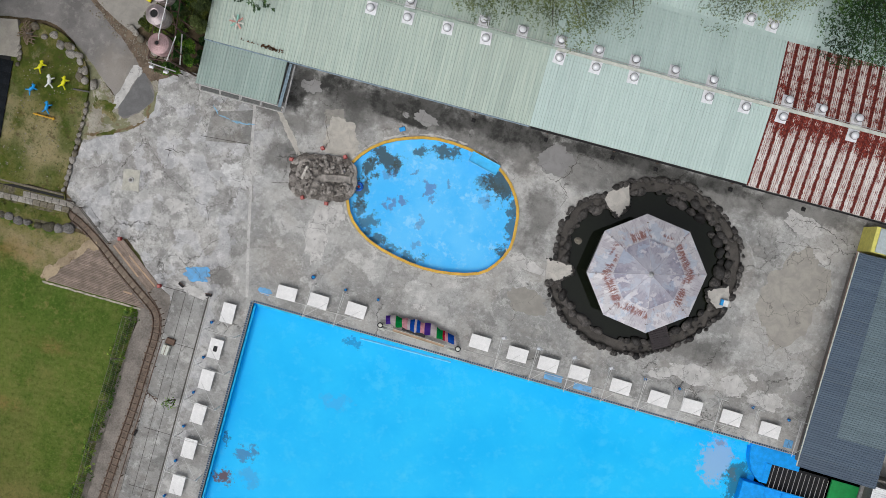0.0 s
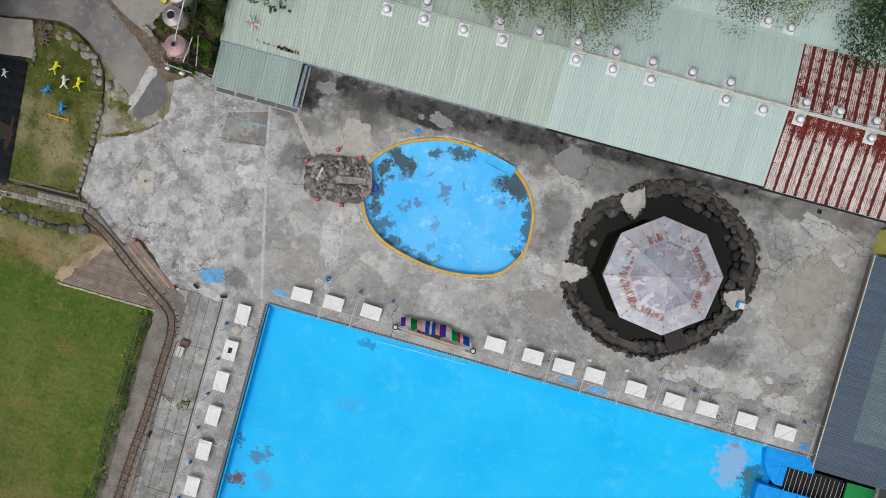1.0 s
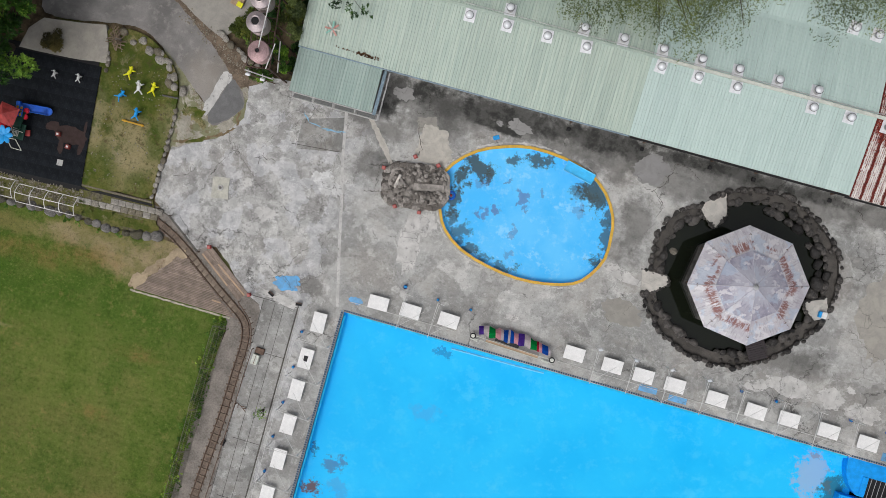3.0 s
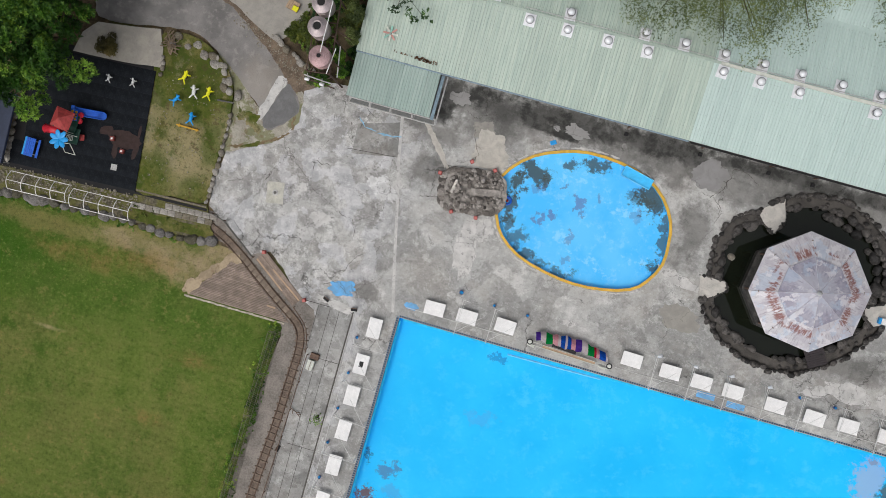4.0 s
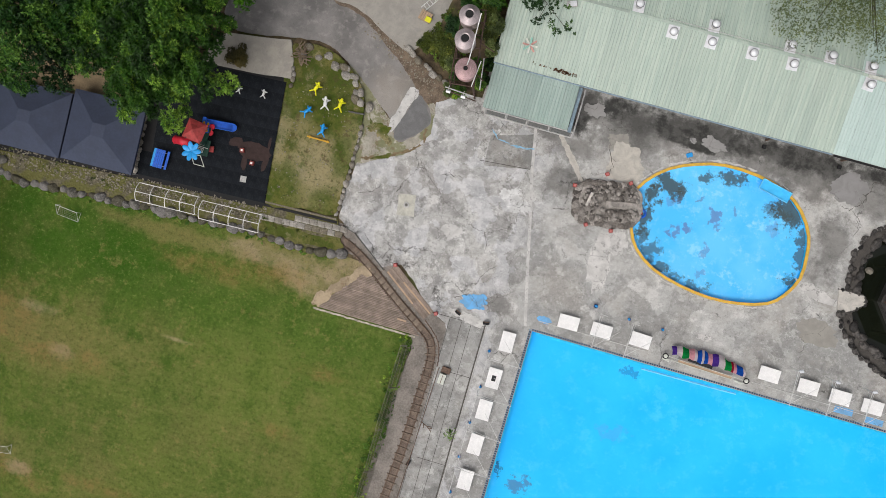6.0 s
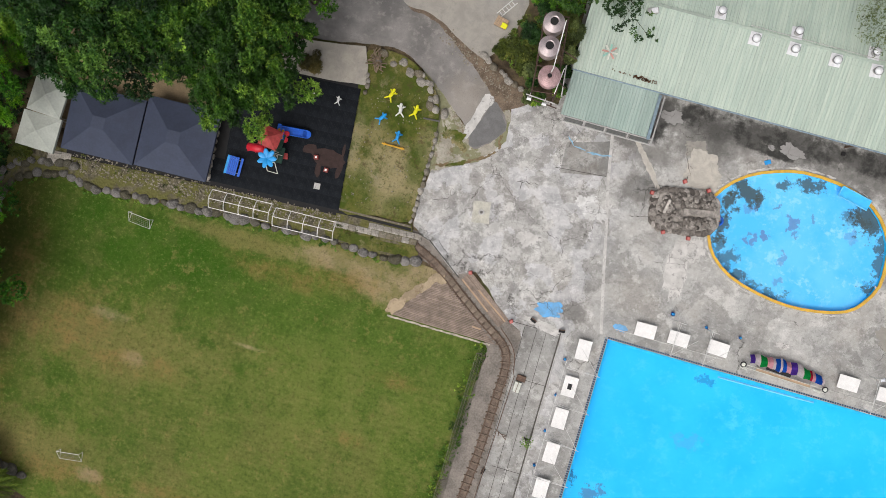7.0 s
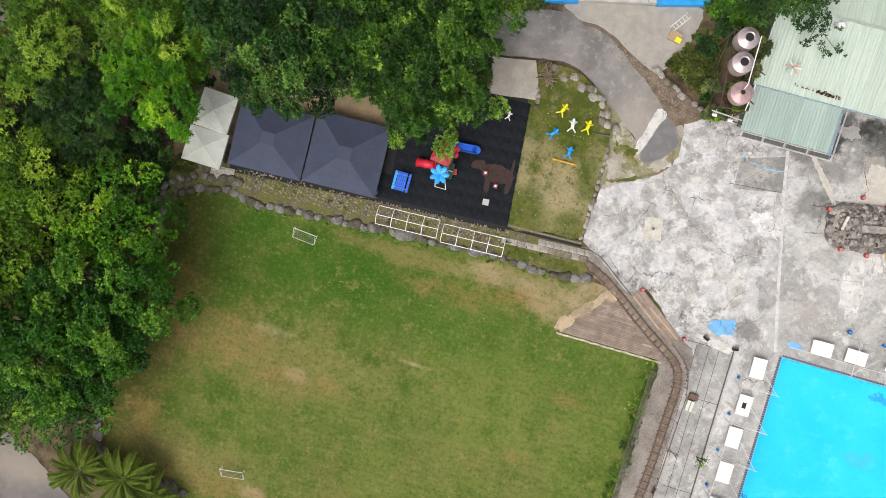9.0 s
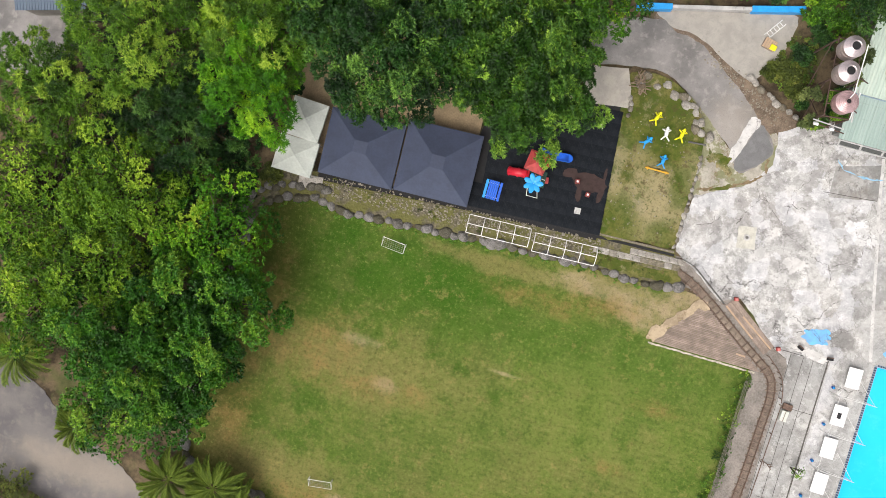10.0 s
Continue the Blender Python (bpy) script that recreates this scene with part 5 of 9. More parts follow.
grotto = thing("stone_grotto", "low brown stone mound with pale crest beside paddling pool", "rockwork")
part("core", plate(worn_line([Vector((2.8, 11.55)) + Vector((2.75 * grotto_side(a)[0] - 0.3 * grotto_side(a)[1], 1.8 * grotto_side(a)[1] + 0.45 * grotto_side(a)[0])) for a in (2 * math.pi * i / 40 for i in range(40))], 0.14, 1.4), 0.34, 0.36), GROTTO_MORTAR, grotto)
brown, dark_rock = rock_set("stone", ROCK_BROWN, 0.75, 6, 2, 0.8), rock_set("stone", KERB_STONE, 0.5, 6, 3, 0.6)
for i in range(34):
    # flat dark kerb stones round the western side
    a = radians(36 + 290 * i / 33)
    s = random.uniform(0.26, 0.38)
    c, n = grotto_side(a)
    part("stone", random.choice(dark_rock if i % 3 else brown), None, grotto, at=pose(2.76 + 2.5 * c - 0.28 * n + random.uniform(-0.1, 0.1), 11.55 + 1.62 * n + 0.42 * c + random.uniform(-0.1, 0.1), 0.3, random.uniform(-10, 10), random.uniform(-10, 10), math.degrees(a) + 90) @ Matrix.Diagonal((s * 1.25, s * 0.8, s * 0.7, 1)))
for i in range(240):
    a, k = random.uniform(0, 2 * math.pi), math.sqrt(random.random())
    u, v = math.cos(a), math.sin(a)
    m = k / (abs(u) ** 3 + abs(v) ** 3) ** (1 / 3)
    u, v = u * m, v * m
    x, y = 3.0 + u * 2.3 - v * 0.22, 11.58 + v * 1.42 + u * 0.42
    if u > -0.2 and abs(v) < 0.24:
        continue
    s = random.uniform(0.08, 0.19)
    part("stone", random.choice(dark_rock if random.random() < 0.3 else brown), None, grotto, at=pose(x, y, 0.36 + 0.3 * (1 - k ** 4), random.uniform(-25, 25), random.uniform(-25, 25), random.uniform(0, 360)) @ Matrix.Diagonal((s * 1.35, s, s, 1)))
part("channel", slab((3.9, 11.72, 0.5), (2.5, 0.62, 0.12), 11, soft=0.05), GROTTO_MORTAR, grotto)
part("crest", slab((1.3, 11.55, 0.62), (0.24, 1.2, 0.3), -10, soft=0.08), plain("white_mineral_crust", srgb(206, 200, 192), 0.9, vary=0.35, scale=3), grotto, "whitish mineral crust")
spout = thing("swim_ring", "blue ring lying at the grotto spout in the pool", "swim ring", at=pose(5.75, 11.6, -0.36))
bm = bmesh.new()
for i in range(18):
    a, b = 2 * math.pi * i / 18, 2 * math.pi * (i + 1) / 18
    rod(bm, (0.3 * math.cos(a), 0.3 * math.sin(a), 0.08), (0.3 * math.cos(b), 0.3 * math.sin(b), 0.08), 0.09, sides=8)
part("tube", bm, BLUE_PLASTIC, spout)
bm = bmesh.new()
bmesh.ops.create_uvsphere(bm, u_segments=10, v_segments=6, radius=0.12, matrix=Matrix.Translation((0, 0, 0.06)))
part("hub", bm, RED, spout)


def lantern(x, y, z=0.0, s=1.0):
    l = thing("red_lantern", "small square red painted box lamp on a post", "lantern", "red lamps", at=pose(x, y, z, 0, 0, random.uniform(0, 40)))
    part("post", slab((0, 0, 0.12), (0.14, 0.14, 0.26)), RUSTY, l)
    case = part("case", slab((0, 0, 0.4), (0.31 * s, 0.31 * s, 0.34), soft=0.04), RED, l)
    part("cap", slab((0, 0, 0.6), (0.24 * s, 0.24 * s, 0.06), soft=0.02), plain("dusty_red_cap", srgb(188, 110, 104), 0.7, vary=0.2), case)


for x, y in ((4.15, 13.65), (2.15, 13.85), (-0.1, 12.3), (1.6, 9.5), (3.65, 9.55), (-12.3, 2.15), (-8.05, -0.75), (-54.5, 0.1)):
    lantern(x, y)

# ---- pond and gazebo ----
POND_BED = plain("dark_rim_mortar", srgb(78, 74, 70), 0.9, vary=0.45, scale=1.6, bump=0.03)
pond = thing("koi_pond", "dark green garden pond ringed by black lava rocks", "pond", kind="structure")
part("water", plate(shifted(POND, -0.2), -0.55, 0.0), WATER, pond, "still dark green water")
part("bank", ring(shifted(POND, -0.95), shifted(POND, 0.25), -0.9, -0.14), POND_BED, pond)
part("ledge", ring(shifted(POND, -0.1), shifted(POND, 0.2), -0.9, -0.02), ROCK_DARK, pond)
LANDINGS = (((25.3, 16.25), (27.1, 17.7), (27.55, 16.0), (26.95, 14.8), (25.85, 15.5)), ((22.75, 8.0), (22.3, 10.0), (24.35, 10.0), (24.65, 9.4), (23.7, 8.6)), ((37.0, 11.75), (37.6, 10.2), (36.5, 9.75), (35.75, 10.3), (35.45, 10.95)))
wet = rock_set("rock", POND_STONE, 0.8, 6, 3, 0.6)
dry = rock_set("rock", POND_STONE, 0.8, 6, 2, 0.75)
for d, gap, z, size, kinds, keep in ((0.04, 0.43, 0.08, 0.23, dry, 1.0), (-0.45, 0.7, -0.1, 0.15, wet, 0.4), (-0.95, 0.62, -0.2, 0.31, wet, 0.95), (-1.5, 0.8, -0.4, 0.4, wet, 0.75)):
    for p, h in along(shifted(POND, d), gap, 0.25, True):
        if (d < -1 and (p.x < 30.5 or p.y < 9)) or random.random() > keep or any((p - sum((Vector(c) for c in l), Vector((0, 0))) / 5).length < 1.0 for l in LANDINGS):
            continue
        s = size * random.uniform(0.6, 1.45)
        q = p + Vector((random.uniform(-0.12, 0.12), random.uniform(-0.12, 0.12)))
        part("rock", random.choice(kinds), None, pond, at=pose(q.x, q.y, z + random.uniform(-0.08, 0.1), random.uniform(-15, 15), random.uniform(-15, 15), h + random.uniform(-30, 30)) @ Matrix.Diagonal((s * 1.15, s * 0.85, s, 1)))
for corners in LANDINGS:
    outline = [Vector(p) for p in corners]
    worn_edge = []
    for k, p in enumerate(outline):
        for f in (0.0, 0.25, 0.5, 0.75):
            q = p.lerp(outline[(k + 1) % len(outline)], f)
            worn_edge.append(q + Vector((random.uniform(-0.035, 0.035), random.uniform(-0.035, 0.035))))
    part("landing", plate(worn_edge, 0.05, 0.9), LANDING, pond, "pale concrete landing")
    for p, h in along(outline[1:] + outline[:1], 0.3, 0.2):
        s = random.uniform(0.14, 0.26)
        part("rock", random.choice(dry), None, pond, at=pose(p.x, p.y, -0.12, 0, 0, h) @ Matrix.Diagonal((s, s, s, 1)))
part("stepping_rock", rock_mesh("stepping_rock", 9, ROCK_GREY), None, pond, at=pose(24.4, 12.1, -0.5) @ Matrix.Diagonal((0.36, 0.3, 0.25, 1)))
bridge = thing("foot_bridge", "dark weathered board bridge to the gazebo", "bridge")
for i in range(12):
    part("board", slab((32.15 + i * 0.09, 7.3 - i * 0.155, 0.12), (1.55, 0.16, 0.05), 31), plain("black_brown_board", srgb(58, 52, 54), 0.8, vary=0.2) if i == 0 else bpy.data.materials["black_brown_board"], bridge)
part("beam", slab((32.0, 6.2, 0.02), (0.1, 2.4, 0.14), 31), RUSTY, bridge)
part("beam", slab((33.2, 6.9, 0.02), (0.1, 2.4, 0.14), 31), RUSTY, bridge)
cooler = thing("blue_crate", "small blue and white crate on the pond landing", "crate", at=pose(36.95, 10.35, 0.05, 0, 0, 0))
part("crate_body", slab((0, 0, 0.17), (0.62, 0.5, 0.34), soft=0.03), SKY_PLASTIC, cooler)
part("crate_lid", slab((0.1, 0, 0.36), (0.4, 0.5, 0.05), soft=0.02), WHITE_PLASTIC, cooler)

gazebo = thing("gazebo", "octagonal two-tier gazebo with streaked rusty metal roof", "gazebo", at=pose(29.75, 10.95, 0, 0, 0, 14.5))


def wedge(r0, z0, r1, z1, lift=0.03):
    """One eighth of a pitched eight-sided roof with raised edge seams; local x points outwards."""
    bm = bmesh.new()
    h = math.tan(radians(22.5)) * 0.997
    c = math.cos(radians(22.5))
    vs = []
    for z in (0.0, -0.05):
        vs.append([bm.verts.new(p) for p in ((r0 * c, -r0 * c * h, z0 + z), (r1 * c, -r1 * c * h, z1 + z), (r1 * c, r1 * c * h, z1 + z), (r0 * c, r0 * c * h, z0 + z))])
    bm.faces.new(vs[0])
    bm.faces.new(vs[1][::-1])
    for i in range(4):
        bm.faces.new((vs[0][i], vs[1][i], vs[1][(i + 1) % 4], vs[0][(i + 1) % 4]))
    for t in (-0.5, 0.0, 0.5):
        rod(bm, (r0 * c, r0 * c * h * t, z0 + 0.005), (r1 * c, r1 * c * h * t, z1 + 0.002), 0.006, sides=4)
    return bm


low, top = mesh_of(wedge(2.3, 4.28, 4.62, 3.3), "roof_panel", GAZEBO_LOW), mesh_of(wedge(0.14, 5.1, 2.7, 4.2), "roof_panel", GAZEBO_TOP)
for i in range(8):
    turn = pose(0, 0, 0, 0, 0, 45 * i + 22.5)
    part("roof_panel", low, None, gazebo, at=turn)
    part("roof_panel", top, None, gazebo, at=turn)
    a = radians(45 * i)
    ca, sa = math.cos(a), math.sin(a)
    part("hip", rods([((2.2 * ca, 2.2 * sa, 4.36), (4.62 * ca, 4.62 * sa, 3.33)), ((0.2 * ca, 0.2 * sa, 5.09), (2.7 * ca, 2.7 * sa, 4.21))], 0.018, 5), GAZEBO_LOW, gazebo)
    part("post", rods([((3.9 * ca, 3.9 * sa, 0.1), (3.9 * ca, 3.9 * sa, 3.6))], 0.09, 8), RUSTY, gazebo)
    part("clerestory", slab((2.3 * math.cos(a + 0.3927), 2.3 * math.sin(a + 0.3927), 4.14), (0.05, 1.7, 0.12), 45 * i + 22.5), RUSTY, gazebo)
bm = bmesh.new()
bmesh.ops.create_cone(bm, cap_ends=True, segments=8, radius1=0.22, radius2=0.05, depth=0.25, matrix=Matrix.Translation((0, 0, 5.36)))
part("finial", bm, GALV, gazebo)
bm = bmesh.new()
bmesh.ops.create_cone(bm, cap_ends=True, segments=8, radius1=4.2, radius2=4.2, depth=0.9, matrix=Matrix.Translation((0, 0, -0.3)) @ pose(0, 0, 0, 0, 0, 0))
part("platform", bm, ROCK_WET, gazebo)

# ---- the long hall ----
def sheet_mesh(name, width, length, rib, high, material):
    """Corrugated sheet: local x across the ribs, local y down the slope from 0."""
    bm = bmesh.new()
    n = round(width / rib)
    xs = []
    for i in range(n):
        x = i * rib
        xs += [(x, 0.0), (x + rib * 0.55, 0.0), (x + rib * 0.68, high), (x + rib * 0.87, high)]
    xs.append((width, 0.0))
    rows = [[bm.verts.new((x, y, z)) for x, z in xs] for y in (0.0, -length)]
    for i in range(len(xs) - 1):
        bm.faces.new((rows[0][i], rows[1][i], rows[1][i + 1], rows[0][i + 1]))
    return mesh_of(bm, name, material)


def sheet_row(parent, material, x0, x1, y_top, z_top, y_low, z_low, width=1.0, rib=0.25, high=0.028):
    run = math.hypot(y_top - y_low, z_top - z_low)
    tilt = math.degrees(math.atan2(z_top - z_low, abs(y_top - y_low)))
    back = y_low > y_top
    n = max(1, round((x1 - x0) / width))
    me = sheet_mesh("roof_sheet", (x1 - x0) / n, run, (x1 - x0) / n / round(width / rib), high, material)
    for i in range(n):
        x = x0 + (x1 - x0) * i / n
        lift = 0.006 * (i % 2)
        if back:
            part("roof_sheet", me, None, parent, at=pose(x + (x1 - x0) / n, y_top, z_top + lift) @ pose(0, 0, 0, 0, 0, 180) @ pose(0, 0, 0, tilt, 0, 0))
        else:
            part("roof_sheet", me, None, parent, at=pose(x, y_top, z_top + lift, tilt, 0, 0))


EAVE_Y, EAVE_Z, RIDGE_Y, RIDGE_Z = 19.75, 2.4, 25.9, 3.35
hall = thing("long_hall", "long low hall with pale green corrugated steel roof", "building")
sheet_row(hall, GREEN_SHEET, -9.0, 18.0, RIDGE_Y, RIDGE_Z, EAVE_Y, EAVE_Z)
sheet_row(hall, MINT_SHEET, 18.0, 35.5, RIDGE_Y, RIDGE_Z, EAVE_Y, EAVE_Z)
sheet_row(hall, RUST_SHEET, 35.5, 52.0, RIDGE_Y, RIDGE_Z, EAVE_Y - 0.1, EAVE_Z, 0.84, 0.28, 0.05)
sheet_row(hall, GREEN_SHEET, -9.0, 18.0, RIDGE_Y, RIDGE_Z, 31.2, 2.5)
sheet_row(hall, MINT_SHEET, 18.0, 35.5, RIDGE_Y, RIDGE_Z, 31.2, 2.5)
sheet_row(hall, RUST_SHEET_OLD, 35.5, 52.0, RIDGE_Y, RIDGE_Z, 31.2, 2.5, 0.84, 0.28, 0.05)
sheet_row(hall, MINT_SHEET, -9.0, 52.0, 37.0, 3.6, 31.5, 2.55)
part("valley_gutter", slab((21.5, 31.35, 2.47), (61.0, 0.4, 0.06)), MINT_SHEET, hall)
part("ridge_cap", slab((5.0, RIDGE_Y, RIDGE_Z + 0.05), (28.0, 0.22, 0.05), soft=0.015), GREEN_SHEET, hall)
part("ridge_cap", slab((35.5, RIDGE_Y - 0.03, RIDGE_Z + 0.1), (34.0, 0.27, 0.14), soft=0.02), CREAM, hall, "cream painted ridge trunking")
part("ridge_pipe", rods([((3.0, RIDGE_Y + 0.25, RIDGE_Z + 0.1), (52.0, RIDGE_Y + 0.2, RIDGE_Z + 0.1))], 0.025), GALV, hall)
part("gutter", slab((4.5, EAVE_Y - 0.06, EAVE_Z - 0.05), (27.0, 0.1, 0.12), soft=0.02), BLUE_GUTTER, hall, "faded blue eave gutter")
part("gutter", slab((26.8, EAVE_Y - 0.1, EAVE_Z - 0.06), (17.4, 0.16, 0.1), soft=0.02), DARK, hall)
part("gutter", slab((43.6, EAVE_Y - 0.2, EAVE_Z - 0.06), (16.8, 0.14, 0.12), soft=0.02), DARK, hall)
part("wall", slab((21.5, 20.75, 1.15), (60.6, 0.2, 2.3)), plain("dim_plaster_wall", srgb(120, 116, 110), 0.9, vary=0.2, scale=0.8), hall)
part("wall", slab((-8.85, 26.5, 1.15), (0.2, 11.6, 2.3)), bpy.data.materials["dim_plaster_wall"], hall)
part("wall", slab((51.8, 26.5, 1.15), (0.2, 11.6, 2.3)), bpy.data.materials["dim_plaster_wall"], hall)
part("wall", slab((21.5, 36.8, 1.15), (60.6, 0.2, 2.3)), bpy.data.materials["dim_plaster_wall"], hall)
for x in (13.5, 19.6, 25.2, 28.8, 35.0, 41.0):
    part("post_foot", slab((x, 19.3, 0.1), (0.3, 0.3, 0.2), soft=0.02), DARK, hall)
    part("post", slab((x, 19.85, 1.15), (0.12, 0.12, 2.3)), RUSTY, hall)
# windows and doors in the shaded front
for x in (2.0, 8.0, 15.0, 22.0, 32.0):
    part("door", slab((x, 20.63, 1.02), (1.8, 0.06, 2.04)), DARK, hall)

ann = thing("lean_to", "small lean-to with grey-green corrugated roof and window frames", "building")
sheet_row(ann, ANNEX_SHEET, -8.9, -2.0, 19.72, 2.36, 16.15, 2.05)
part("wall", slab((-5.4, 16.75, 1.0), (6.6, 0.14, 2.0)), plain("grey_plaster", srgb(118, 118, 116), 0.9, vary=0.2), ann)
part("wall", slab((-8.7, 18.3, 1.0), (0.14, 3.2, 2.0)), bpy.data.materials["grey_plaster"], ann)
part("wall", slab((-2.2, 18.3, 1.0), (0.14, 3.2, 2.0)), bpy.data.materials["grey_plaster"], ann)
part("side_panel", slab((-1.82, 17.85, 1.85), (0.26, 3.6, 0.05), 0, 0, 12), BLUE_GUTTER, ann, "faded blue side flashing")
part("awning_frame", rods([((-8.6, 15.75, 1.55), (-1.5, 15.75, 1.55)), ((-8.6, 16.15, 1.75), (-1.5, 16.15, 1.75)), ((-1.45, 15.75, 1.55), (-1.45, 19.6, 1.9))]
                                   + [((x, 15.75, 1.55), (x, 16.2, 1.78)) for x in (-8.6, -6.9, -5.2, -3.4, -1.5)], 0.065, 4), GALV, ann, "grey steel awning frame")
for x in (-7.75, -6.05, -4.3, -2.45):
    part("window_opening", slab((x, 15.96, 1.6), (1.5, 0.34, 0.02), 0, 24), DUSTY_GLASS, ann)

# roof ventilators
vent = thing("roof_ventilator", "white domed roof ventilator on a square flashing", "ventilator", "roof ventilators")
part("flashing", slab((0, 0, 0.05), (0.86, 0.98, 0.04), soft=0.01), WHITE_METAL, vent)
bm = bmesh.new()
bmesh.ops.create_cone(bm, cap_ends=True, segments=18, radius1=0.25, radius2=0.27, depth=0.5, matrix=Matrix.Translation((0, 0, 0.32)))
neck = part("neck", bm, GALV, vent)
bm = bmesh.new()
bmesh.ops.create_uvsphere(bm, u_segments=18, v_segments=10, radius=0.29, matrix=Matrix.Translation((0, 0, 0.6)) @ Matrix.Diagonal((1, 1, 0.6, 1)))
part("cap", bm, WHITE_METAL, neck, smooth=True)
bm = bmesh.new()
bmesh.ops.create_cone(bm, cap_ends=True, segments=18, radius1=0.33, radius2=0.33, depth=0.06, matrix=Matrix.Translation((0, 0, 0.56)))
part("band", bm, plain("grey_vent_band", srgb(118, 118, 122), 0.5, 0.3), neck)
slope = math.degrees(math.atan2(RIDGE_Z - EAVE_Z, RIDGE_Y - EAVE_Y))
spots = [(x, 25.3, RIDGE_Z - 0.08, slope) for x in (3.6, 6.6, 9.8, 12.9, 18.8, 21.7, 24.7, 30.6, 33.5, 36.4, 41.9)] + [(x, 26.5, RIDGE_Z - 0.09, -slope) for x in (0.6, 6.5, 12.4, 15.5, 18.6, 21.6, 24.5, 27.6, 30.6, 36.5, 39.1, 41.9)] + [(32.2, 32.1, 2.7, 10), (34.0, 32.0, 2.7, 10)]
vent.matrix_basis = pose(*spots[0][:3], spots[0][3])
for x, y, z, t in spots[1:]:
    copy_thing(vent, pose(x, y, z, t, 0, random.uniform(-4, 4)))

# ---- eastern shed ----
shed = thing("eastern_shed", "shed with slate blue corrugated roof beside the deck", "building")


def side_roof(parent, material, x0, x1, y0, y1, z0, z1):
    """Sheets whose ribs run along x, falling to the west."""
    n = max(1, round(y1 - y0))
    run = math.hypot(x1 - x0, z1 - z0)
    me = sheet_mesh("roof_sheet", (y1 - y0) / n, run, (y1 - y0) / n / 6, 0.035, material)
    tilt = math.degrees(math.atan2(z1 - z0, x1 - x0))
    for i in range(n):
        y = y0 + (y1 - y0) * (i + 1) / n
        part("roof_sheet", me, None, parent, at=pose(x1, y, z1 + 0.004 * (i % 2), 0, 0, -90) @ pose(0, 0, 0, tilt, 0, 0))


side_roof(shed, BLUE_SHEET, 45.2, 47.5, 2.6, 16.9, 2.3, 2.5)
side_roof(shed, GREY_SHEET, 47.4, 58.0, 2.6, 16.9, 2.52, 3.3)
side_roof(shed, BLUE_SHEET, 45.1, 51.2, -0.45, 2.7, 2.25, 2.75)
part("barge_board", rods([((45.15, -0.4, 2.3), (45.2, 16.9, 2.36))], 0.05, 4), CREAM, shed)
part("eave_strip", slab((45.3, 11.5, 2.12), (0.3, 11.0, 0.05)), plain("rusty_drip_strip", srgb(150, 128, 116), 0.7, vary=0.3), shed)
part("wall", slab((45.9, 8.2, 1.1), (0.15, 17.0, 2.2)), bpy.data.materials["dim_plaster_wall"], shed)
part("wall", slab((51.5, 0.2, 1.1), (11.2, 0.15, 2.2)), bpy.data.materials["dim_plaster_wall"], shed)
block = thing("yellow_block", "pale yellow walled hut with grey roof behind shed", "building")
part("wall", slab((48.5, 18.2, 1.2), (5.0, 2.0, 2.4)), plain("yellow_render", srgb(214, 206, 110), 0.8, vary=0.12), block)
part("roof", slab((48.7, 18.2, 2.45), (4.8, 1.9, 0.12), soft=0.02), plain("pale_grey_roofing", srgb(176, 186, 188), 0.7, vary=0.15), block)
hut = thing("white_roofed_hut", "hut with dirty white corrugated roof by pool end", "building")
side_roof(hut, WHITE_SHEET, 51.2, 58.0, -8.0, -0.3, 2.4, 2.9)
part("wall", slab((51.8, -4.2, 1.1), (0.15, 7.4, 2.2)), bpy.data.materials["dim_plaster_wall"], hut)

# ---- tables and shade frames round the pool ----
def table(hole=False):
    t = thing("picnic_table", "white table with a sunken black grill tray, on the deck" if hole else "plain white rectangular table standing on the deck", "table", "white tables along the pool")
    bm = bmesh.new()
    if hole:
        for c, s in (((-0.53, 0, 0.5), (0.58, 1.1, 0.06)), ((0.53, 0, 0.5), (0.58, 1.1, 0.06)), ((0, 0.36, 0.5), (0.48, 0.38, 0.06)), ((0, -0.36, 0.5), (0.48, 0.38, 0.06))):
            box(bm, c, s)
    else:
        box(bm, (0, 0, 0.5), (1.64, 1.1, 0.06), soft=0.012)
    top_ = part("tabletop", bm, WHITE, t)
    if hole:
        part("grill_tray", slab((0, 0, 0.4), (0.5, 0.36, 0.08)), BLACK, top_, "black sunken grill tray")
    for x in (-0.7, 0.7):
        for y in (-0.43, 0.43):
            part("leg", slab((x, y, 0.235), (0.06, 0.06, 0.47)), GALV, t)
    for y in (-0.43, 0.43):
        part("stretcher", slab((0, y, 0.42), (1.35, 0.04, 0.06)), GALV, t)
    return t


first = table()
first.matrix_basis = pose(2.45, 1.55, 0, 0, 0, 1)
for x, y, rz in ((5.15, 1.62, -1), (8.35, 1.75, -2), (18.85, 1.95, -1), (22.05, 1.85, 0), (24.65, 1.75, 0), (27.25, 1.72, 0), (30.75, 1.58, -1), (33.95, 1.48, -2), (36.65, 1.6, 0), (39.9, 1.58, -1), (43.1, 1.48, -1)):
    copy_thing(first, pose(x, y, 0, 0, 0, rz))
for y, x, rz in ((-1.35, -1.85, 91), (-7.2, -2.15, 90), (-10.1, -2.05, 89), (-13.1, -2.05, 90), (-16.3, -2.2, 91), (-19.4, -2.1, 90)):
    copy_thing(first, pose(x, y, 0, 0, 0, rz))
table(True).matrix_basis = pose(-2.1, -4.5, 0, 0, 0, 90)


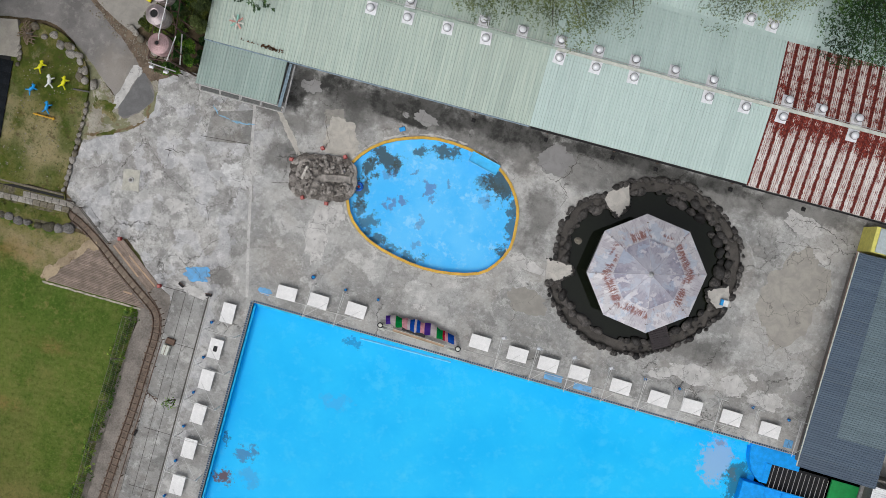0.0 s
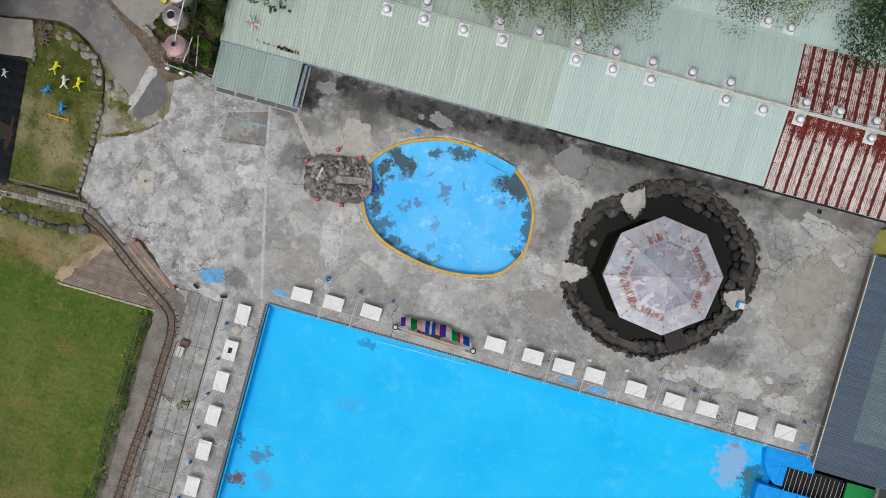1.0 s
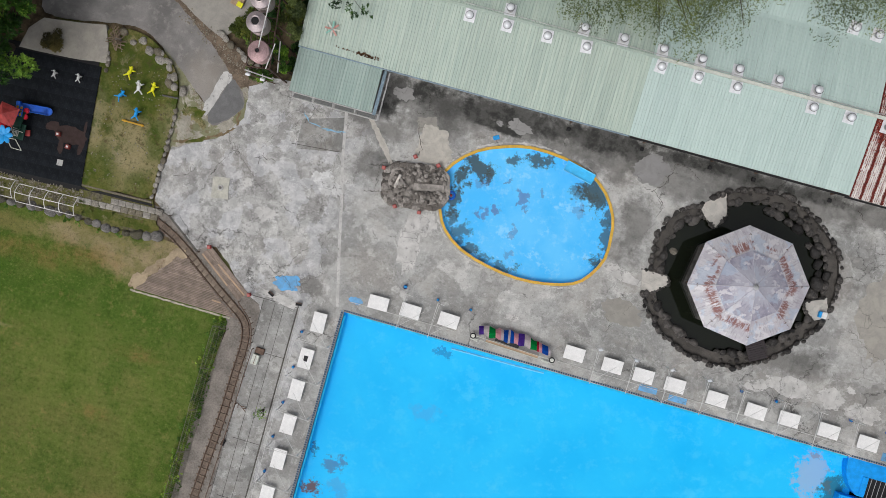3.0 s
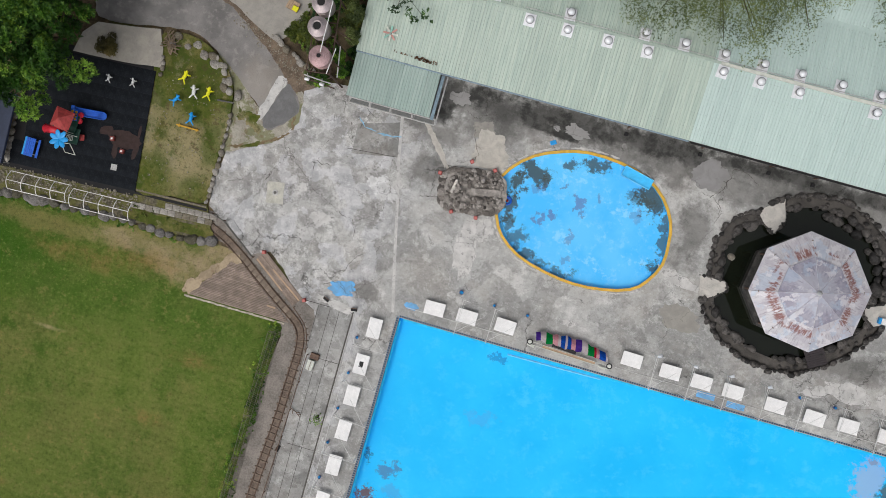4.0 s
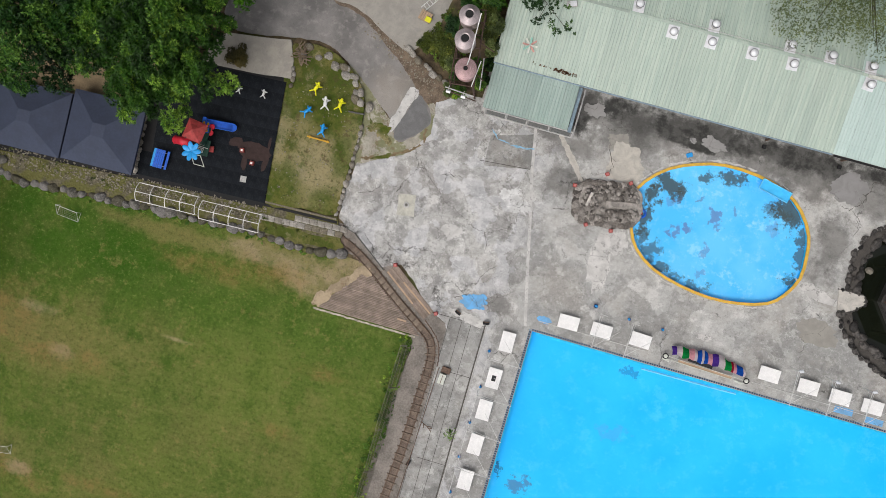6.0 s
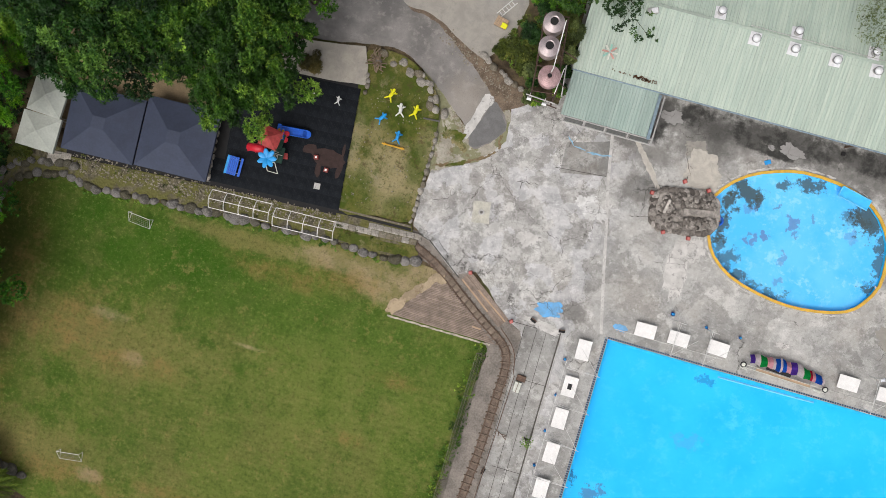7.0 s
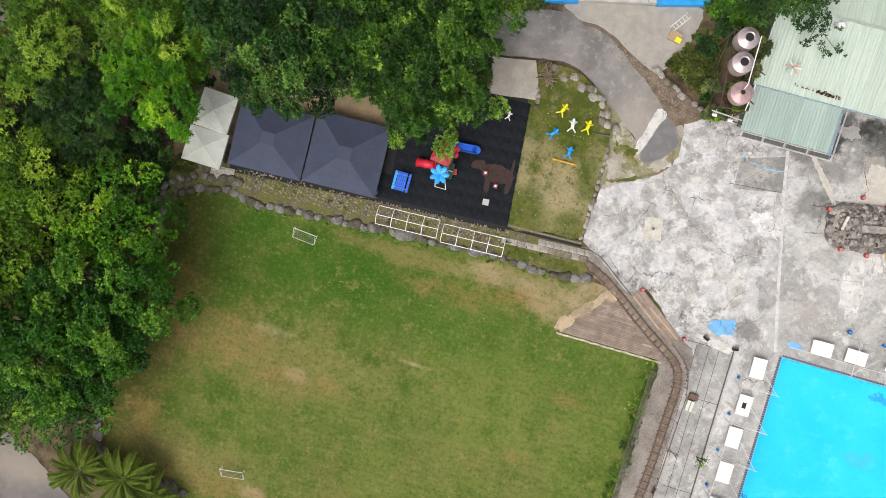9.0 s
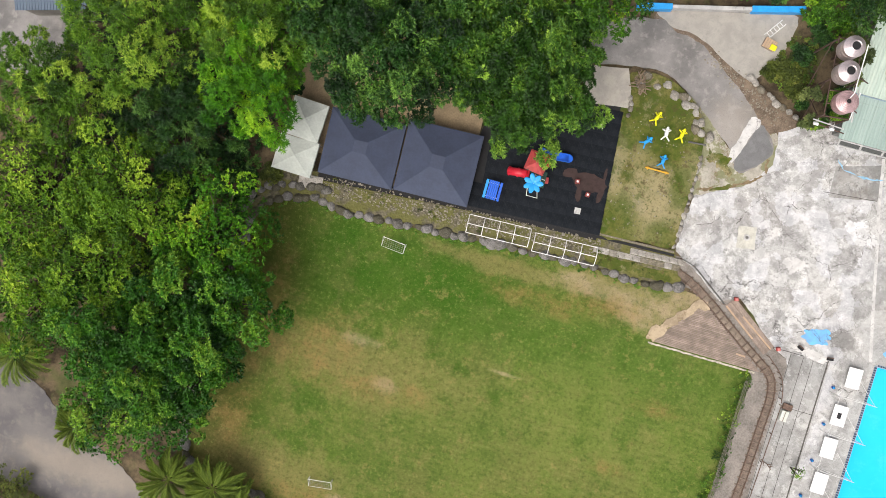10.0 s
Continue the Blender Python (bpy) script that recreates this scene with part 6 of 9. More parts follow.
def shade_frame(length):
    """A bay of thin pipe: a cross beam from the pool edge to an outer post, a diagonal and braces. Local x runs along the pool, y away from it."""
    f = thing("shade_frame", "bare thin grey pipe shade frame without its cloth", "shade frame", "shade frames along the pool")
    part("inner_post", rods([((0, 0.35, 0), (0, 0.35, 2.1))], 0.03), PALE_PIPE, f)
    part("outer_post", rods([((0.05, 2.95, 0), (0.05, 2.95, 2.0))], 0.03), PALE_PIPE, f)
    part("cross_beam", rods([((0, 0.15, 2.1), (0.05, 3.05, 2.02))], 0.022), PALE_PIPE, f)
    part("second_beam", rods([((0.0, 0.2, 2.08), (0.22, 2.9, 1.95))], 0.014), PALE_PIPE, f)
    part("diagonal", rods([((0, 0.3, 2.1), (length * 0.62, 2.0, 2.0))], 0.017), PALE_PIPE, f)
    part("brace", rods([((0.05, 2.95, 1.4), (0.6, 2.95, 1.98)), ((0.05, 2.95, 1.2), (0.05, 2.3, 2.03))], 0.024), PALE_PIPE, f)
    return f


fr = shade_frame(2.9)
fr.matrix_basis = pose(4.5, 0.0, 0)
for x in (7.1, 20.4, 23.3, 26.2, 29.2, 32.1, 35.3, 38.3, 41.25, 44.65):
    copy_thing(fr, pose(x, 0, 0, 0, 0, random.uniform(-2, 2)))
for y in (-2.9, -6.0, -9.0, -12.0, -15.0, -18.0):
    copy_thing(fr, pose(-0.1, y, 0, 0, 0, 90 + random.uniform(-2, 2)))
line = thing("pipe_rail", "thin grey top pipe joining the shade frames", "rail")
part("pipe", rods([((-3.1, -3.0, 2.0), (-3.1, -21, 2.0))], 0.02), PALE_PIPE, line)
line = thing("pipe_rail", "thin grey kerb pipe lying along the deck", "rail")
part("pipe", rods([((0.2, 0.95, 0.03), (9.0, 0.98, 0.03))], 0.03), PALE_PIPE, line)
part("pipe", rods([((17.8, 0.95, 0.03), (44.5, 0.8, 0.03))], 0.025), PALE_PIPE, line)

bin_ = thing("waste_bin", "small round blue plastic bin on the deck", "bin", "blue bins along the pool")
bm = bmesh.new()
bmesh.ops.create_cone(bm, cap_ends=False, segments=14, radius1=0.17, radius2=0.24, depth=0.46, matrix=Matrix.Translation((0, 0, 0.24)))
bmesh.ops.create_circle(bm, cap_ends=True, segments=14, radius=0.17, matrix=Matrix.Translation((0, 0, 0.02)))
tub = part("tub", bm, BLUE_PLASTIC, bin_)
bm = bmesh.new()
bmesh.ops.create_uvsphere(bm, u_segments=12, v_segments=6, radius=0.2, matrix=Matrix.Translation((0.03, 0.02, 0.42)) @ Matrix.Diagonal((1, 0.8, 0.5, 1)))
part("lid", bm, SKY_PLASTIC, tub)
part("handle", rods([((-0.2, 0, 0.5), (-0.42, -0.22, 0.12))], 0.018), GALV, tub)
bin_.matrix_basis = pose(4.2, 3.4, 0) @ Matrix.Diagonal((0.72, 0.72, 0.8, 1))
for x, y in ((7.05, 3.1), (9.85, 3.05), (32.55, 2.7), (35.4, 2.7), (41.45, 2.85), (44.45, 2.65), (-3.05, -2.5), (-2.95, -5.5), (-3.0, -8.55), (-3.05, -11.5), (-3.1, -17.6), (-2.95, -14.5)):
    copy_thing(bin_, pose(x, y, 0, 0, 0, random.uniform(0, 360)) @ Matrix.Diagonal((0.72, 0.72, 0.8, 1)))
light = thing("post_lamp", "white cylinder spot lamp on a shade frame post", "lamp", "white lamps on the shade frames")
bm = bmesh.new()
rod(bm, (0, 0, 2.05), (0.22, 0.12, 2.2), 0.11, 0.13, 12)
part("housing", bm, WHITE_METAL, light)
part("bracket", rods([((0, 0, 2.0), (0, 0, 2.12))], 0.03), GALV, light)
light.matrix_basis = pose(20.45, 2.95, 0)
for x in (23.35, 26.25, 29.25):
    copy_thing(light, pose(x, 2.95, 0, 0, 0, random.uniform(-40, 40)))

# folded rainbow awning on its wheeled frame
roll = thing("wheeled_awning", "folded striped rainbow awning over a wheeled steel frame", "awning")
part("rail", rods([((10.6, 1.15, 0.5), (17.2, 0.95, 0.5)), ((10.6, 0.9, 0.45), (17.2, 0.7, 0.45))], 0.03), CREAM, roll)
part("deck_board", slab((13.9, 0.95, 0.4), (4.4, 0.28, 0.05), -2), PLANK_PALE, roll)
for x, y in ((10.6, 1.1), (17.25, 0.95)):
    bm = bmesh.new()
    for i in range(16):
        a, b = 2 * math.pi * i / 16, 2 * math.pi * (i + 1) / 16
        rod(bm, (0.21 * math.cos(a), 0.21 * math.sin(a), 0), (0.21 * math.cos(b), 0.21 * math.sin(b), 0), 0.045, sides=6)
    wheel = part("wheel", bm, BLACK, roll, at=pose(x, y, 0.5, 12, 0, 0))
    bm = bmesh.new()
    bmesh.ops.create_cone(bm, cap_ends=True, segments=14, radius1=0.15, radius2=0.15, depth=0.06)
    part("hub", bm, CREAM, wheel, at=pose(0, 0, 0.02))
    part("foot", slab((x + (0.15 if x < 12 else -0.5), y - 0.3, 0.25), (0.6, 0.16, 0.1), -12, soft=0.02), CREAM, roll)
bands = [(0, 0.4), (1, 0.5), (2, 0.6), (3, 0.5), (1, 0.25), (4, 0.4), (1, 0.2), (4, 0.35), (3, 0.4), (0, 0.55), (1, 0.6), (2, 0.6), (5, 0.2), (3, 0.3), (4, 0.6), (1, 0.2)]
u = 0.0
total = sum(w for _, w in bands)
for n, (c, w) in enumerate(bands):
    if not w:
        continue
    bm = bmesh.new()
    rows = []
    for k in range(4):
        s = (u + w * k / 3) / total
        x, y = 10.95 + 6.0 * s, 1.66 - 0.1 * s + 0.24 * math.sin(math.pi * s) + 0.16 * noise.noise(Vector((s * 7, 5, 0)))
        half = 0.34 + 0.15 * math.sin(math.pi * min(1.0, s * 1.05)) + 0.2 * noise.noise(Vector((s * 11, 2, 0)))
        rows.append([bm.verts.new((x - 0.1 * v, y + half * v, 0.5 + 0.28 * (1 - v * v) + 0.05 * noise.noise(Vector((s * 20, v * 3, 5))))) for v in (-1, -0.6, -0.2, 0.2, 0.6, 1)])
    for r0, r1 in zip(rows, rows[1:]):
        for i in range(5):
            bm.faces.new((r0[i], r1[i], r1[i + 1], r0[i + 1]))
    got = bmesh.ops.solidify(bm, geom=bm.faces[:], thickness=0.03)
    part("cloth_band", bm, PIGMENT[c], roll)
    u += w
part("black_tray", slab((13.4, 1.35, 0.48), (2.0, 0.4, 0.06), -3), BLACK, roll)
part("under_frame", rods([((x, 0.9, 0.02), (x, 1.6, 0.5)) for x in (11.6, 13.2, 14.8, 16.2)], 0.03), GALV, roll)

# ---- miniature railway, decking and fence on the western side ----
rail_line = curve_points([(-17.9, 3.2), (-17.0, 2.85), (-15.75, 2.3), (-14.0, 1.25), (-12.35, 0.05), (-10.7, -1.1), (-9.1, -2.15), (-8.2, -2.8), (-7.75, -3.4), (-7.5, -4.3), (-7.43, -5.4), (-7.49, -6.6), (-7.55, -8.4), (-7.6, -10.2), (-7.7, -12.2), (-8.0, -16.3), (-8.3, -22.0), (-8.8, -34.0)], 8, False)
structure("track_bed", plate([Vector(p) for p in ((-19.0, 2.2), (-15.6, 1.9), (-12.9, 0.2), (-9.6, -2.9), (-9.2, -4.2), (-9.75, -8.0), (-10.0, -14.0), (-10.5, -34.0), (-6.2, -34.0), (-6.2, -3.0), (-7.1, -1.4), (-9.2, -0.4), (-12.8, 2.4), (-15.0, 4.2), (-19.0, 4.2))], -0.025, 0.1), BALLAST, "brown gritty strip under the little railway", "ground")
track = thing("miniature_railway", "rusty narrow miniature railway track with short sleepers", "railway", kind="structure")


def offset_rods(d, z, w, h):
    bm = bmesh.new()
    for a, b in zip(rail_line, rail_line[1:]):
        t = (b - a).normalized()
        n = Vector((-t.y, t.x)) * d
        m = (a + b) / 2 + n
        box(bm, (m.x, m.y, z), ((b - a).length + 0.02, w, h), math.degrees(math.atan2(t.y, t.x)))
    return bm


for d in (-0.28, 0.28):
    part("rail", offset_rods(d, 0.06, 0.06, 0.1), RUSTY, track)
inner, outer_ = [], []
for k, p in enumerate(rail_line):
    q0, q1 = rail_line[max(k - 1, 0)], rail_line[min(k + 1, len(rail_line) - 1)]
    t_ = (q1 - q0).normalized()
    wide = 0.36 + 0.16 * noise.noise(Vector((k * 0.7, 3.0, 0)))
    inner.append(p + Vector((-t_.y, t_.x)) * wide)
    outer_.append(p - Vector((-t_.y, t_.x)) * wide)
part("track_soil", plate(inner + outer_[::-1], -0.012, 0.0), plain("rusty_soil", srgb(112, 98, 87), 0.95, vary=0.4, scale=2.0), track)
sleeper = mesh_of(slab((0, 0, 0), (0.12, 0.95, 0.08), soft=0.012), "sleeper", SLEEPER)
filler = mesh_of(slab((0, 0, 0), (0.42, 0.46, 0.07), soft=0.015), "infill_block", INFILL)
for p, h in along(rail_line, 0.62, 0.05):
    part("sleeper", sleeper, None, track, at=pose(p.x, p.y, 0.0, 0, 0, h + random.uniform(-4, 4)))
for p, h in along(rail_line[22:54], 0.56, 0.02):
    part("infill_block", filler, None, track, at=pose(p.x, p.y, 0.03, 0, 0, h))

decking = thing("crossing_deck", "brown boarded crossing either side of the little railway", "decking", kind="structure")
A, B, C = Vector((-9.1, -2.98)), Vector((-17.75, -2.95)), Vector((-14.55, 0.95))
for i in range(30):
    f0 = (i + 0.5) / 30
    a, b = A.lerp(C, f0) + Vector((0.3, 0.0)), B.lerp(C, f0)
    m = (a + b) / 2
    part("board", slab((m.x, m.y, 0.03), ((a - b).length, 0.115, 0.05), math.degrees(math.atan2(a.y - b.y, a.x - b.x)), soft=0.006), PLANK, decking)
side = (Vector((-8.92, -1.54)) - Vector((-12.9, 1.36))).normalized()
nrm = Vector((-side.y, side.x))
for i in range(13):
    p0, p1 = Vector((-12.9, 1.36)), Vector((-8.92, -1.54))
    a, b = p0 + nrm * (0.04 + i * 0.082), p1 + nrm * (0.04 + i * 0.082)
    m = (a + b) / 2
    part("board", slab((m.x, m.y, 0.032), ((a - b).length, 0.076, 0.05), math.degrees(math.atan2(side.y, side.x))), PLANK, decking)
for (x0, y0), (x1, y1) in (((-12.8, 1.42), (-10.1, -0.55)), ((-11.3, 0.95), (-8.5, -0.95)), ((-11.0, -2.06), (-10.25, -2.1))):
    part("pale_board", slab(((x0 + x1) / 2, (y0 + y1) / 2, 0.055), (math.dist((x0, y0), (x1, y1)), 0.13, 0.03), math.degrees(math.atan2(y1 - y0, x1 - x0))), PLANK_PALE, decking, "newer pale board")
part("kerb", plate(worn_line([Vector((-17.9 + 0.3 * k, -3.2)) for k in range(30)] + [Vector((-9.2 - 0.3 * k, -3.06)) for k in range(30)], 0.055, 3.1), 0.06, 0.12), LIME, decking, "whitewashed edge kerb")
gates = thing("hand_rail", "low rusty pipe rail beside the track crossing", "rail")
part("rail_pipe", rods([((-17.3, 4.05, 0.7), (-16.2, 3.75, 0.7)), ((-16.2, 3.75, 0.7), (-14.6, 2.6, 0.7)), ((-14.6, 2.6, 0.7), (-13.1, 1.5, 0.7)), ((-16.2, 3.75, 0.35), (-13.1, 1.5, 0.35))], 0.035), SILT, gates)
for x, y, h in ((-17.3, 4.05, 0.72), (-16.2, 3.75, 0.72), (-14.6, 2.6, 0.72), (-13.1, 1.5, 0.72)):
    part("post", rods([((x, y, -0.05), (x, y, h))], 0.045), RUSTY, gates)
bend_rail = thing("hand_rail", "bent rusty pipe rail round the track corner", "rail")
pts = curve_points([(-8.7, -1.5), (-7.65, -2.4), (-7.15, -3.1), (-6.9, -3.9), (-6.75, -4.8)], 5, False)
part("rail_pipe", rods([((a.x, a.y, 0.75), (b.x, b.y, 0.75)) for a, b in zip(pts, pts[1:])], 0.04), RUSTY, bend_rail)
for p in pts[::3]:
    part("post", rods([((p.x, p.y, -0.05), (p.x, p.y, 0.76))], 0.035), RUSTY, bend_rail)

# guard rail on the deck side of the track
guard = thing("guard_rail", "long low rusty guard rail beside the track", "rail")
part("rail_pipe", rods([((-6.6, -5.0, 0.5), (-7.15, -20.0, 0.5)), ((-7.15, -20.0, 0.5), (-7.4, -34.0, 0.5))], 0.035), RUSTY, guard)
for i in range(10):
    y = -5.0 - i * 2.4
    part("post", rods([((-6.6 - 0.036 * (i * 2.4), y, -0.05), (-6.6 - 0.036 * (i * 2.4), y, 0.52))], 0.04), RUSTY, guard)

fence = thing("wire_fence", "sagging wire fence overgrown with weeds by the lawn", "fence", kind="structure")
for i in range(9):
    y, x = -3.9 - i * 3.6, -9.3 - 0.045 * i
    part("post", rods([((x, y, -0.1), (x - 0.75, y, 1.25))], 0.028), WIRE, fence)
    part("stay", rods([((x + 0.15, y - 0.2, -0.02), (x - 0.7, y, 1.2))], 0.014), WIRE, fence)
for up in (1.0, 0.72, 0.4, 0.08):
    part("wire", rods([((-9.3 - 0.045 * i - 0.75 * up, -3.9 - i * 3.6, 1.25 * up), (-9.345 - 0.045 * i - 0.75 * up + random.uniform(-0.06, 0.06), -7.5 - i * 3.6, 1.25 * up)) for i in range(8)], 0.014, 4), WIRE, fence)
bm = bmesh.new()
for i in range(150):
    y = -3.9 - i * 0.192
    x = -9.3 - 0.0125 * (i * 0.192)
    rod(bm, (x, y, 0.05), (x - 0.75, y + 0.6, 1.25), 0.007, sides=3, ends=False)
    rod(bm, (x, y + 0.6, 0.05), (x - 0.75, y, 1.25), 0.007, sides=3, ends=False)
tagged(part("mesh_wires", bm, WIRE, fence), kind="stuff")

# odds and ends on the western strip
cart = thing("white_hatch", "white painted hatch box lying beside the track", "box", at=pose(-6.15, -5.75, 0, 0, 0, -4))
part("box_body", slab((0, 0, 0.25), (0.55, 0.85, 0.5), soft=0.02), CREAM, cart)
part("strap", slab((0, 0, 0.51), (0.05, 0.86, 0.03)), INFILL, cart)
part("brown_pad", slab((0.1, 0.75, 0.15), (0.75, 0.5, 0.3), 0, soft=0.04), RUSTY, cart)


def debris(x, y, rz):
    d = thing("scrap_seat", "small dark worn bench seat on the concrete strip", "seat", "scrap seats", at=pose(x, y, 0, 0, 0, rz) @ Matrix.Diagonal((0.62, 0.62, 0.62, 1)))
    part("seat", slab((0, 0, 0.32), (0.85, 0.4, 0.1), soft=0.04), DARK, d)
    part("back", slab((0, 0.18, 0.48), (0.8, 0.08, 0.3), 0, -15, soft=0.03), RUSTY, d)
    for sx in (-0.32, 0.32):
        part("leg", slab((sx, 0, 0.14), (0.06, 0.3, 0.28)), RUSTY, d)


for x, y, rz in ((-6.35, -0.2, -25), (-3.9, -0.4, 10), (-6.9, -13.2, 75)):
    debris(x, y, rz)
branch = thing("dead_branch", "reddish-brown dead branch lying across the track edge", "branch", at=pose(-6.3, -9.9, 0.1, 0, 0, -28))
part("limb", rods([((-0.6, 0, 0.05), (0.0, 0.05, 0.12)), ((0.0, 0.05, 0.12), (0.55, -0.05, 0.08)), ((0.0, 0.05, 0.12), (0.3, 0.25, 0.15)), ((-0.3, 0.02, 0.08), (-0.1, -0.25, 0.1)), ((0.2, 0.0, 0.1), (0.45, 0.2, 0.12))], 0.035, 5), RUSTY, branch)

# ---- road, apron and planting ----
road = structure("road", plate(worn_line(curve_points([(-31.0, 20.4), (-27.7, 21.2), (-24.2, 22.0), (-22.6, 21.35), (-21.0, 21.1), (-19.4, 20.3), (-17.9, 19.2), (-16.0, 17.8), (-14.3, 16.2), (-13.3, 15.3), (-12.7, 14.0), (-13.9, 12.5), (-15.0, 11.9), (-16.0, 13.4), (-18.4, 15.5), (-20.7, 17.1), (-22.9, 18.1), (-25.4, 17.8), (-31.0, 17.2)], 5), 0.14, 0.9), 0.006, 0.2), ASPHALT, "worn grey asphalt lane bending to the deck", "road")
part("bare_strip", plate(worn_line(curve_points([(-15.12, 16.35), (-14.25, 16.15), (-14.8, 14.7), (-15.45, 12.7), (-15.85, 12.6), (-15.98, 13.3), (-15.6, 14.4)], 3), 0.1, 1.6), 0.014, 0.0), PATCH_PALE, road, "pale bare strip in the asphalt")
part("new_asphalt", plate(worn_line(curve_points([(-15.1, 12.0), (-14.0, 12.5), (-12.75, 14.0), (-13.5, 15.3), (-14.2, 16.0), (-14.85, 14.4), (-15.4, 12.8)], 4), 0.05), 0.01, 0.0), plain("fresh_grey_asphalt", srgb(110, 109, 109), 0.85, vary=0.15, scale=1.5), road)
structure("dirt_verge", plate(worn_line(curve_points([(-24.4, 22.5), (-22.8, 21.75), (-21.0, 21.6), (-19.3, 20.8), (-17.8, 19.9), (-15.8, 19.3), (-13.6, 18.2), (-11.3, 17.1), (-11.4, 16.6), (-13.1, 15.6), (-14.5, 15.4), (-17.0, 18.0), (-19.6, 19.8), (-22.0, 20.6), (-24.4, 21.4)], 4), 0.1), 0.002, 0.1), plain("brown_grit", srgb(108, 94, 80), 0.95, vary=0.5, scale=1.2, bump=0.03), "brown gritty verge along the lane", "ground")
structure("apron", plate(worn_line(curve_points([(-24.2, 22.7), (-23.6, 21.95), (-22.8, 21.6), (-21.1, 21.5), (-19.4, 20.75), (-17.9, 19.85), (-16.2, 19.15), (-15.2, 19.9), (-14.4, 21.3), (-13.8, 24.9), (-17.8, 24.2)], 4), 0.08), 0.008, 0.15), APRON, "pale concrete apron beside the lane", "pavement")
structure("lower_road", plate(worn_line(curve_points([(-90, -10), (-69, -19.5), (-63.5, -22.5), (-58, -25.3), (-53, -28.5), (-48, -36), (-56, -38), (-62, -31), (-68, -29.0), (-90, -22)], 8), 0.35, 0.6), -0.01, 0.2), LANE, "pale grey lane below the trees", "road")
back_wall = thing("blue_wall", "low concrete wall with bright blue painted panels", "wall", kind="structure")
for x0, y0, x1, y1, blue in ((-26.3, 22.4, -23.6, 23.0, 1), (-23.6, 23.0, -17.6, 24.4, 0), (-17.6, 24.4, -13.6, 25.4, 1)):
    part("wall_panel", slab(((x0 + x1) / 2, (y0 + y1) / 2, 0.4), (math.dist((x0, y0), (x1, y1)), 0.5 if blue else 0.3, 0.8), math.degrees(math.atan2(y1 - y0, x1 - x0)), soft=0.03), SKY_PLASTIC if blue else PATCH, back_wall)
crate = thing("wooden_crate", "brown wooden pallet with a yellow lid on top", "crate", at=pose(-15.35, 22.1, 0, 0, 0, -14))
for i in range(5):
    part("slat", slab((-0.5 + i * 0.2, 0.1, 0.3), (0.17, 0.8, 0.05)), PLANK_PALE, crate)
part("base", slab((-0.1, 0.1, 0.13), (1.0, 0.75, 0.26)), PLANK, crate)
part("yellow_lid", slab((0.25, -0.05, 0.4), (0.5, 0.42, 0.14), soft=0.03), YELLOW_PLASTIC, crate)
ladder = thing("ladder", "short grey metal ladder lying on the apron", "ladder", at=pose(-15.3, 23.5, 0.04, 0, 0, 55))
part("stile", rods([((-0.9, -0.22, 0), (0.9, -0.22, 0))], 0.045), PALE_PIPE, ladder)
part("stile", rods([((-0.9, 0.22, 0), (0.9, 0.22, 0))], 0.045), PALE_PIPE, ladder)
for i in range(5):
    part("rung", rods([((-0.64 + i * 0.32, -0.2, 0), (-0.64 + i * 0.32, 0.2, 0))], 0.032), PALE_PIPE, ladder)

TOP = 0.4
structure("garden_plot", plate(curve_points([(-25.2, 17.3), (-22.3, 17.6), (-19.8, 16.3), (-18.5, 14.6), (-18.1, 12.4), (-18.1, 9.6), (-18.2, 6.6), (-18.3, 4.7), (-21.0, 4.5), (-24.2, 4.2), (-24.9, 9.0), (-25.3, 14.6)], 3), TOP - 0.12, 0.5), GARDEN, "raised plot of thin grass and bare soil", "garden")
structure("sandy_verge", plate(worn_line(curve_points([(-20.4, 17.0), (-17.6, 14.9), (-15.9, 13.3), (-14.9, 14.2), (-13.4, 15.8), (-12.3, 15.0), (-12.0, 13.4), (-12.6, 11.6), (-13.6, 10.9), (-15.4, 10.0), (-17.4, 9.0), (-18.4, 9.0), (-18.6, 12.0), (-19.0, 14.6)], 4), 0.16, 0.9), -0.006, 0.1), VERGE, "pale sandy earth with moss between garden and lane", "ground")
WASHED_DIRT = plain("washed_brown_dirt", srgb(116, 100, 76), 0.95, vary=0.4, scale=2.5)
dirt = thing("dirt_streak", "thin brown dirt and moss washed along the deck edge", "dirt", kind="structure")
for i, (x, y, rx, ry, turn, mossy_bit) in enumerate(((-16.9, 9.95, 0.9, 0.13, 20, 0), (-15.6, 10.45, 0.8, 0.16, 24, 1), (-14.4, 11.1, 0.8, 0.14, 32, 0), (-13.4, 11.75, 0.6, 0.1, 42, 0), (-16.4, 12.3, 0.65, 0.5, -40, 1), (-17.3, 12.6, 0.3, 0.6, 20, 1), (-15.7, 11.7, 0.5, 0.2, -50, 1), (-12.9, 13.0, 0.1, 0.6, 10, 0))):
    part("streak", plate(worn_line(ragged(x, y, rx, ry, 90 + i, 32, 0.6, turn), 0.16, 1.8, i), 0.0232 + 0.0004 * i, 0.0), GARDEN if mossy_bit else WASHED_DIRT, dirt)
structure("sand_drift", plate(worn_line(curve_points([(-18.2, -2.75), (-17.3, -2.6), (-16.5, -1.5), (-15.6, -0.4), (-14.7, 0.45), (-14.1, 1.1), (-14.6, 1.4), (-15.5, 0.7), (-16.3, -0.1), (-17.1, -1.0), (-17.9, -1.9)], 5), 0.3, 1.3, 3.0), 0.058, 0.1), SAND, "pale dry sand washed over the deck boards", "ground")
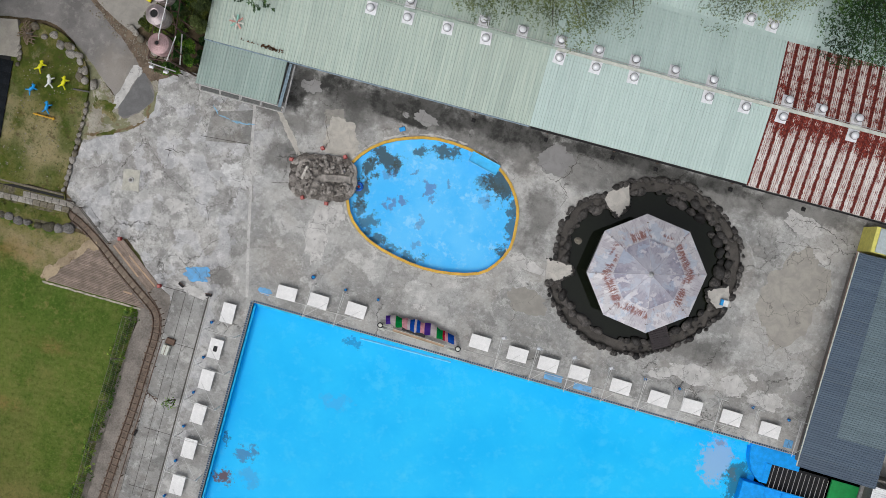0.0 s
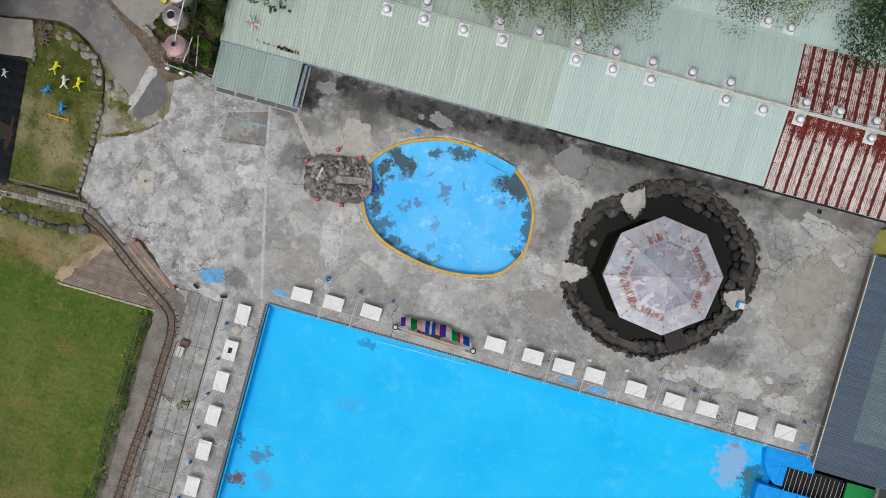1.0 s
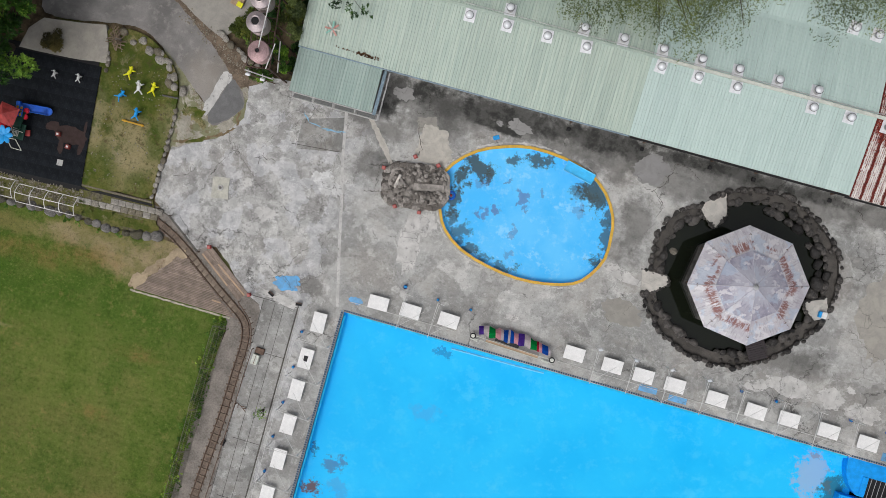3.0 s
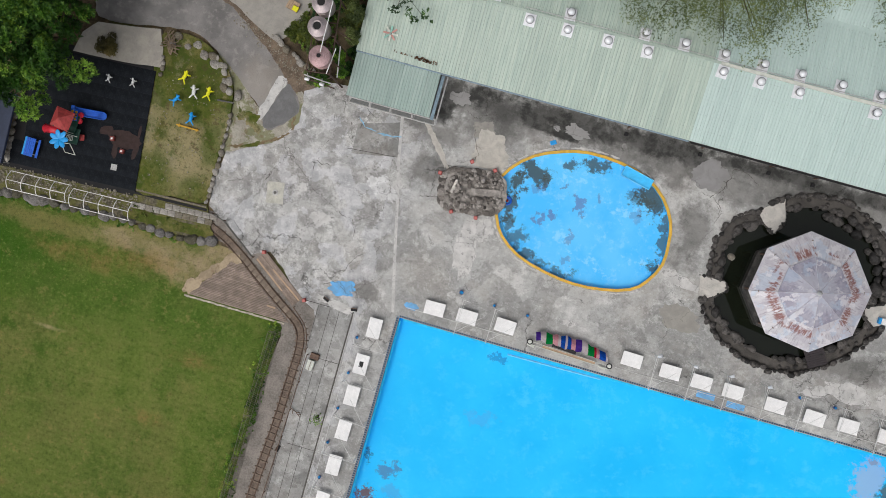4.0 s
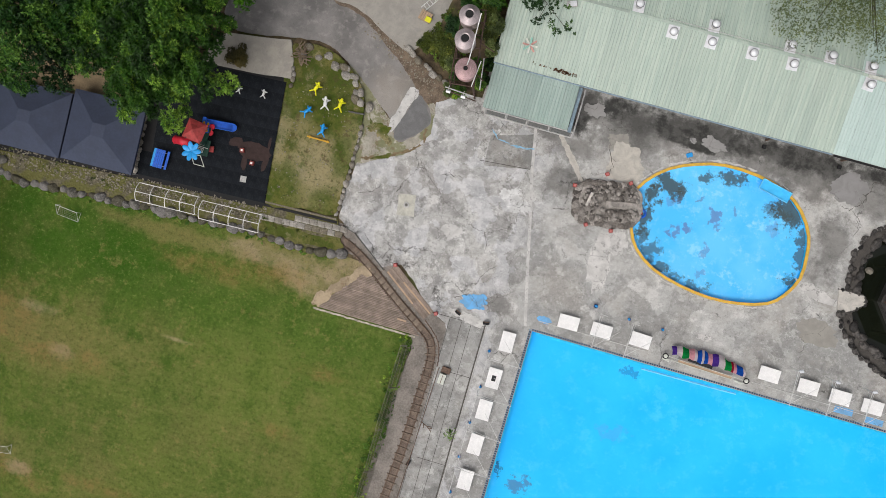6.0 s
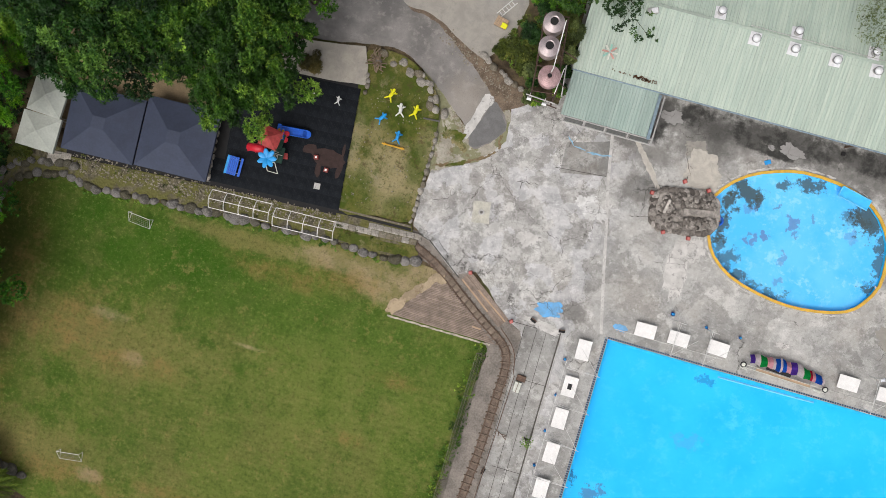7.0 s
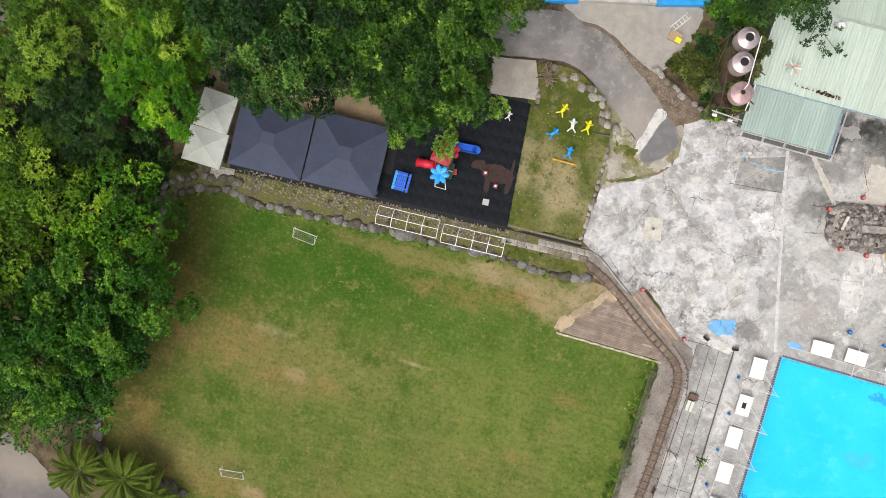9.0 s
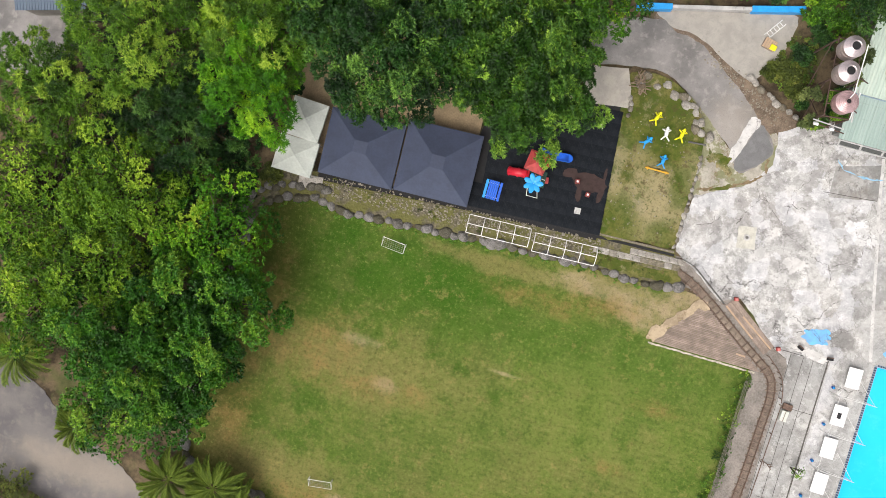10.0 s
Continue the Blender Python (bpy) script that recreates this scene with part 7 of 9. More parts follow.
bank = structure("gravel_bank", plate([Vector(p) for p in ((-18.0, 4.6), (-24.0, 4.2), (-35.2, 3.6), (-47.2, 3.0), (-50.5, 2.2), (-53.0, 0.5), (-53.4, -3.0), (-51.8, -2.9), (-51.2, -0.8), (-47.2, 0.9), (-45.1, 0.35), (-35.6, 1.1), (-26.2, 1.65), (-20.5, 1.5), (-16.8, 1.9))], 0.16, 0.3), GRAVEL, "mossy gravel bank above the lawn", "ground")
part("grass_strip", plate(worn_line(curve_points([(-24.4, 1.85), (-20.5, 1.8), (-17.2, 2.1), (-17.4, 2.75), (-20.5, 2.65), (-24.2, 2.6)], 5), 0.12), 0.165, 0.0), GARDEN, bank)
court = thing("playground_surface", "black rubber tile playground surface, faded", "playground floor", kind="structure")
part("base_slab", plate([Vector(p) for p in ((-24.05, 4.0), (-35.1, 3.4), (-35.5, 9.4), (-34.9, 14.2), (-25.3, 14.6))], TOP - 0.06, 0.45), DARK, court)
tile = mesh_of(slab((0, 0, 0), (0.997, 0.997, 0.05)), "tile", RUBBER)
for i in range(11):
    for j in range(10):
        x, y = -24.62 - i - 0.09 * j, 4.55 + j + 0.06 * 0 - 0.05 * i
        if x > -34.8 and y < 14.2:
            part("tile", tile, None, court, at=pose(x, y, TOP - 0.032 + random.uniform(-0.002, 0.002), 0, 0, 3))
FADED = plain("faded_brown_paint", srgb(54, 39, 36), 0.85, vary=0.3)
for i, (x, y, rx, ry, turn) in enumerate(((-26.05, 7.95, 1.5, 0.72, -4), (-27.7, 8.3, 0.62, 0.36, 20), (-26.6, 6.85, 0.24, 0.62, 6), (-24.9, 7.2, 0.22, 0.7, -8), (-24.95, 8.85, 0.12, 0.55, 4))):
    part("painted_figure", plate(ragged(x, y, rx, ry, 71 + i, 30, 0.16, turn), TOP - 0.0045 + 0.0004 * i, 0.0), FADED, court, "faded reddish-brown painted blot")
part("bare_tile", slab((-26.3, 5.5, TOP - 0.004), (0.5, 0.5, 0.02), 4), PATCH, court)
PAD = ((-32.2, 13.9), (-31.8, 15.6), (-30.7, 16.75), (-27.9, 17.1), (-25.5, 17.5), (-24.9, 16.0), (-24.7, 14.5), (-27.8, 14.05))
structure("concrete_pad", plate(worn_line([Vector(p) for p in PAD], 0.08), TOP - 0.02, 0.4), PAD_GREY, "pale concrete pad beside the playground", "pavement")

# blocks of the sunken path and its ditch
path = thing("block_path", "row of worn grey paving blocks beside the ditch", "path", kind="structure")
block = mesh_of(slab((0, 0, 0), (0.62, 0.48, 0.12), soft=0.02), "paving_block", ROCK_GREY)
for i in range(11):
    for j in range(2):
        if j and i < 4:
            continue
        part("paving_block", block, None, path, at=pose(-23.9 + i * 0.64 + 0.3 * j, 2.95 + i * 0.03 + j * 0.0 + (0.0 if not j else 0.52), 0.17, random.uniform(-2, 2), 0, 2 + random.uniform(-2, 2)))
# flat near-black slab: the shade inside the ditch is put into its colour
part("ditch", slab((-21.2, 4.05, 0.17), (6.6, 0.22, 0.03), 2), DARK, path, "flat dark strip painting the shade of the ditch")
part("ditch_kerb", slab((-21.2, 4.3, 0.2), (6.4, 0.18, 0.2), 2, soft=0.04), ROCK_GREY, path)

canopy_ditch = thing("drain_ditch", "flat dark strip painting the shaded ditch between canopies and gravel bank", "ditch", kind="structure")
# no hollow here: a black sheet on the bank paints the shadowed gap
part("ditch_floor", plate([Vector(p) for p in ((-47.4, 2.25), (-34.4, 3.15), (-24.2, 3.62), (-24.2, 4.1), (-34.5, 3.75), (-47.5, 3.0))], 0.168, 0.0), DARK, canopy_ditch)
part("ditch_kerb", slab((-40.9, 2.66, 0.2), (13.0, 0.12, 0.12), 4, soft=0.02), GRAVEL, canopy_ditch)

# loose cobbles on the bank, too many to count
def cobbles(name, label, count, place, low, high, seed, material):
    """Many small rounded stones in one mesh."""
    rng = np.random.default_rng(seed)
    bm = bmesh.new()
    bmesh.ops.create_icosphere(bm, subdivisions=1, radius=1.0)
    ball_v = np.array([v.co[:] for v in bm.verts])
    ball_f = np.array([[v.index for v in f.verts] for f in bm.faces])
    bm.free()
    verts, faces = [], []
    for i in range(count):
        x, y, z = place(rng)
        q = rng.uniform(low, high) * np.array([1.0, rng.uniform(0.65, 1.0), 0.6])
        a = rng.uniform(0, math.pi)
        v = ball_v * (1 + 0.18 * rng.normal(size=(len(ball_v), 1))) * q
        v = np.stack([v[:, 0] * math.cos(a) - v[:, 1] * math.sin(a), v[:, 0] * math.sin(a) + v[:, 1] * math.cos(a), v[:, 2]], 1)
        verts.append(v + np.array([x, y, z]))
        faces.append(ball_f + i * len(ball_v))
    me = bpy.data.meshes.new(name)
    me.from_pydata(np.concatenate(verts).tolist(), [], np.concatenate(faces).tolist())
    me.materials.append(material)
    tagged(new(name, me), label, "stones", "", "stuff")


COBBLE = make_rock("small_grey_cobble", srgb(88, 83, 70), srgb(132, 124, 106), srgb(84, 84, 52))
cobble_nt, cobble_bsdf = COBBLE.node_tree, COBBLE.node_tree.nodes["Principled BSDF"]
was = cobble_bsdf.inputs["Base Color"].links[0].from_socket
cobble_nt.links.new(blend(cobble_nt, calc(cobble_nt, "MULTIPLY", island(cobble_nt), 0.7), was, srgb(150, 143, 132)), cobble_bsdf.inputs["Base Color"])


def on_bank(rng):
    x = rng.uniform(-46.8, -23.8)
    return x, 1.75 + 0.045 * (x + 35) + rng.uniform(0.0, 1.5), 0.19


cobbles("loose_cobbles", "loose grey cobbles scattered over the gravel bank", 1100, on_bank, 0.035, 0.11, 31, COBBLE)
cobbles("rubble", "small grey rubble along the verge of the lane", 220, lambda rng: (lambda f: (-19.5 + 6.6 * f + rng.normal() * 0.35, 20.2 - 3.6 * f + rng.normal() * 0.3, 0.02))(rng.uniform(0, 1)), 0.03, 0.09, 32, COBBLE)
cobbles("garden_rubble", "small stones scattered in the raised garden plot", 160, lambda rng: (rng.uniform(-24.6, -18.4), rng.uniform(4.8, 16.0), TOP - 0.11), 0.03, 0.08, 33, COBBLE)

# stones of the lawn's edge, the garden and the lane
stones = rock_set("boulder", ROCK_GREY, 0.7, 6, 3, 0.7)
mossy = rock_set("boulder", ROCK_EDGE, 0.75, 6, 3, 0.75)


def stone_line(name, label, pts, gap, size, z, spread=0.1, kinds=stones):
    row = thing(name, label, "stones", kind="structure")
    for p, h in along(pts, gap, 0.2):
        s = size * random.uniform(0.75, 1.25)
        q = p + Vector((random.uniform(-spread, spread), random.uniform(-spread, spread)))
        part("boulder", random.choice(kinds), None, row, at=pose(q.x, q.y, z, random.uniform(-12, 12), random.uniform(-12, 12), h + random.uniform(-25, 25)) @ Matrix.Diagonal((s * 1.15, s * 0.9, s, 1)))
    return row


edge_line = curve_points([(-16.9, 1.75), (-20.5, 1.35), (-26.2, 1.45), (-35.6, 0.9), (-42.0, 0.5), (-45.1, 0.25), (-47.2, 0.75), (-49.6, 0.1), (-51.2, -0.9), (-52.0, -3.0), (-52.4, -8.0), (-52.3, -14.0), (-52.8, -19.0), (-51.8, -23.2), (-49.2, -24.3), (-47.1, -24.3), (-45.3, -24.6), (-43.2, -24.9)], 5, False)
stone_line("edging_stones", "row of rounded grey boulders edging the lawn", edge_line, 0.82, 0.42, 0.08, 0.1, mossy)
stone_line("edging_stones", "second course of mossy boulders at the lawn corner", curve_points([(-46.5, 1.6), (-49.5, 1.2), (-51.8, 0.2), (-52.8, -2.0)], 4, False), 0.7, 0.36, 0.25, 0.15, mossy)
stone_line("planting_stones", "grey boulders bordering the raised garden plot", curve_points([(-23.8, 17.2), (-21.5, 16.7), (-19.7, 15.9), (-18.4, 14.5), (-17.8, 13.2)], 5, False), 0.6, 0.3, 0.32, 0.42)
stone_line("planting_stones", "large grey boulders inside the garden border", curve_points([(-20.9, 16.2), (-19.4, 15.0), (-18.4, 13.8)], 5, False), 0.85, 0.36, 0.35, 0.3)
stone_line("kerb_stones", "rounded pale stones along the verge of the lane", [Vector((-16.1, 19.3)), Vector((-13.6, 17.95)), Vector((-11.5, 17.1))], 0.56, 0.27, 0.12, 0.1)
stone_line("kerb_stones", "low rough stones between garden plot and deck", [Vector((-18.1, 12.2)), Vector((-18.0, 9.0)), Vector((-18.15, 4.5))], 0.5, 0.24, 0.15, 0.06)
stone_line("kerb_stones", "few grey boulders beside the concrete pad", [Vector((-24.7, 15.3)), Vector((-24.4, 13.6))], 0.5, 0.22, 0.4, 0.08)
stone_line("kerb_stones", "dark stones between tents and playground", [Vector((-35.25, 3.8)), Vector((-35.6, 8.8))], 0.62, 0.24, 0.35, 0.06, stones)
root = thing("uprooted_stump", "grey tangled tree stump with bare roots", "stump", at=pose(-24.3, 16.6, TOP))
part("stump", random.choice(brown), None, root, at=Matrix.Diagonal((0.42, 0.38, 0.34, 1)))
for i in range(24):
    a, far = random.uniform(0, 2 * math.pi), random.uniform(0.45, 1.05)
    knee = (0.5 * far * math.cos(a), 0.5 * far * math.sin(a), random.uniform(0.15, 0.45))
    a += random.uniform(-0.9, 0.9)
    part("root", rods([((0.1 * math.cos(a), 0.1 * math.sin(a), 0.2), knee), (knee, (far * math.cos(a), far * math.sin(a), random.uniform(0.0, 0.35)))], random.uniform(0.03, 0.065), 5), GREY_ROOT, root)

# ---- playground ----
bench = thing("picnic_bench", "blue slatted picnic table with two benches", "bench", at=pose(-33.3, 5.25, TOP, 0, 0, 0) @ Matrix.Diagonal((0.85, 0.85, 0.85, 1)))
for i in range(5):
    part("table_slat", slab((-0.38 + i * 0.19, 0, 0.72), (0.165, 1.8, 0.04), soft=0.008), BLUE_PLASTIC, bench)
for x in (-0.68, 0.68):
    part("bench_slat", slab((x, 0, 0.42), (0.24, 1.8, 0.04), soft=0.008), SKY_PLASTIC if x < 0 else BLUE_PLASTIC, bench)
for y in (-0.65, 0.65):
    part("leg", rods([((-0.75, y, 0.4), (0.75, y, 0.4)), ((-0.4, y, 0.0), (-0.25, y, 0.7)), ((0.4, y, 0.0), (0.25, y, 0.7))], 0.035), GALV, bench)

play = thing("play_tower", "red play tower with tube slide, blue slide, flower shade", "playground set")
part("platform", slab((-30.4, 8.1, 1.45), (1.5, 1.5, 0.12), -6), PLAY_GREEN, play)
bm = bmesh.new()
bmesh.ops.create_cone(bm, cap_ends=True, segments=4, radius1=1.15, radius2=0.1, depth=0.6, matrix=pose(-30.5, 8.2, 2.7, 0, 0, 37))
part("roof", bm, RED, play, "faded red pyramid roof")
for x, y in ((-31.05, 7.5), (-29.8, 7.4), (-31.0, 8.8), (-29.75, 8.75)):
    part("post", rods([((x, y, TOP), (x, y, 2.5))], 0.05), PLAY_GREEN, play)
bm = bmesh.new()
rod(bm, (-31.0, 7.2, 1.45), (-32.45, 7.1, 0.95), 0.34, 0.34, 16)
part("tube_slide", bm, RED_PLASTIC, play, "red plastic tube slide", smooth=True)
for f in (0.0, 0.5, 1.0):
    bm = bmesh.new()
    c = Vector((-31.0, 7.2, 1.45)).lerp(Vector((-32.45, 7.1, 0.95)), f)
    rod(bm, c - Vector((0.04, 0.003, -0.014)), c + Vector((0.04, 0.003, -0.014)), 0.385, 0.385, 16)
    part("tube_collar", bm, RED_PLASTIC, play)
slide = part("slide", slab((0, 0, 0), (2.2, 0.6, 0.06), soft=0.02), BLUE_PLASTIC, play, "blue straight slide", at=pose(-29.2, 9.2, 1.05, 0, 14, 6))
for q in (-0.3, 0.3):
    part("slide_side", slab((0, q, 0.12), (2.2, 0.07, 0.26), soft=0.025), BLUE_PLASTIC, slide)
bm = bmesh.new()
bmesh.ops.create_cone(bm, cap_ends=True, segments=16, radius1=0.33, radius2=0.33, depth=0.06, matrix=Matrix.Translation((1.1, 0, 0)))
part("slide_end", bm, BLUE_PLASTIC, slide)
part("slide_top", slab((-1.15, 0.02, 0.2), (0.3, 0.8, 0.5), soft=0.04), BLUE_PLASTIC, slide)
panel = part("game_panel", slab((-30.0, 8.75, 1.75), (0.62, 0.9, 0.06), 8, soft=0.02), BLUE_PLASTIC, play, "blue panel with yellow knobs")
for a in (-0.17, 0.17):
    for c in (-0.28, 0.0, 0.28):
        part("knob", slab((-30.0 + a - 0.02 * c, 8.75 + c, 1.79), (0.2, 0.2, 0.05), 30, soft=0.02), OCHRE_WOOD, panel)
for y in (8.9, 8.4):
    bm = bmesh.new()
    bmesh.ops.create_cone(bm, cap_ends=True, segments=14, radius1=0.24, radius2=0.22, depth=0.14, matrix=Matrix.Translation((-29.6, y, 1.4)))
    part("step_pod", bm, RED_PLASTIC, play)
for y in (7.45, 6.85):
    part("rung_frame", rods([((-30.35, y - 0.17, 1.3), (-29.85, y - 0.17, 1.3)), ((-30.35, y + 0.17, 1.3), (-29.85, y + 0.17, 1.3))] + [((-30.35 + 0.125 * k, y - 0.17, 1.3), (-30.35 + 0.125 * k, y + 0.17, 1.3)) for k in range(5)], 0.028), CREAM, play, "cream tube rungs")
part("hand_tube", rods([((-30.45, 7.0, 1.35), (-30.45, 7.3, 1.4)), ((-30.45, 7.15, 1.4), (-29.5, 7.1, 1.3))], 0.035), CREAM, play)
part("low_step", slab((-29.4, 7.15, TOP + 0.3), (0.4, 0.5, 0.08), 10, soft=0.02), RED, play)
part("low_deck", slab((-29.95, 7.1, 1.1), (1.0, 1.3, 0.06), 0, soft=0.02), PLAY_GREEN, play)
part("climbing_net", rods([((-30.7, 6.3, 1.3), (-30.6, 5.6, TOP + 0.05)), ((-29.95, 6.4, 1.3), (-29.7, 5.6, TOP + 0.05)), ((-30.6, 5.6, TOP + 0.05), (-29.7, 5.6, TOP + 0.05)), ((-30.7, 6.3, 1.3), (-29.95, 6.4, 1.3))], 0.035), CREAM, play, "cream tube climbing frame")
flower = part("flower_shade", rods([((-30.35, 6.55, TOP), (-30.35, 6.55, 2.3))], 0.06), WHITE_TUBE, play)
for i in range(7):
    bm = bmesh.new()
    bmesh.ops.create_uvsphere(bm, u_segments=12, v_segments=6, radius=1.0, matrix=Matrix.Translation((0.42, 0, 0)) @ Matrix.Diagonal((0.4, 0.22, 0.06, 1)))
    part("petal", bm, SKY_PLASTIC, flower, at=pose(-30.35, 6.55, 2.35, 0, -8, 51.4 * i + 10))
for x, y, rz in ((-26.95, 7.75, 10), (-25.9, 6.95, -5)):
    cube = thing("number_box", "small red and white play box on the rubber", "play box", "play boxes", at=pose(x, y, TOP, 0, 0, rz))
    body_ = part("box_body", slab((0, 0, 0.16), (0.36, 0.36, 0.32), soft=0.03), RED_FADED, cube)
    part("box_top", slab((0, 0, 0.335), (0.16, 0.16, 0.02)), WHITE_PLASTIC, body_)


def rider(x, y, rz, material, label, s=1.0):
    """A spring animal: coil, foot plate and a stylised four-legged seat."""
    r = thing("spring_rider", label, "spring rider", "spring riders", at=pose(x, y, TOP - 0.1, 0, 0, rz))
    bm = bmesh.new()
    for i in range(30):
        a, b = i * 0.9, (i + 1) * 0.9
        rod(bm, (0.1 * math.cos(a), 0.1 * math.sin(a), 0.04 + 0.013 * i), (0.1 * math.cos(b), 0.1 * math.sin(b), 0.04 + 0.013 * (i + 1)), 0.02, sides=4, ends=False)
    part("spring", bm, BLACK, r)
    bm = bmesh.new()
    ball = lambda c, q: bmesh.ops.create_uvsphere(bm, u_segments=10, v_segments=7, radius=1.0, matrix=Matrix.Translation(c) @ Matrix.Diagonal((*q, 1)))
    ball((0, 0, 0.55), (0.36 * s, 0.19 * s, 0.15))
    ball((0.46 * s, 0, 0.74), (0.18 * s, 0.14 * s, 0.13))
    rod(bm, (0.24 * s, 0, 0.6), (0.42 * s, 0, 0.76), 0.1 * s, 0.09 * s, 8)
    for px, far in ((0.2, 0.3), (-0.28, 0.5)):
        for side_ in (-1, 1):
            rod(bm, (px * s, 0.08 * side_ * s, 0.52), ((px + far * (0.6 if px > 0 else -0.7)) * s, 0.4 * side_ * s, 0.4), 0.085 * s, 0.06 * s, 7)
    seat_ = part("animal_seat", bm, material, r, smooth=True)
    part("grip", rods([((0.36 * s, -0.22, 0.74), (0.36 * s, 0.22, 0.74))], 0.022), material, seat_)


rider(-22.35, 14.25, 68, YELLOW_PLASTIC, "yellow plastic animal spring rider on thin grass", 0.85)
rider(-20.1, 13.45, 80, YELLOW_PLASTIC, "bright yellow spring rider beside the garden boulders", 0.85)
rider(-21.3, 13.25, 95, WHITE_PLASTIC, "white plastic animal spring rider on thin grass", 0.85)
rider(-22.6, 12.25, 50, SKY_PLASTIC, "sky blue spring rider on patchy grass", 0.8)
rider(-20.95, 11.1, 86, SKY_PLASTIC, "sky blue boxy spring rider by the beam", 0.8)
rider(-26.4, 12.65, 85, WHITE_PLASTIC, "slim white spring rider on black rubber", 0.55)
rider(-28.45, 12.45, 80, WHITE_PLASTIC, "second slim white spring rider on black rubber", 0.5)
beam = thing("balance_beam", "ochre painted balance beam on short feet", "beam", at=pose(-21.15, 10.3, TOP - 0.1, 0, 0, 0))
part("beam", slab((0, 0, 0.2), (1.9, 0.13, 0.12), soft=0.02), OCHRE_WOOD, beam)
for x in (-0.75, 0.75):
    part("foot", slab((x, 0, 0.07), (0.1, 0.24, 0.14)), OCHRE_WOOD, beam)
pipe = thing("fallen_post", "dark grey concrete post lying by the garden stones", "post", at=pose(-18.7, 13.2, 0.4, 0, 0, 4))
part("shaft", rods([((-0.7, 0, 0), (0.7, 0, 0.05))], 0.07, sides=8), SILT, pipe)


def arch_frame(x):
    f = thing("trellis_frame", "white tube arch trellis over the gravel bank", "trellis", "white arch trellises", at=pose(x, 2.25, 0.16, 0, 0, 2.2))
    arc = [(-0.75 + 1.5 * k / 8, 0.15 + 0.75 * math.sin(math.pi * (0.12 + 0.76 * k / 8))) for k in range(9)]
    for i in range(5):
        xx = -2.55 + i * 1.275
        part("rib", rods([((xx, a[0], a[1]), (xx, b[0], b[1])) for a, b in zip(arc, arc[1:])], 0.032), WHITE_TUBE, f)
    for k in (0, 4, 8):
        part("long_tube", rods([((-2.55, *arc[k]), (2.55, *arc[k]))], 0.034), WHITE_TUBE, f)
    for xx in (-2.55, 2.55):
        for k in (0, 8):
            part("leg", rods([((xx, arc[k][0], -0.02), (xx, *arc[k]))], 0.03), WHITE_TUBE, f)


arch_frame(-31.95)
arch_frame(-26.45)


def goal(x, y, rz):
    g = thing("football_goal", "small white tube football goal with net on lawn", "goal", "small football goals", at=pose(x, y, -0.02, 0, 0, rz))
    part("crossbar", rods([((-0.95, 0, 0.8), (0.95, 0, 0.8))], 0.022), WHITE_TUBE, g)
    for sx in (-0.95, 0.95):
        part("upright", rods([((sx, 0, 0), (sx, 0, 0.8))], 0.022), WHITE_TUBE, g)
        part("side_tube", rods([((sx, 0, 0.03), (sx, 0.8, 0.03)), ((sx, 0, 0.8), (sx, 0.8, 0.03))], 0.014), WHITE_TUBE, g)
    part("back_tube", rods([((-0.95, 0.8, 0.03), (0.95, 0.8, 0.03))], 0.014), WHITE_TUBE, g)
    net = [((-0.95 + 0.19 * i, 0, 0.8), (-0.95 + 0.19 * i, 0.8, 0.03)) for i in range(11)] + [((-0.95, 0.16 * j, 0.8 - 0.154 * j), (0.95, 0.16 * j, 0.8 - 0.154 * j)) for j in range(1, 5)]
    tagged(part("net", rods(net, 0.008, 3), plain("pale_net_cord", srgb(150, 150, 140), 0.9) if "pale_net_cord" not in bpy.data.materials else bpy.data.materials["pale_net_cord"], g), kind="stuff")


goal(-39.85, -0.85, 175)
goal(-40.48, -21.55, 188)


def canopy(name, label, x0, y0, x1, y1, material, eave, peak, flat=0.0, twist=0.0):
    c = thing(name, label, "canopy", "canopies by the playground")
    cx, cy = (x0 + x1) / 2, (y0 + y1) / 2
    c.matrix_basis = pose(cx, cy, 0, 0, 0, twist)
    w, d = (x1 - x0) / 2, (y1 - y0) / 2
    bm = bmesh.new()
    rings = []
    for k in range(7):
        m = 1 - (1 - flat) * k / 6 if k < 6 else max(flat, 0.02)
        row = []
        for q in range(16):
            side_, u_ = divmod(q, 4)
            s_ = -1 + u_ / 2
            a_, b_ = ((s_, -1), (1, s_), (-s_, 1), (-1, -s_))[side_]
            droop = 0.045 * math.sin(math.pi * k / 6) * (1 - abs(s_))
            row.append(bm.verts.new((a_ * w * m, b_ * d * m, eave + (peak - eave) * k / 6 - droop)))
        rings.append(row)
    for r0, r1 in zip(rings, rings[1:]):
        for q in range(16):
            bm.faces.new((r0[q], r0[(q + 1) % 16], r1[(q + 1) % 16], r1[q]))
    bm.faces.new(rings[-1])
    part("roof_cloth", bm, material, c)
    for sx, sy, lx, ly in ((0, 1, 2 * w, 0.02), (0, -1, 2 * w, 0.02), (1, 0, 0.02, 2 * d), (-1, 0, 0.02, 2 * d)):
        part("valance", slab((sx * w, sy * d, eave - 0.14), (lx, ly, 0.28)), material, c)
    for sx in (-1, 1):
        for sy in (-1, 1):
            part("pole", rods([((sx * (w - 0.1), sy * (d - 0.1), 0.0), (sx * (w - 0.1), sy * (d - 0.1), eave))], 0.035), GALV, c)


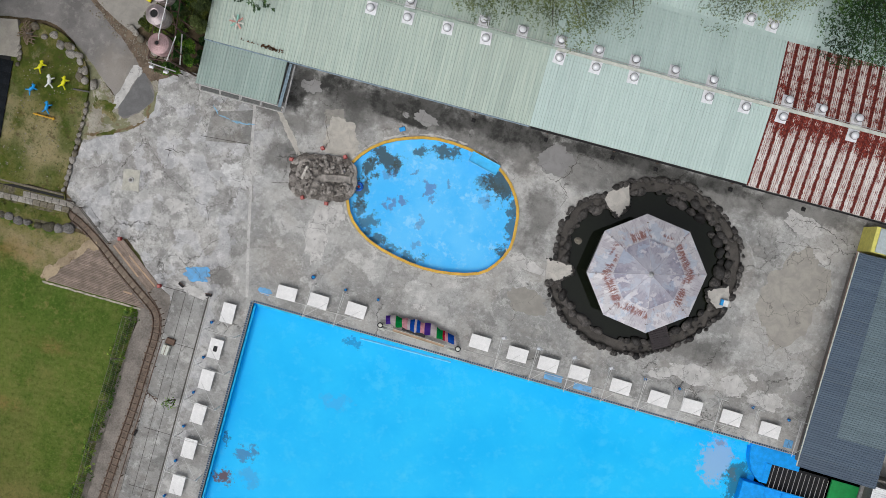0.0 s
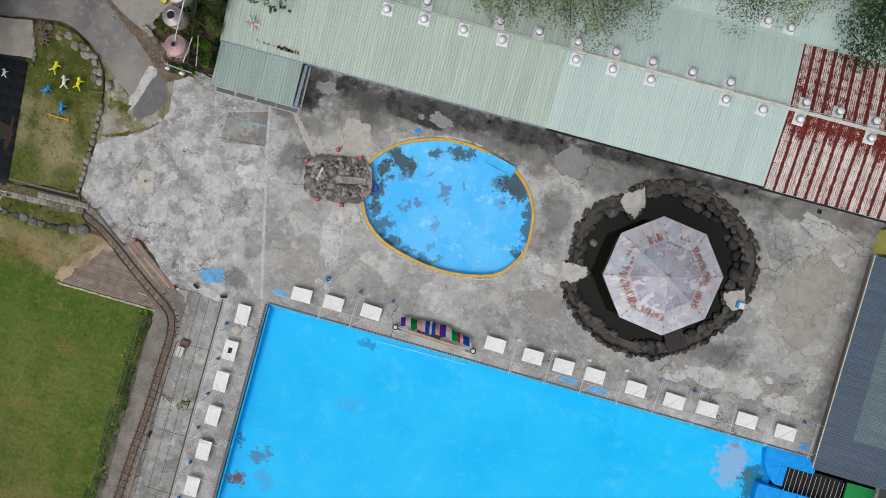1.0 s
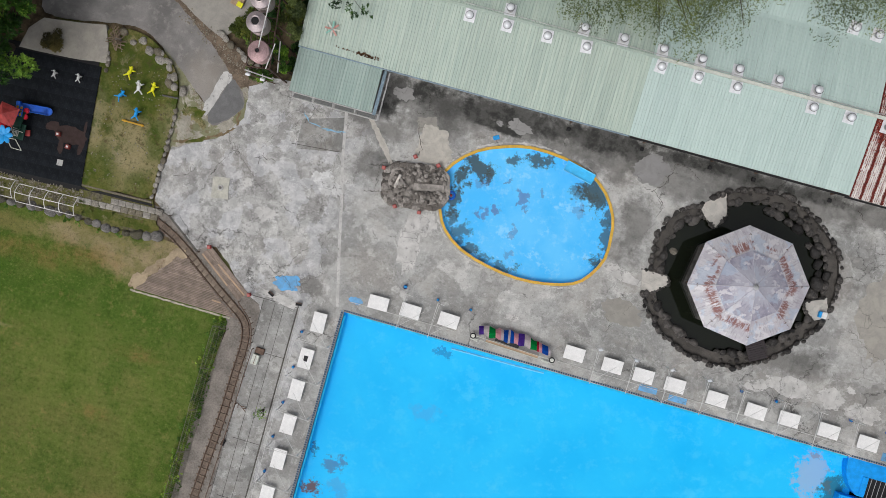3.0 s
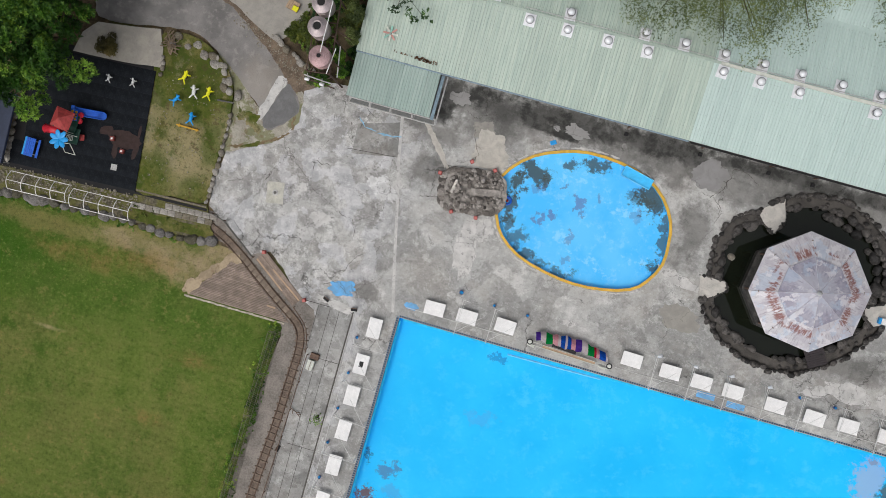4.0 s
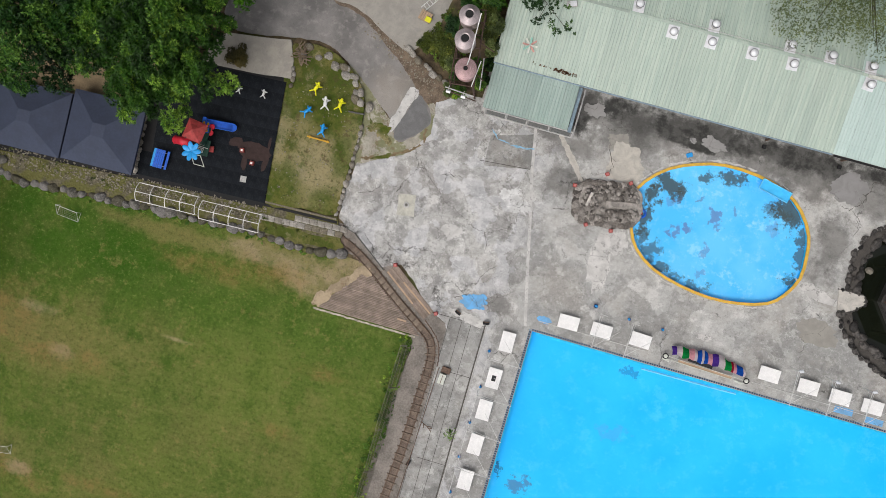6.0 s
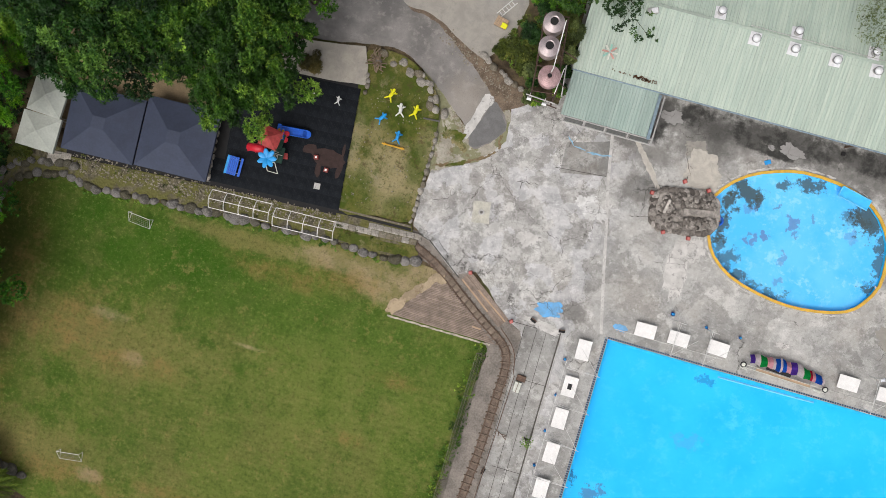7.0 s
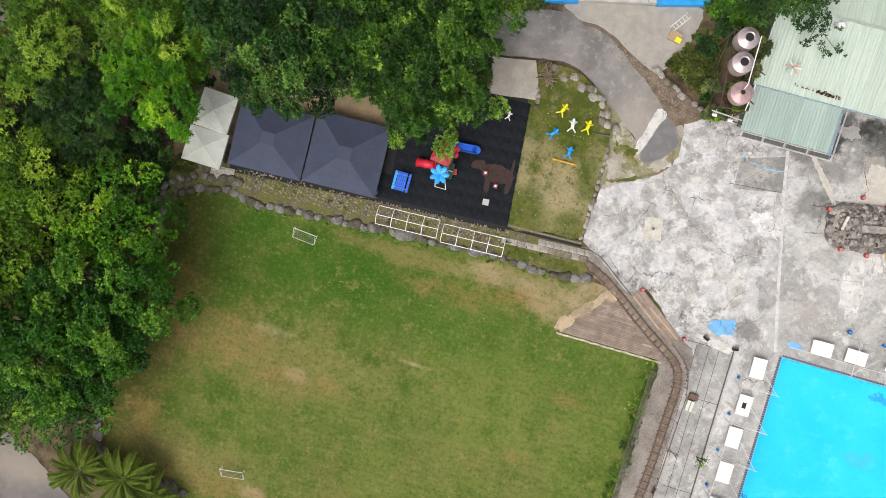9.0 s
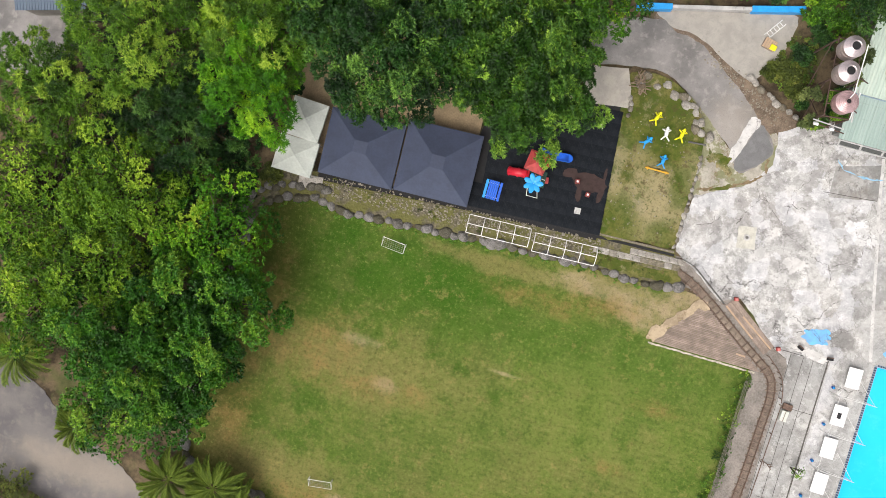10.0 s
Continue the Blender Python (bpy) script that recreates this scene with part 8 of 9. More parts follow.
canopy("grey_canopy", "dark grey peaked canopy roof on steel poles", -47.3, 2.95, -41.2, 8.3, TENT_GREY, 1.75, 2.75, 0.18, 2.0)
canopy("grey_canopy", "dark grey peaked canopy beside the playground", -41.05, 3.25, -35.0, 9.0, TENT_GREY, 1.75, 2.75, 0.18, 2.0)
canopy("white_canopy", "dirty white peaked canopy against the trees", -50.65, 5.1, -47.75, 8.2, TENT_WHITE, 1.9, 2.4, 0.0, -3.0)
canopy("white_canopy", "dirty white peaked canopy with a sagging roof", -50.9, 2.2, -47.65, 5.05, TENT_WHITE, 1.9, 2.3, 0.0, -1.0)
structure("tent_floor", plate(rect(-51.2, 4.4, -35.6, 16.0), 0.2, 0.3), plain("sandy_earth", srgb(140, 122, 96), 0.95, vary=0.25, scale=1.0, bump=0.03), "sandy earth floor under the canopies", "ground")
part("step_slab", slab((-47.9, 1.9, 0.22), (2.0, 1.1, 0.12), 4, soft=0.03), ROCK_GREY, bank)
for i in range(7):
    part("border_block", slab((-46.2 + i * 0.85, 2.0 + 0.03 * i, 0.18), (0.75, 0.5, 0.06), 3), GRAVEL, bank)

# yard and roof beyond the grove
structure("back_yard", plate([Vector(p) for p in ((-84, 13), (-84, 2.5), (-76.0, 3.4), (-72.6, 4.3), (-69.8, 7.6), (-69.0, 11.0), (-70, 14))], -0.03, 0.1), ASPHALT, "grey concrete yard behind the grove", "pavement")
far_shed = thing("far_shed", "dark grey corrugated roof of a shed beyond trees", "building", at=pose(-71.3, 9.5, 0, 0, 0, 15))
sheet_row(far_shed, BLUE_SHEET, -3.0, 3.0, 4.0, 3.6, 0.0, 3.0)
part("wall", slab((0, 0.4, 1.45), (5.6, 0.15, 2.9)), bpy.data.materials["dim_plaster_wall"], far_shed)
part("wall", slab((0, 3.8, 1.7), (5.6, 0.15, 3.4)), bpy.data.materials["dim_plaster_wall"], far_shed)

# ---- water tanks ----
stand = thing("tank_stand", "rusty steel tower with plank deck carrying tanks", "tank stand")
for x, y in ((-11.55, 16.8), (-9.8, 16.9), (-11.8, 19.4), (-10.05, 19.5), (-12.1, 22.3), (-10.4, 22.4)):
    part("leg", rods([((x, y, -0.05), (x, y, 5.75))], 0.08), OLD_IRON, stand)
part("deck_frame", rods([((-11.55, 16.7, 5.7), (-12.1, 22.5, 5.7)), ((-9.75, 16.9, 5.7), (-10.4, 22.5, 5.7))] + [((-11.55 - 0.09 * i, 16.7 + i * 0.95, 5.7), (-9.75 - 0.1 * i, 16.9 + i * 0.95, 5.7)) for i in range(7)], 0.05, 4), OLD_IRON, stand)
part("brace", rods([((-11.55, 16.8, 0.5), (-11.8, 19.4, 4.5)), ((-11.8, 19.4, 0.5), (-11.55, 16.8, 4.5)), ((-11.55, 16.8, 0.5), (-9.8, 16.9, 4.5)), ((-11.8, 19.4, 0.5), (-12.1, 22.3, 4.5))], 0.045), OLD_IRON, stand)
for k, (a, b) in enumerate((((-9.2, 17.6, 5.2), (-10.2, 18.1, 5.3)), ((-9.3, 16.9, 5.0), (-9.6, 19.2, 5.4)), ((-9.0, 19.9, 5.1), (-10.3, 20.3, 5.3)), ((-11.9, 16.5, 4.7), (-9.6, 16.35, 4.7)), ((-11.7, 16.3, 4.5), (-9.4, 16.1, 4.4)))):
    part("loose_bar", rods([(a, b)], 0.05), GALV if k % 2 else OLD_IRON, stand)


def tank(x, y, z, r, h, material, ridged=False):
    t = thing("water_tank", "ribbed rusty pink steel water tank on a tower" if ridged else "dull stainless steel water tank with open round hatch", "water tank", "rooftop water tanks", at=pose(x, y, z))
    bm = bmesh.new()
    rod(bm, (0, 0, 0), (0, 0, h), r, r, 28)
    for k in range(2):
        rod(bm, (0, 0, h * (0.35 + 0.3 * k)), (0, 0, h * (0.35 + 0.3 * k) + 0.04), r + 0.012, r + 0.012, 28)
    part("body", bm, material, t, smooth=False)
    bm = bmesh.new()
    steps_ = 5 if ridged else 1
    mouth = 0.2 if ridged else 0.36
    for k in range(steps_):
        r0, r1 = r + 0.02 - (r - mouth) * k / steps_, r + 0.02 - (r - mouth) * (k + (0.7 if ridged else 1.0)) / steps_
        rod(bm, (0, 0, h + 0.26 * k / steps_), (0, 0, h + 0.26 * (k + 1) / steps_), r0, r1, 28)
    shoulder = part("shoulder", bm, material, t)
    bm = bmesh.new()
    for i in range(20):
        a, b = 2 * math.pi * i / 20, 2 * math.pi * (i + 1) / 20
        rod(bm, (0.36 * math.cos(a), 0.36 * math.sin(a), h + 0.32), (0.36 * math.cos(b), 0.36 * math.sin(b), h + 0.32), 0.07, sides=6)
    rim = part("hatch_rim", bm, material, shoulder)
    if ridged:
        rim.matrix_basis = Matrix.Diagonal((0.55, 0.55, 1.0, 1))
    bm = bmesh.new()
    rod(bm, (0, 0, h + 0.2), (0, 0, h + 0.29), 0.33, 0.33, 20)
    lid_ = part("hatch", bm, DARK, shoulder, "dark open hatch")
    if ridged:
        lid_.matrix_basis = Matrix.Diagonal((0.5, 0.5, 1.0, 1))


tank(-11.35, 21.6, 5.76, 0.76, 1.45, STEEL)
tank(-11.2, 19.85, 5.76, 0.76, 1.4, STEEL)
tank(-10.6, 17.85, 5.76, 0.8, 1.0, STEEL_OLD, True)
pipes = thing("tank_pipe", "white plastic pipe running over the tank tops", "pipe")
part("pipe", rods([((-10.55, 21.9, 7.4), (-10.5, 18.4, 7.35)), ((-10.5, 18.4, 7.35), (-10.6, 18.0, 6.9)), ((-9.7, 18.8, 6.2), (-9.9, 16.8, 6.2))], 0.04), WHITE_TUBE, pipes)
for x, y in ((-11.6, 16.25), (-10.4, 16.15)):
    fl = thing("flood_lamp", "small white flood lamp on the tank tower", "lamp", "tower flood lamps", at=pose(x, y, 4.6, 30, 0, 0))
    part("lamp_head", slab((0, 0, 0), (0.35, 0.2, 0.25), soft=0.02), WHITE_METAL, fl)
    part("lamp_arm", rods([((0, 0.1, 0), (0, 0.5, 0.1))], 0.03), GALV, fl)
hood = thing("roof_box", "small pale grey box lying on the roof", "box", at=pose(-4.35, 25.3, 3.32, 0, 0, 20))
part("box_body", slab((0, 0, 0.15), (0.8, 0.45, 0.3), soft=0.04), GALV, hood)
part("box_lid", slab((0.1, 0, 0.32), (0.5, 0.4, 0.05), soft=0.02), WHITE_METAL, hood)
duct = thing("roof_rubbish", "pale broken windmill toy lying on the roof", "ornament", at=pose(-6.6, 21.6, 2.8, 9, 0, 0))
for i in range(8):
    part("blade", slab((0.35 * math.cos(i * 0.785), 0.35 * math.sin(i * 0.785), 0.12), (0.5, 0.14, 0.03), 45 * i), (CREAM, TOY_PINK, TOY_TEAL)[i % 3], duct)
part("axle", rods([((0, 0, 0), (0, 0, 0.2))], 0.06), GALV, duct)
for i in range(70):
    if i == 0:
        litter = thing("leaf_litter", "band of brown leaf litter caught on the eave", "leaf litter", kind="stuff")
        bm = bmesh.new()
    x = random.choice((random.uniform(-4.2, -3.0), random.uniform(-4.4, -2.4), random.uniform(-6.2, -2.4)))
    box(bm, (x, 20.35 + random.uniform(-0.12, 0.12) - 0.05 * (x + 4), 2.58), (random.uniform(0.06, 0.2), random.uniform(0.04, 0.1), 0.05), random.uniform(0, 180))
part("litter", bm, plain("brown_leaf_litter", srgb(92, 64, 42), 0.9, vary=0.4, scale=5), litter)

# ---- trees and shrubs ----
def puffs(rng, mid, radii, clump, gap, seed, low, inner):
    """Centres, outward directions and sizes of leaf clumps that keep apart from one another over an uneven dome."""
    places, ways, sizes = [], [], []
    for layer, shell, room in ((0, 1.0, gap), (1, inner, gap), (2, inner * 0.6, gap)):
        kept = []
        for _ in range(900):
            d = rng.normal(size=3)
            d /= np.linalg.norm(d)
            if d[2] < low:
                d[2] = -d[2]
            turn = math.atan2(d[1], d[0])
            lobe = 1 + 0.13 * math.sin(3 * turn + seed) + 0.09 * math.sin(5 * turn + 2 * seed) + 0.05 * math.sin(9 * turn + seed)
            r = clump * rng.uniform(0.55, 1.35)
            p = mid + d * radii * lobe * shell * rng.uniform(0.68, 1.1)
            if all(np.sum(((p - q) * np.array([1, 1, 0.5])) ** 2) > (room * (r + k)) ** 2 for q, k in kept):
                kept.append((p, r))
                places.append(p)
                ways.append(d)
                sizes.append(r)
        outer = len(places) if layer == 0 else outer
    return np.array(places), np.array(ways), np.array(sizes), outer


def clump_leaves(name, centres, ways, sizes, leaves, size, seed, material, tuft, narrow, flat, stretch, outer):
    """Leaves in fans on the upper skin of every clump; the fans point outwards from the clump's heart."""
    rng = np.random.default_rng(seed)
    n = max(1, leaves // tuft)
    share = sizes ** 2 * np.where(np.arange(len(centres)) < outer, 1.0, 0.75)
    which = rng.choice(len(centres), n, p=share / np.sum(share))
    lead = ways * 0.55 + np.array([0, 0, 0.65])
    lead /= np.linalg.norm(lead, axis=1)[:, None]
    d = rng.normal(size=(n, 3))
    d /= np.linalg.norm(d, axis=1)[:, None]
    facing = (d * lead[which]).sum(1)
    d = np.where((facing < -0.1)[:, None], d - 2 * facing[:, None] * lead[which], d)
    swing = rng.uniform(0, math.pi, len(centres))
    long_axis = np.stack([np.cos(swing), np.sin(swing), np.zeros(len(centres))], 1)[which]
    reach = sizes[which] * rng.uniform(0.4, 1.0, n) ** 0.35 * (1 + 0.25 * np.sin(7 * d[:, 0] + 5 * d[:, 1] + which))
    heart = centres[which] + (d + long_axis * (d * long_axis).sum(1)[:, None] * stretch) * reach[:, None] * np.array([1, 1, 1.5])
    own = np.repeat(np.arange(n), tuft)
    count = n * tuft
    lead_leaf = d[own] * (1 - flat) + np.array([0, 0, 0.35 + flat]) + rng.normal(size=(count, 3)) * 0.2
    lead_leaf /= np.linalg.norm(lead_leaf, axis=1)[:, None]
    run = rng.normal(size=(count, 3))
    run -= lead_leaf * (run * lead_leaf).sum(1)[:, None]
    run /= np.linalg.norm(run, axis=1)[:, None] + 1e-9
    run = run + lead_leaf * rng.uniform(0.0, 0.9, count)[:, None] * (1 - 0.5 * flat) + d[own] * 0.5
    run /= np.linalg.norm(run, axis=1)[:, None]
    up = lead_leaf - run * (lead_leaf * run).sum(1)[:, None] + rng.normal(size=(count, 3)) * 0.12
    up -= run * (up * run).sum(1)[:, None]
    up /= np.linalg.norm(up, axis=1)[:, None] + 1e-9
    side = np.cross(up, run)
    s = (size * rng.uniform(0.7, 1.35, count))[:, None]
    heart = heart[own]
    verts = np.stack([heart, heart + run * s * 0.5 + side * s * narrow, heart + run * s * 1.15 - up * s * 0.16, heart + run * s * 0.5 - side * s * narrow], 1).reshape(-1, 3)
    me = bpy.data.meshes.new(name)
    me.from_pydata(verts.tolist(), [], np.arange(count * 4).reshape(-1, 4).tolist())
    tone = me.attributes.new("clump_tone", "FLOAT", "FACE")
    tone.data.foreach_set("value", rng.uniform(0, 1, len(centres))[which][own].astype(np.float32))
    me.materials.append(material)
    return me


# clump radius, spacing, lowest clumps, inner layer, leaves in a fan, leaf width, flat fans, stretched clumps
HABITS = {"broad": (0.98, 1.02, -0.35, 0.62, 7, 0.24, 0.05, 0.3), "fingered": (0.66, 0.92, -0.35, 0.74, 7, 0.2, 0.05, 0.35), "rosette": (0.74, 0.98, -0.2, 0.45, 8, 0.12, 0.5, 0.3),
          "plume": (0.9, 1.02, -0.35, 0.62, 9, 0.19, 0.05, 0.6), "veil": (0.95, 0.42, -0.5, 0.6, 4, 0.2, 0.3, 0.2)}


def tree(x, y, base, height, rx, ry, rz, seed, material, label, leaves=9000, habit="broad", size=0.16, lean=(0.0, 0.0), clump=1.0):
    """Trunk, limbs and a crown of separate leaves gathered in clumps over an uneven dome."""
    radius, gap, low, inner, tuft, narrow, flat, stretch = HABITS[habit]
    rng = np.random.default_rng(seed)
    t = thing("tree", label, "tree", at=pose(x, y, base))
    mid = np.array([lean[0], lean[1], height - rz])
    centres, ways, sizes, outer = puffs(rng, mid, np.array([rx, ry, rz]), radius * clump, gap, seed, low, inner)
    part("crown", clump_leaves("crown", centres, ways, sizes, leaves, size, seed, material, tuft, narrow, flat, stretch, outer), None, t)
    bm = bmesh.new()
    girth = 0.035 * height
    fork = Vector(mid) * 0.62
    fork.z = height * 0.42
    rod(bm, (0, 0, -0.3), fork, girth, girth * 0.7, 9)
    rod(bm, fork, Vector(mid) + Vector((0, 0, rz * 0.3)), girth * 0.7, girth * 0.2, 7)
    for c in centres[:: max(1, len(centres) // 34)]:
        knee = fork.lerp(Vector(c), 0.55) + Vector((0, 0, 0.2))
        rod(bm, fork, knee, girth * 0.36, girth * 0.2, 5, False)
        rod(bm, knee, c, girth * 0.2, girth * 0.07, 5, False)
    part("trunk", bm, BARK, t)
    return t


BIG = "broad leafy green tree with tufted crown over the playground"
tree(-32.8, 13.6, 0.2, 11.6, 4.9, 4.8, 3.8, 11, LEAF_SHADE, BIG, 105000, "fingered", 0.2)
tree(-43.2, 12.8, 0.2, 12.4, 6.0, 4.8, 4.2, 12, LEAF_SHADE_DEEP, "large dark green tree leaning over the canopies", 100000, "fingered", 0.2, clump=1.1)
tree(-37.6, 16.2, 0.2, 11.0, 5.0, 5.0, 3.8, 13, LEAF_SHADE, "leafy green tree behind the canopies", 62000, "fingered", 0.2)
tree(-30.6, 20.0, 0.0, 10.0, 3.4, 3.0, 3.2, 14, LEAF, "rounded green tree at the bend of the lane", 18000, "broad", 0.2)
tree(-52.6, 7.8, 0.0, 9.5, 3.3, 4.0, 3.6, 15, LEAF_BRIGHT, "bright green narrow tree beside the white canopies", 26000, "rosette", 0.25)
tree(-53.0, 12.4, 0.0, 10.0, 3.5, 3.5, 3.6, 16, LEAF_LIME, "yellow-green tree among darker trees", 20000, "rosette", 0.26)
tree(-57.8, 4.0, 0.0, 8.0, 4.2, 4.0, 3.0, 17, LEAF_DARK, "deep green tree in the western grove", 22000, "rosette", 0.26)
tree(-61.5, 9.6, 0.0, 10.5, 4.6, 4.2, 3.8, 18, LEAF_LIME, "light green leafy tree in the western grove", 28000, "rosette", 0.25)
tree(-67.6, 3.5, 0.0, 9.5, 4.4, 4.2, 3.6, 19, LEAF_LIME, "mid green tree at the edge of the grove", 26000, "rosette", 0.25)
tree(-66.4, -4.2, 0.0, 10.5, 4.9, 4.8, 4.0, 20, LEAF_FEATHER, "spreading mid green tree in the grove", 34000, "plume", 0.17)
tree(-59.4, -2.8, 0.0, 9.8, 5.0, 4.4, 3.6, 21, LEAF_FEATHER, "yellowish green feathery tree in the western grove", 36000, "plume", 0.18)
tree(-52.6, -4.0, 0.0, 8.8, 4.0, 4.2, 3.4, 22, LEAF_BRIGHT, "light green tree overhanging the lawn corner", 30000, "plume", 0.17)
tree(-60.6, -8.8, 0.0, 10.5, 4.8, 4.4, 3.8, 23, LEAF_FEATHER, "mid green tree with layered clumps in the grove", 36000, "plume", 0.17)
tree(-64.8, -12.4, 0.0, 9.0, 4.0, 3.8, 3.2, 24, LEAF, "mid green tree above the lower lane", 24000, "plume", 0.18)
tree(-55.4, -13.2, 0.0, 11.0, 5.3, 5.0, 4.0, 25, LEAF_VIVID, "large vivid green tree beside the lawn", 66000, "broad", 0.2)
tree(-50.6, -9.0, 0.0, 9.8, 3.7, 4.4, 3.6, 26, LEAF_VIVID, "leafy green tree overhanging the lawn edge", 40000, "broad", 0.2)
tree(-55.6, -18.3, 0.0, 8.4, 4.7, 3.8, 3.2, 27, LEAF_VIVID, "small dark green tree above the lane", 24000, "broad", 0.17, clump=0.7)
tree(-51.6, -15.0, 0.0, 8.6, 2.9, 3.2, 3.0, 31, LEAF_VIVID, "rounded green tree over the edging stones", 24000, "broad", 0.19, clump=0.8)
tree(-47.6, 16.8, 0.0, 11.5, 4.2, 4.0, 3.6, 28, LEAF, "green tree behind the grey canopies", 24000, "fingered", 0.2)
tree(-70.5, -9.0, 0.0, 9.5, 4.2, 4.2, 3.6, 29, LEAF, "mid green tree at the far side of the grove", 22000, "plume", 0.18)
tree(-57.5, 15.0, 0.0, 10.0, 4.2, 3.8, 3.6, 30, LEAF, "mid green tree above the grove", 22000, "rosette", 0.25)
# trees behind and over the hall
HALL_TREE = "thin olive foliaged tree overhanging the hall roof"
tree(15.6, 38.4, 0.0, 9.5, 5.9, 6.6, 2.6, 41, LEAF_OLIVE, HALL_TREE, 110000, "veil", 0.09, (0.0, -5.6), 0.95)
tree(21.5, 38.6, 0.0, 9.0, 4.4, 6.0, 2.4, 42, LEAF_OLIVE, HALL_TREE, 44000, "veil", 0.085, (-0.8, -4.0), 0.95)
tree(31.0, 38.5, 0.0, 9.0, 5.0, 4.0, 2.6, 43, LEAF_OLIVE, "dusty olive tree behind the hall roof", 54000, "veil", 0.09, (-0.6, -3.0))
tree(39.6, 38.5, 0.0, 9.0, 4.2, 5.0, 3.0, 44, LEAF_DARK, "dark green tree overhanging the rusty roof", 60000, "veil", 0.12, (0.8, -3.1), 0.8)
tree(-10.4, 27.2, 0.0, 9.0, 2.8, 3.5, 2.6, 45, LEAF_DARK, "dark leafy tree beside the hall gable", 16000, "broad", 0.16, (0.2, 0.0), 0.8)
tree(-9.6, 28.4, 0.0, 7.2, 2.8, 2.6, 2.4, 46, LEAF_DARK, "dark leafy tree leaning over the hall gable", 16000, "broad", 0.15, (0.8, -2.0), 0.8)
tree(1.5, 38.0, 0.0, 8.5, 5.4, 4.4, 2.4, 47, LEAF_OLIVE, HALL_TREE, 24000, "veil", 0.1, (0.0, -2.6))
bough = thing("overhanging_bough", "dark glossy leafy bough hanging over the roof", "bough")
tips = np.array([(-6.6, 23.2, 4.2), (-6.0, 23.6, 4.3), (-5.4, 23.2, 4.2), (-5.0, 22.8, 4.1), (-4.5, 23.0, 4.2), (-4.2, 23.6, 4.3), (-5.6, 24.3, 4.4), (-4.6, 24.5, 4.5), (-6.9, 24.2, 4.4), (-3.8, 23.2, 4.2)])
part("leaves", leaf_cloud("leaves", tips, np.tile([0, 0, 1.0], (10, 1)), 620, np.full(10, 0.42), 0.15, 5, LEAF_DARK), None, bough)
part("twig", rods([((-8.4, 26.4, 3.9), (-6.2, 24.6, 4.4)), ((-6.2, 24.6, 4.4), (-4.3, 23.2, 4.2)), ((-6.2, 24.6, 4.4), (-6.5, 23.3, 4.2))], 0.02), BARK, bough)


def shrub(x, y, r, h, seed, material, label, leaves=1800, size=0.24, base=0.0):
    rng = np.random.default_rng(seed)
    s = thing("shrub", label, "shrub", at=pose(x, y, base))
    n = 14
    c = np.clip(rng.normal(size=(n, 3)), -1.3, 1.3) * np.array([r * 0.45, r * 0.45, 0]) + np.array([0, 0, 1]) * rng.uniform(0.3, 0.8, n)[:, None] * h
    part("foliage", leaf_cloud("foliage", c, np.tile([0, 0, 1.0], (n, 1)), leaves, np.full(n, r * 0.42), size, seed, material), None, s)
    part("stems", rods([((0, 0, -0.05), tuple(p)) for p in c[:6]], 0.03, 5), BARK, s)


SHRUBS = "dense mixed green shrub below the tank tower"
for i, (x, y, r, h, m) in enumerate(((-13.2, 20.4, 1.0, 0.6, LEAF_MOSS), (-14.3, 20.6, 0.8, 0.4, LEAF_MOSS), (-12.6, 19.1, 0.7, 0.5, LEAF_MOSS), (-12.9, 22.0, 0.9, 1.0, LEAF_DARK), (-12.2, 23.6, 1.3, 1.8, LEAF_DARK), (-10.6, 24.6, 1.4, 2.6, LEAF), (-11.7, 18.3, 0.5, 0.5, LEAF_DARK),
                                     (-9.5, 20.6, 0.6, 5.6, LEAF_OLIVE), (-9.6, 22.2, 0.7, 5.8, LEAF_OLIVE), (-12.0, 18.6, 0.6, 5.6, LEAF_OLIVE), (-13.0, 25.2, 1.2, 2.4, LEAF), (-11.6, 16.6, 0.5, 5.4, LEAF_OLIVE), (-11.6, 25.6, 1.6, 3.0, LEAF), (-8.4, 26.2, 1.6, 4.2, LEAF), (-6.0, 26.8, 1.5, 4.6, LEAF_DARK), (-14.9, 20.0, 0.6, 0.4, LEAF_MOSS), (-9.9, 21.6, 0.8, 5.4, LEAF_MOSS), (-10.2, 23.0, 0.7, 5.6, LEAF_MOSS), (-10.3, 18.9, 0.5, 5.2, LEAF_LIME), (-10.9, 16.7, 0.55, 5.0, LEAF_LIME), (-9.5, 17.6, 0.4, 4.6, LEAF_LIME),
                                     (-9.35, 18.4, 0.5, 1.0, LEAF_DARK), (-9.4, 19.8, 0.5, 1.2, LEAF_DARK), (-9.4, 21.3, 0.5, 1.2, LEAF_DARK), (-9.4, 23.0, 0.6, 1.4, LEAF_DARK))):
    shrub(x, y, r, h, 100 + i, m, SHRUBS, 2400, 0.17)
for i, (x, y, r, h) in enumerate(((-26.8, 25.0, 1.8, 2.6), (-24.4, 25.6, 1.8, 2.4), (-21.8, 25.6, 1.5, 2.2), (-19.6, 26.2, 1.6, 2.4), (-16.6, 26.6, 1.5, 2.2), (-14.0, 27.4, 1.8, 2.6))):
    shrub(x, y, r, h, 130 + i, LEAF if i % 2 else LEAF_DARK, "leafy green shrub behind the blue wall", 2600, 0.26)
shrub(-4.4, -9.6, 0.6, 3.0, 150, LEAF_LIME, "thin light green sapling growing from the concrete", 900, 0.06)
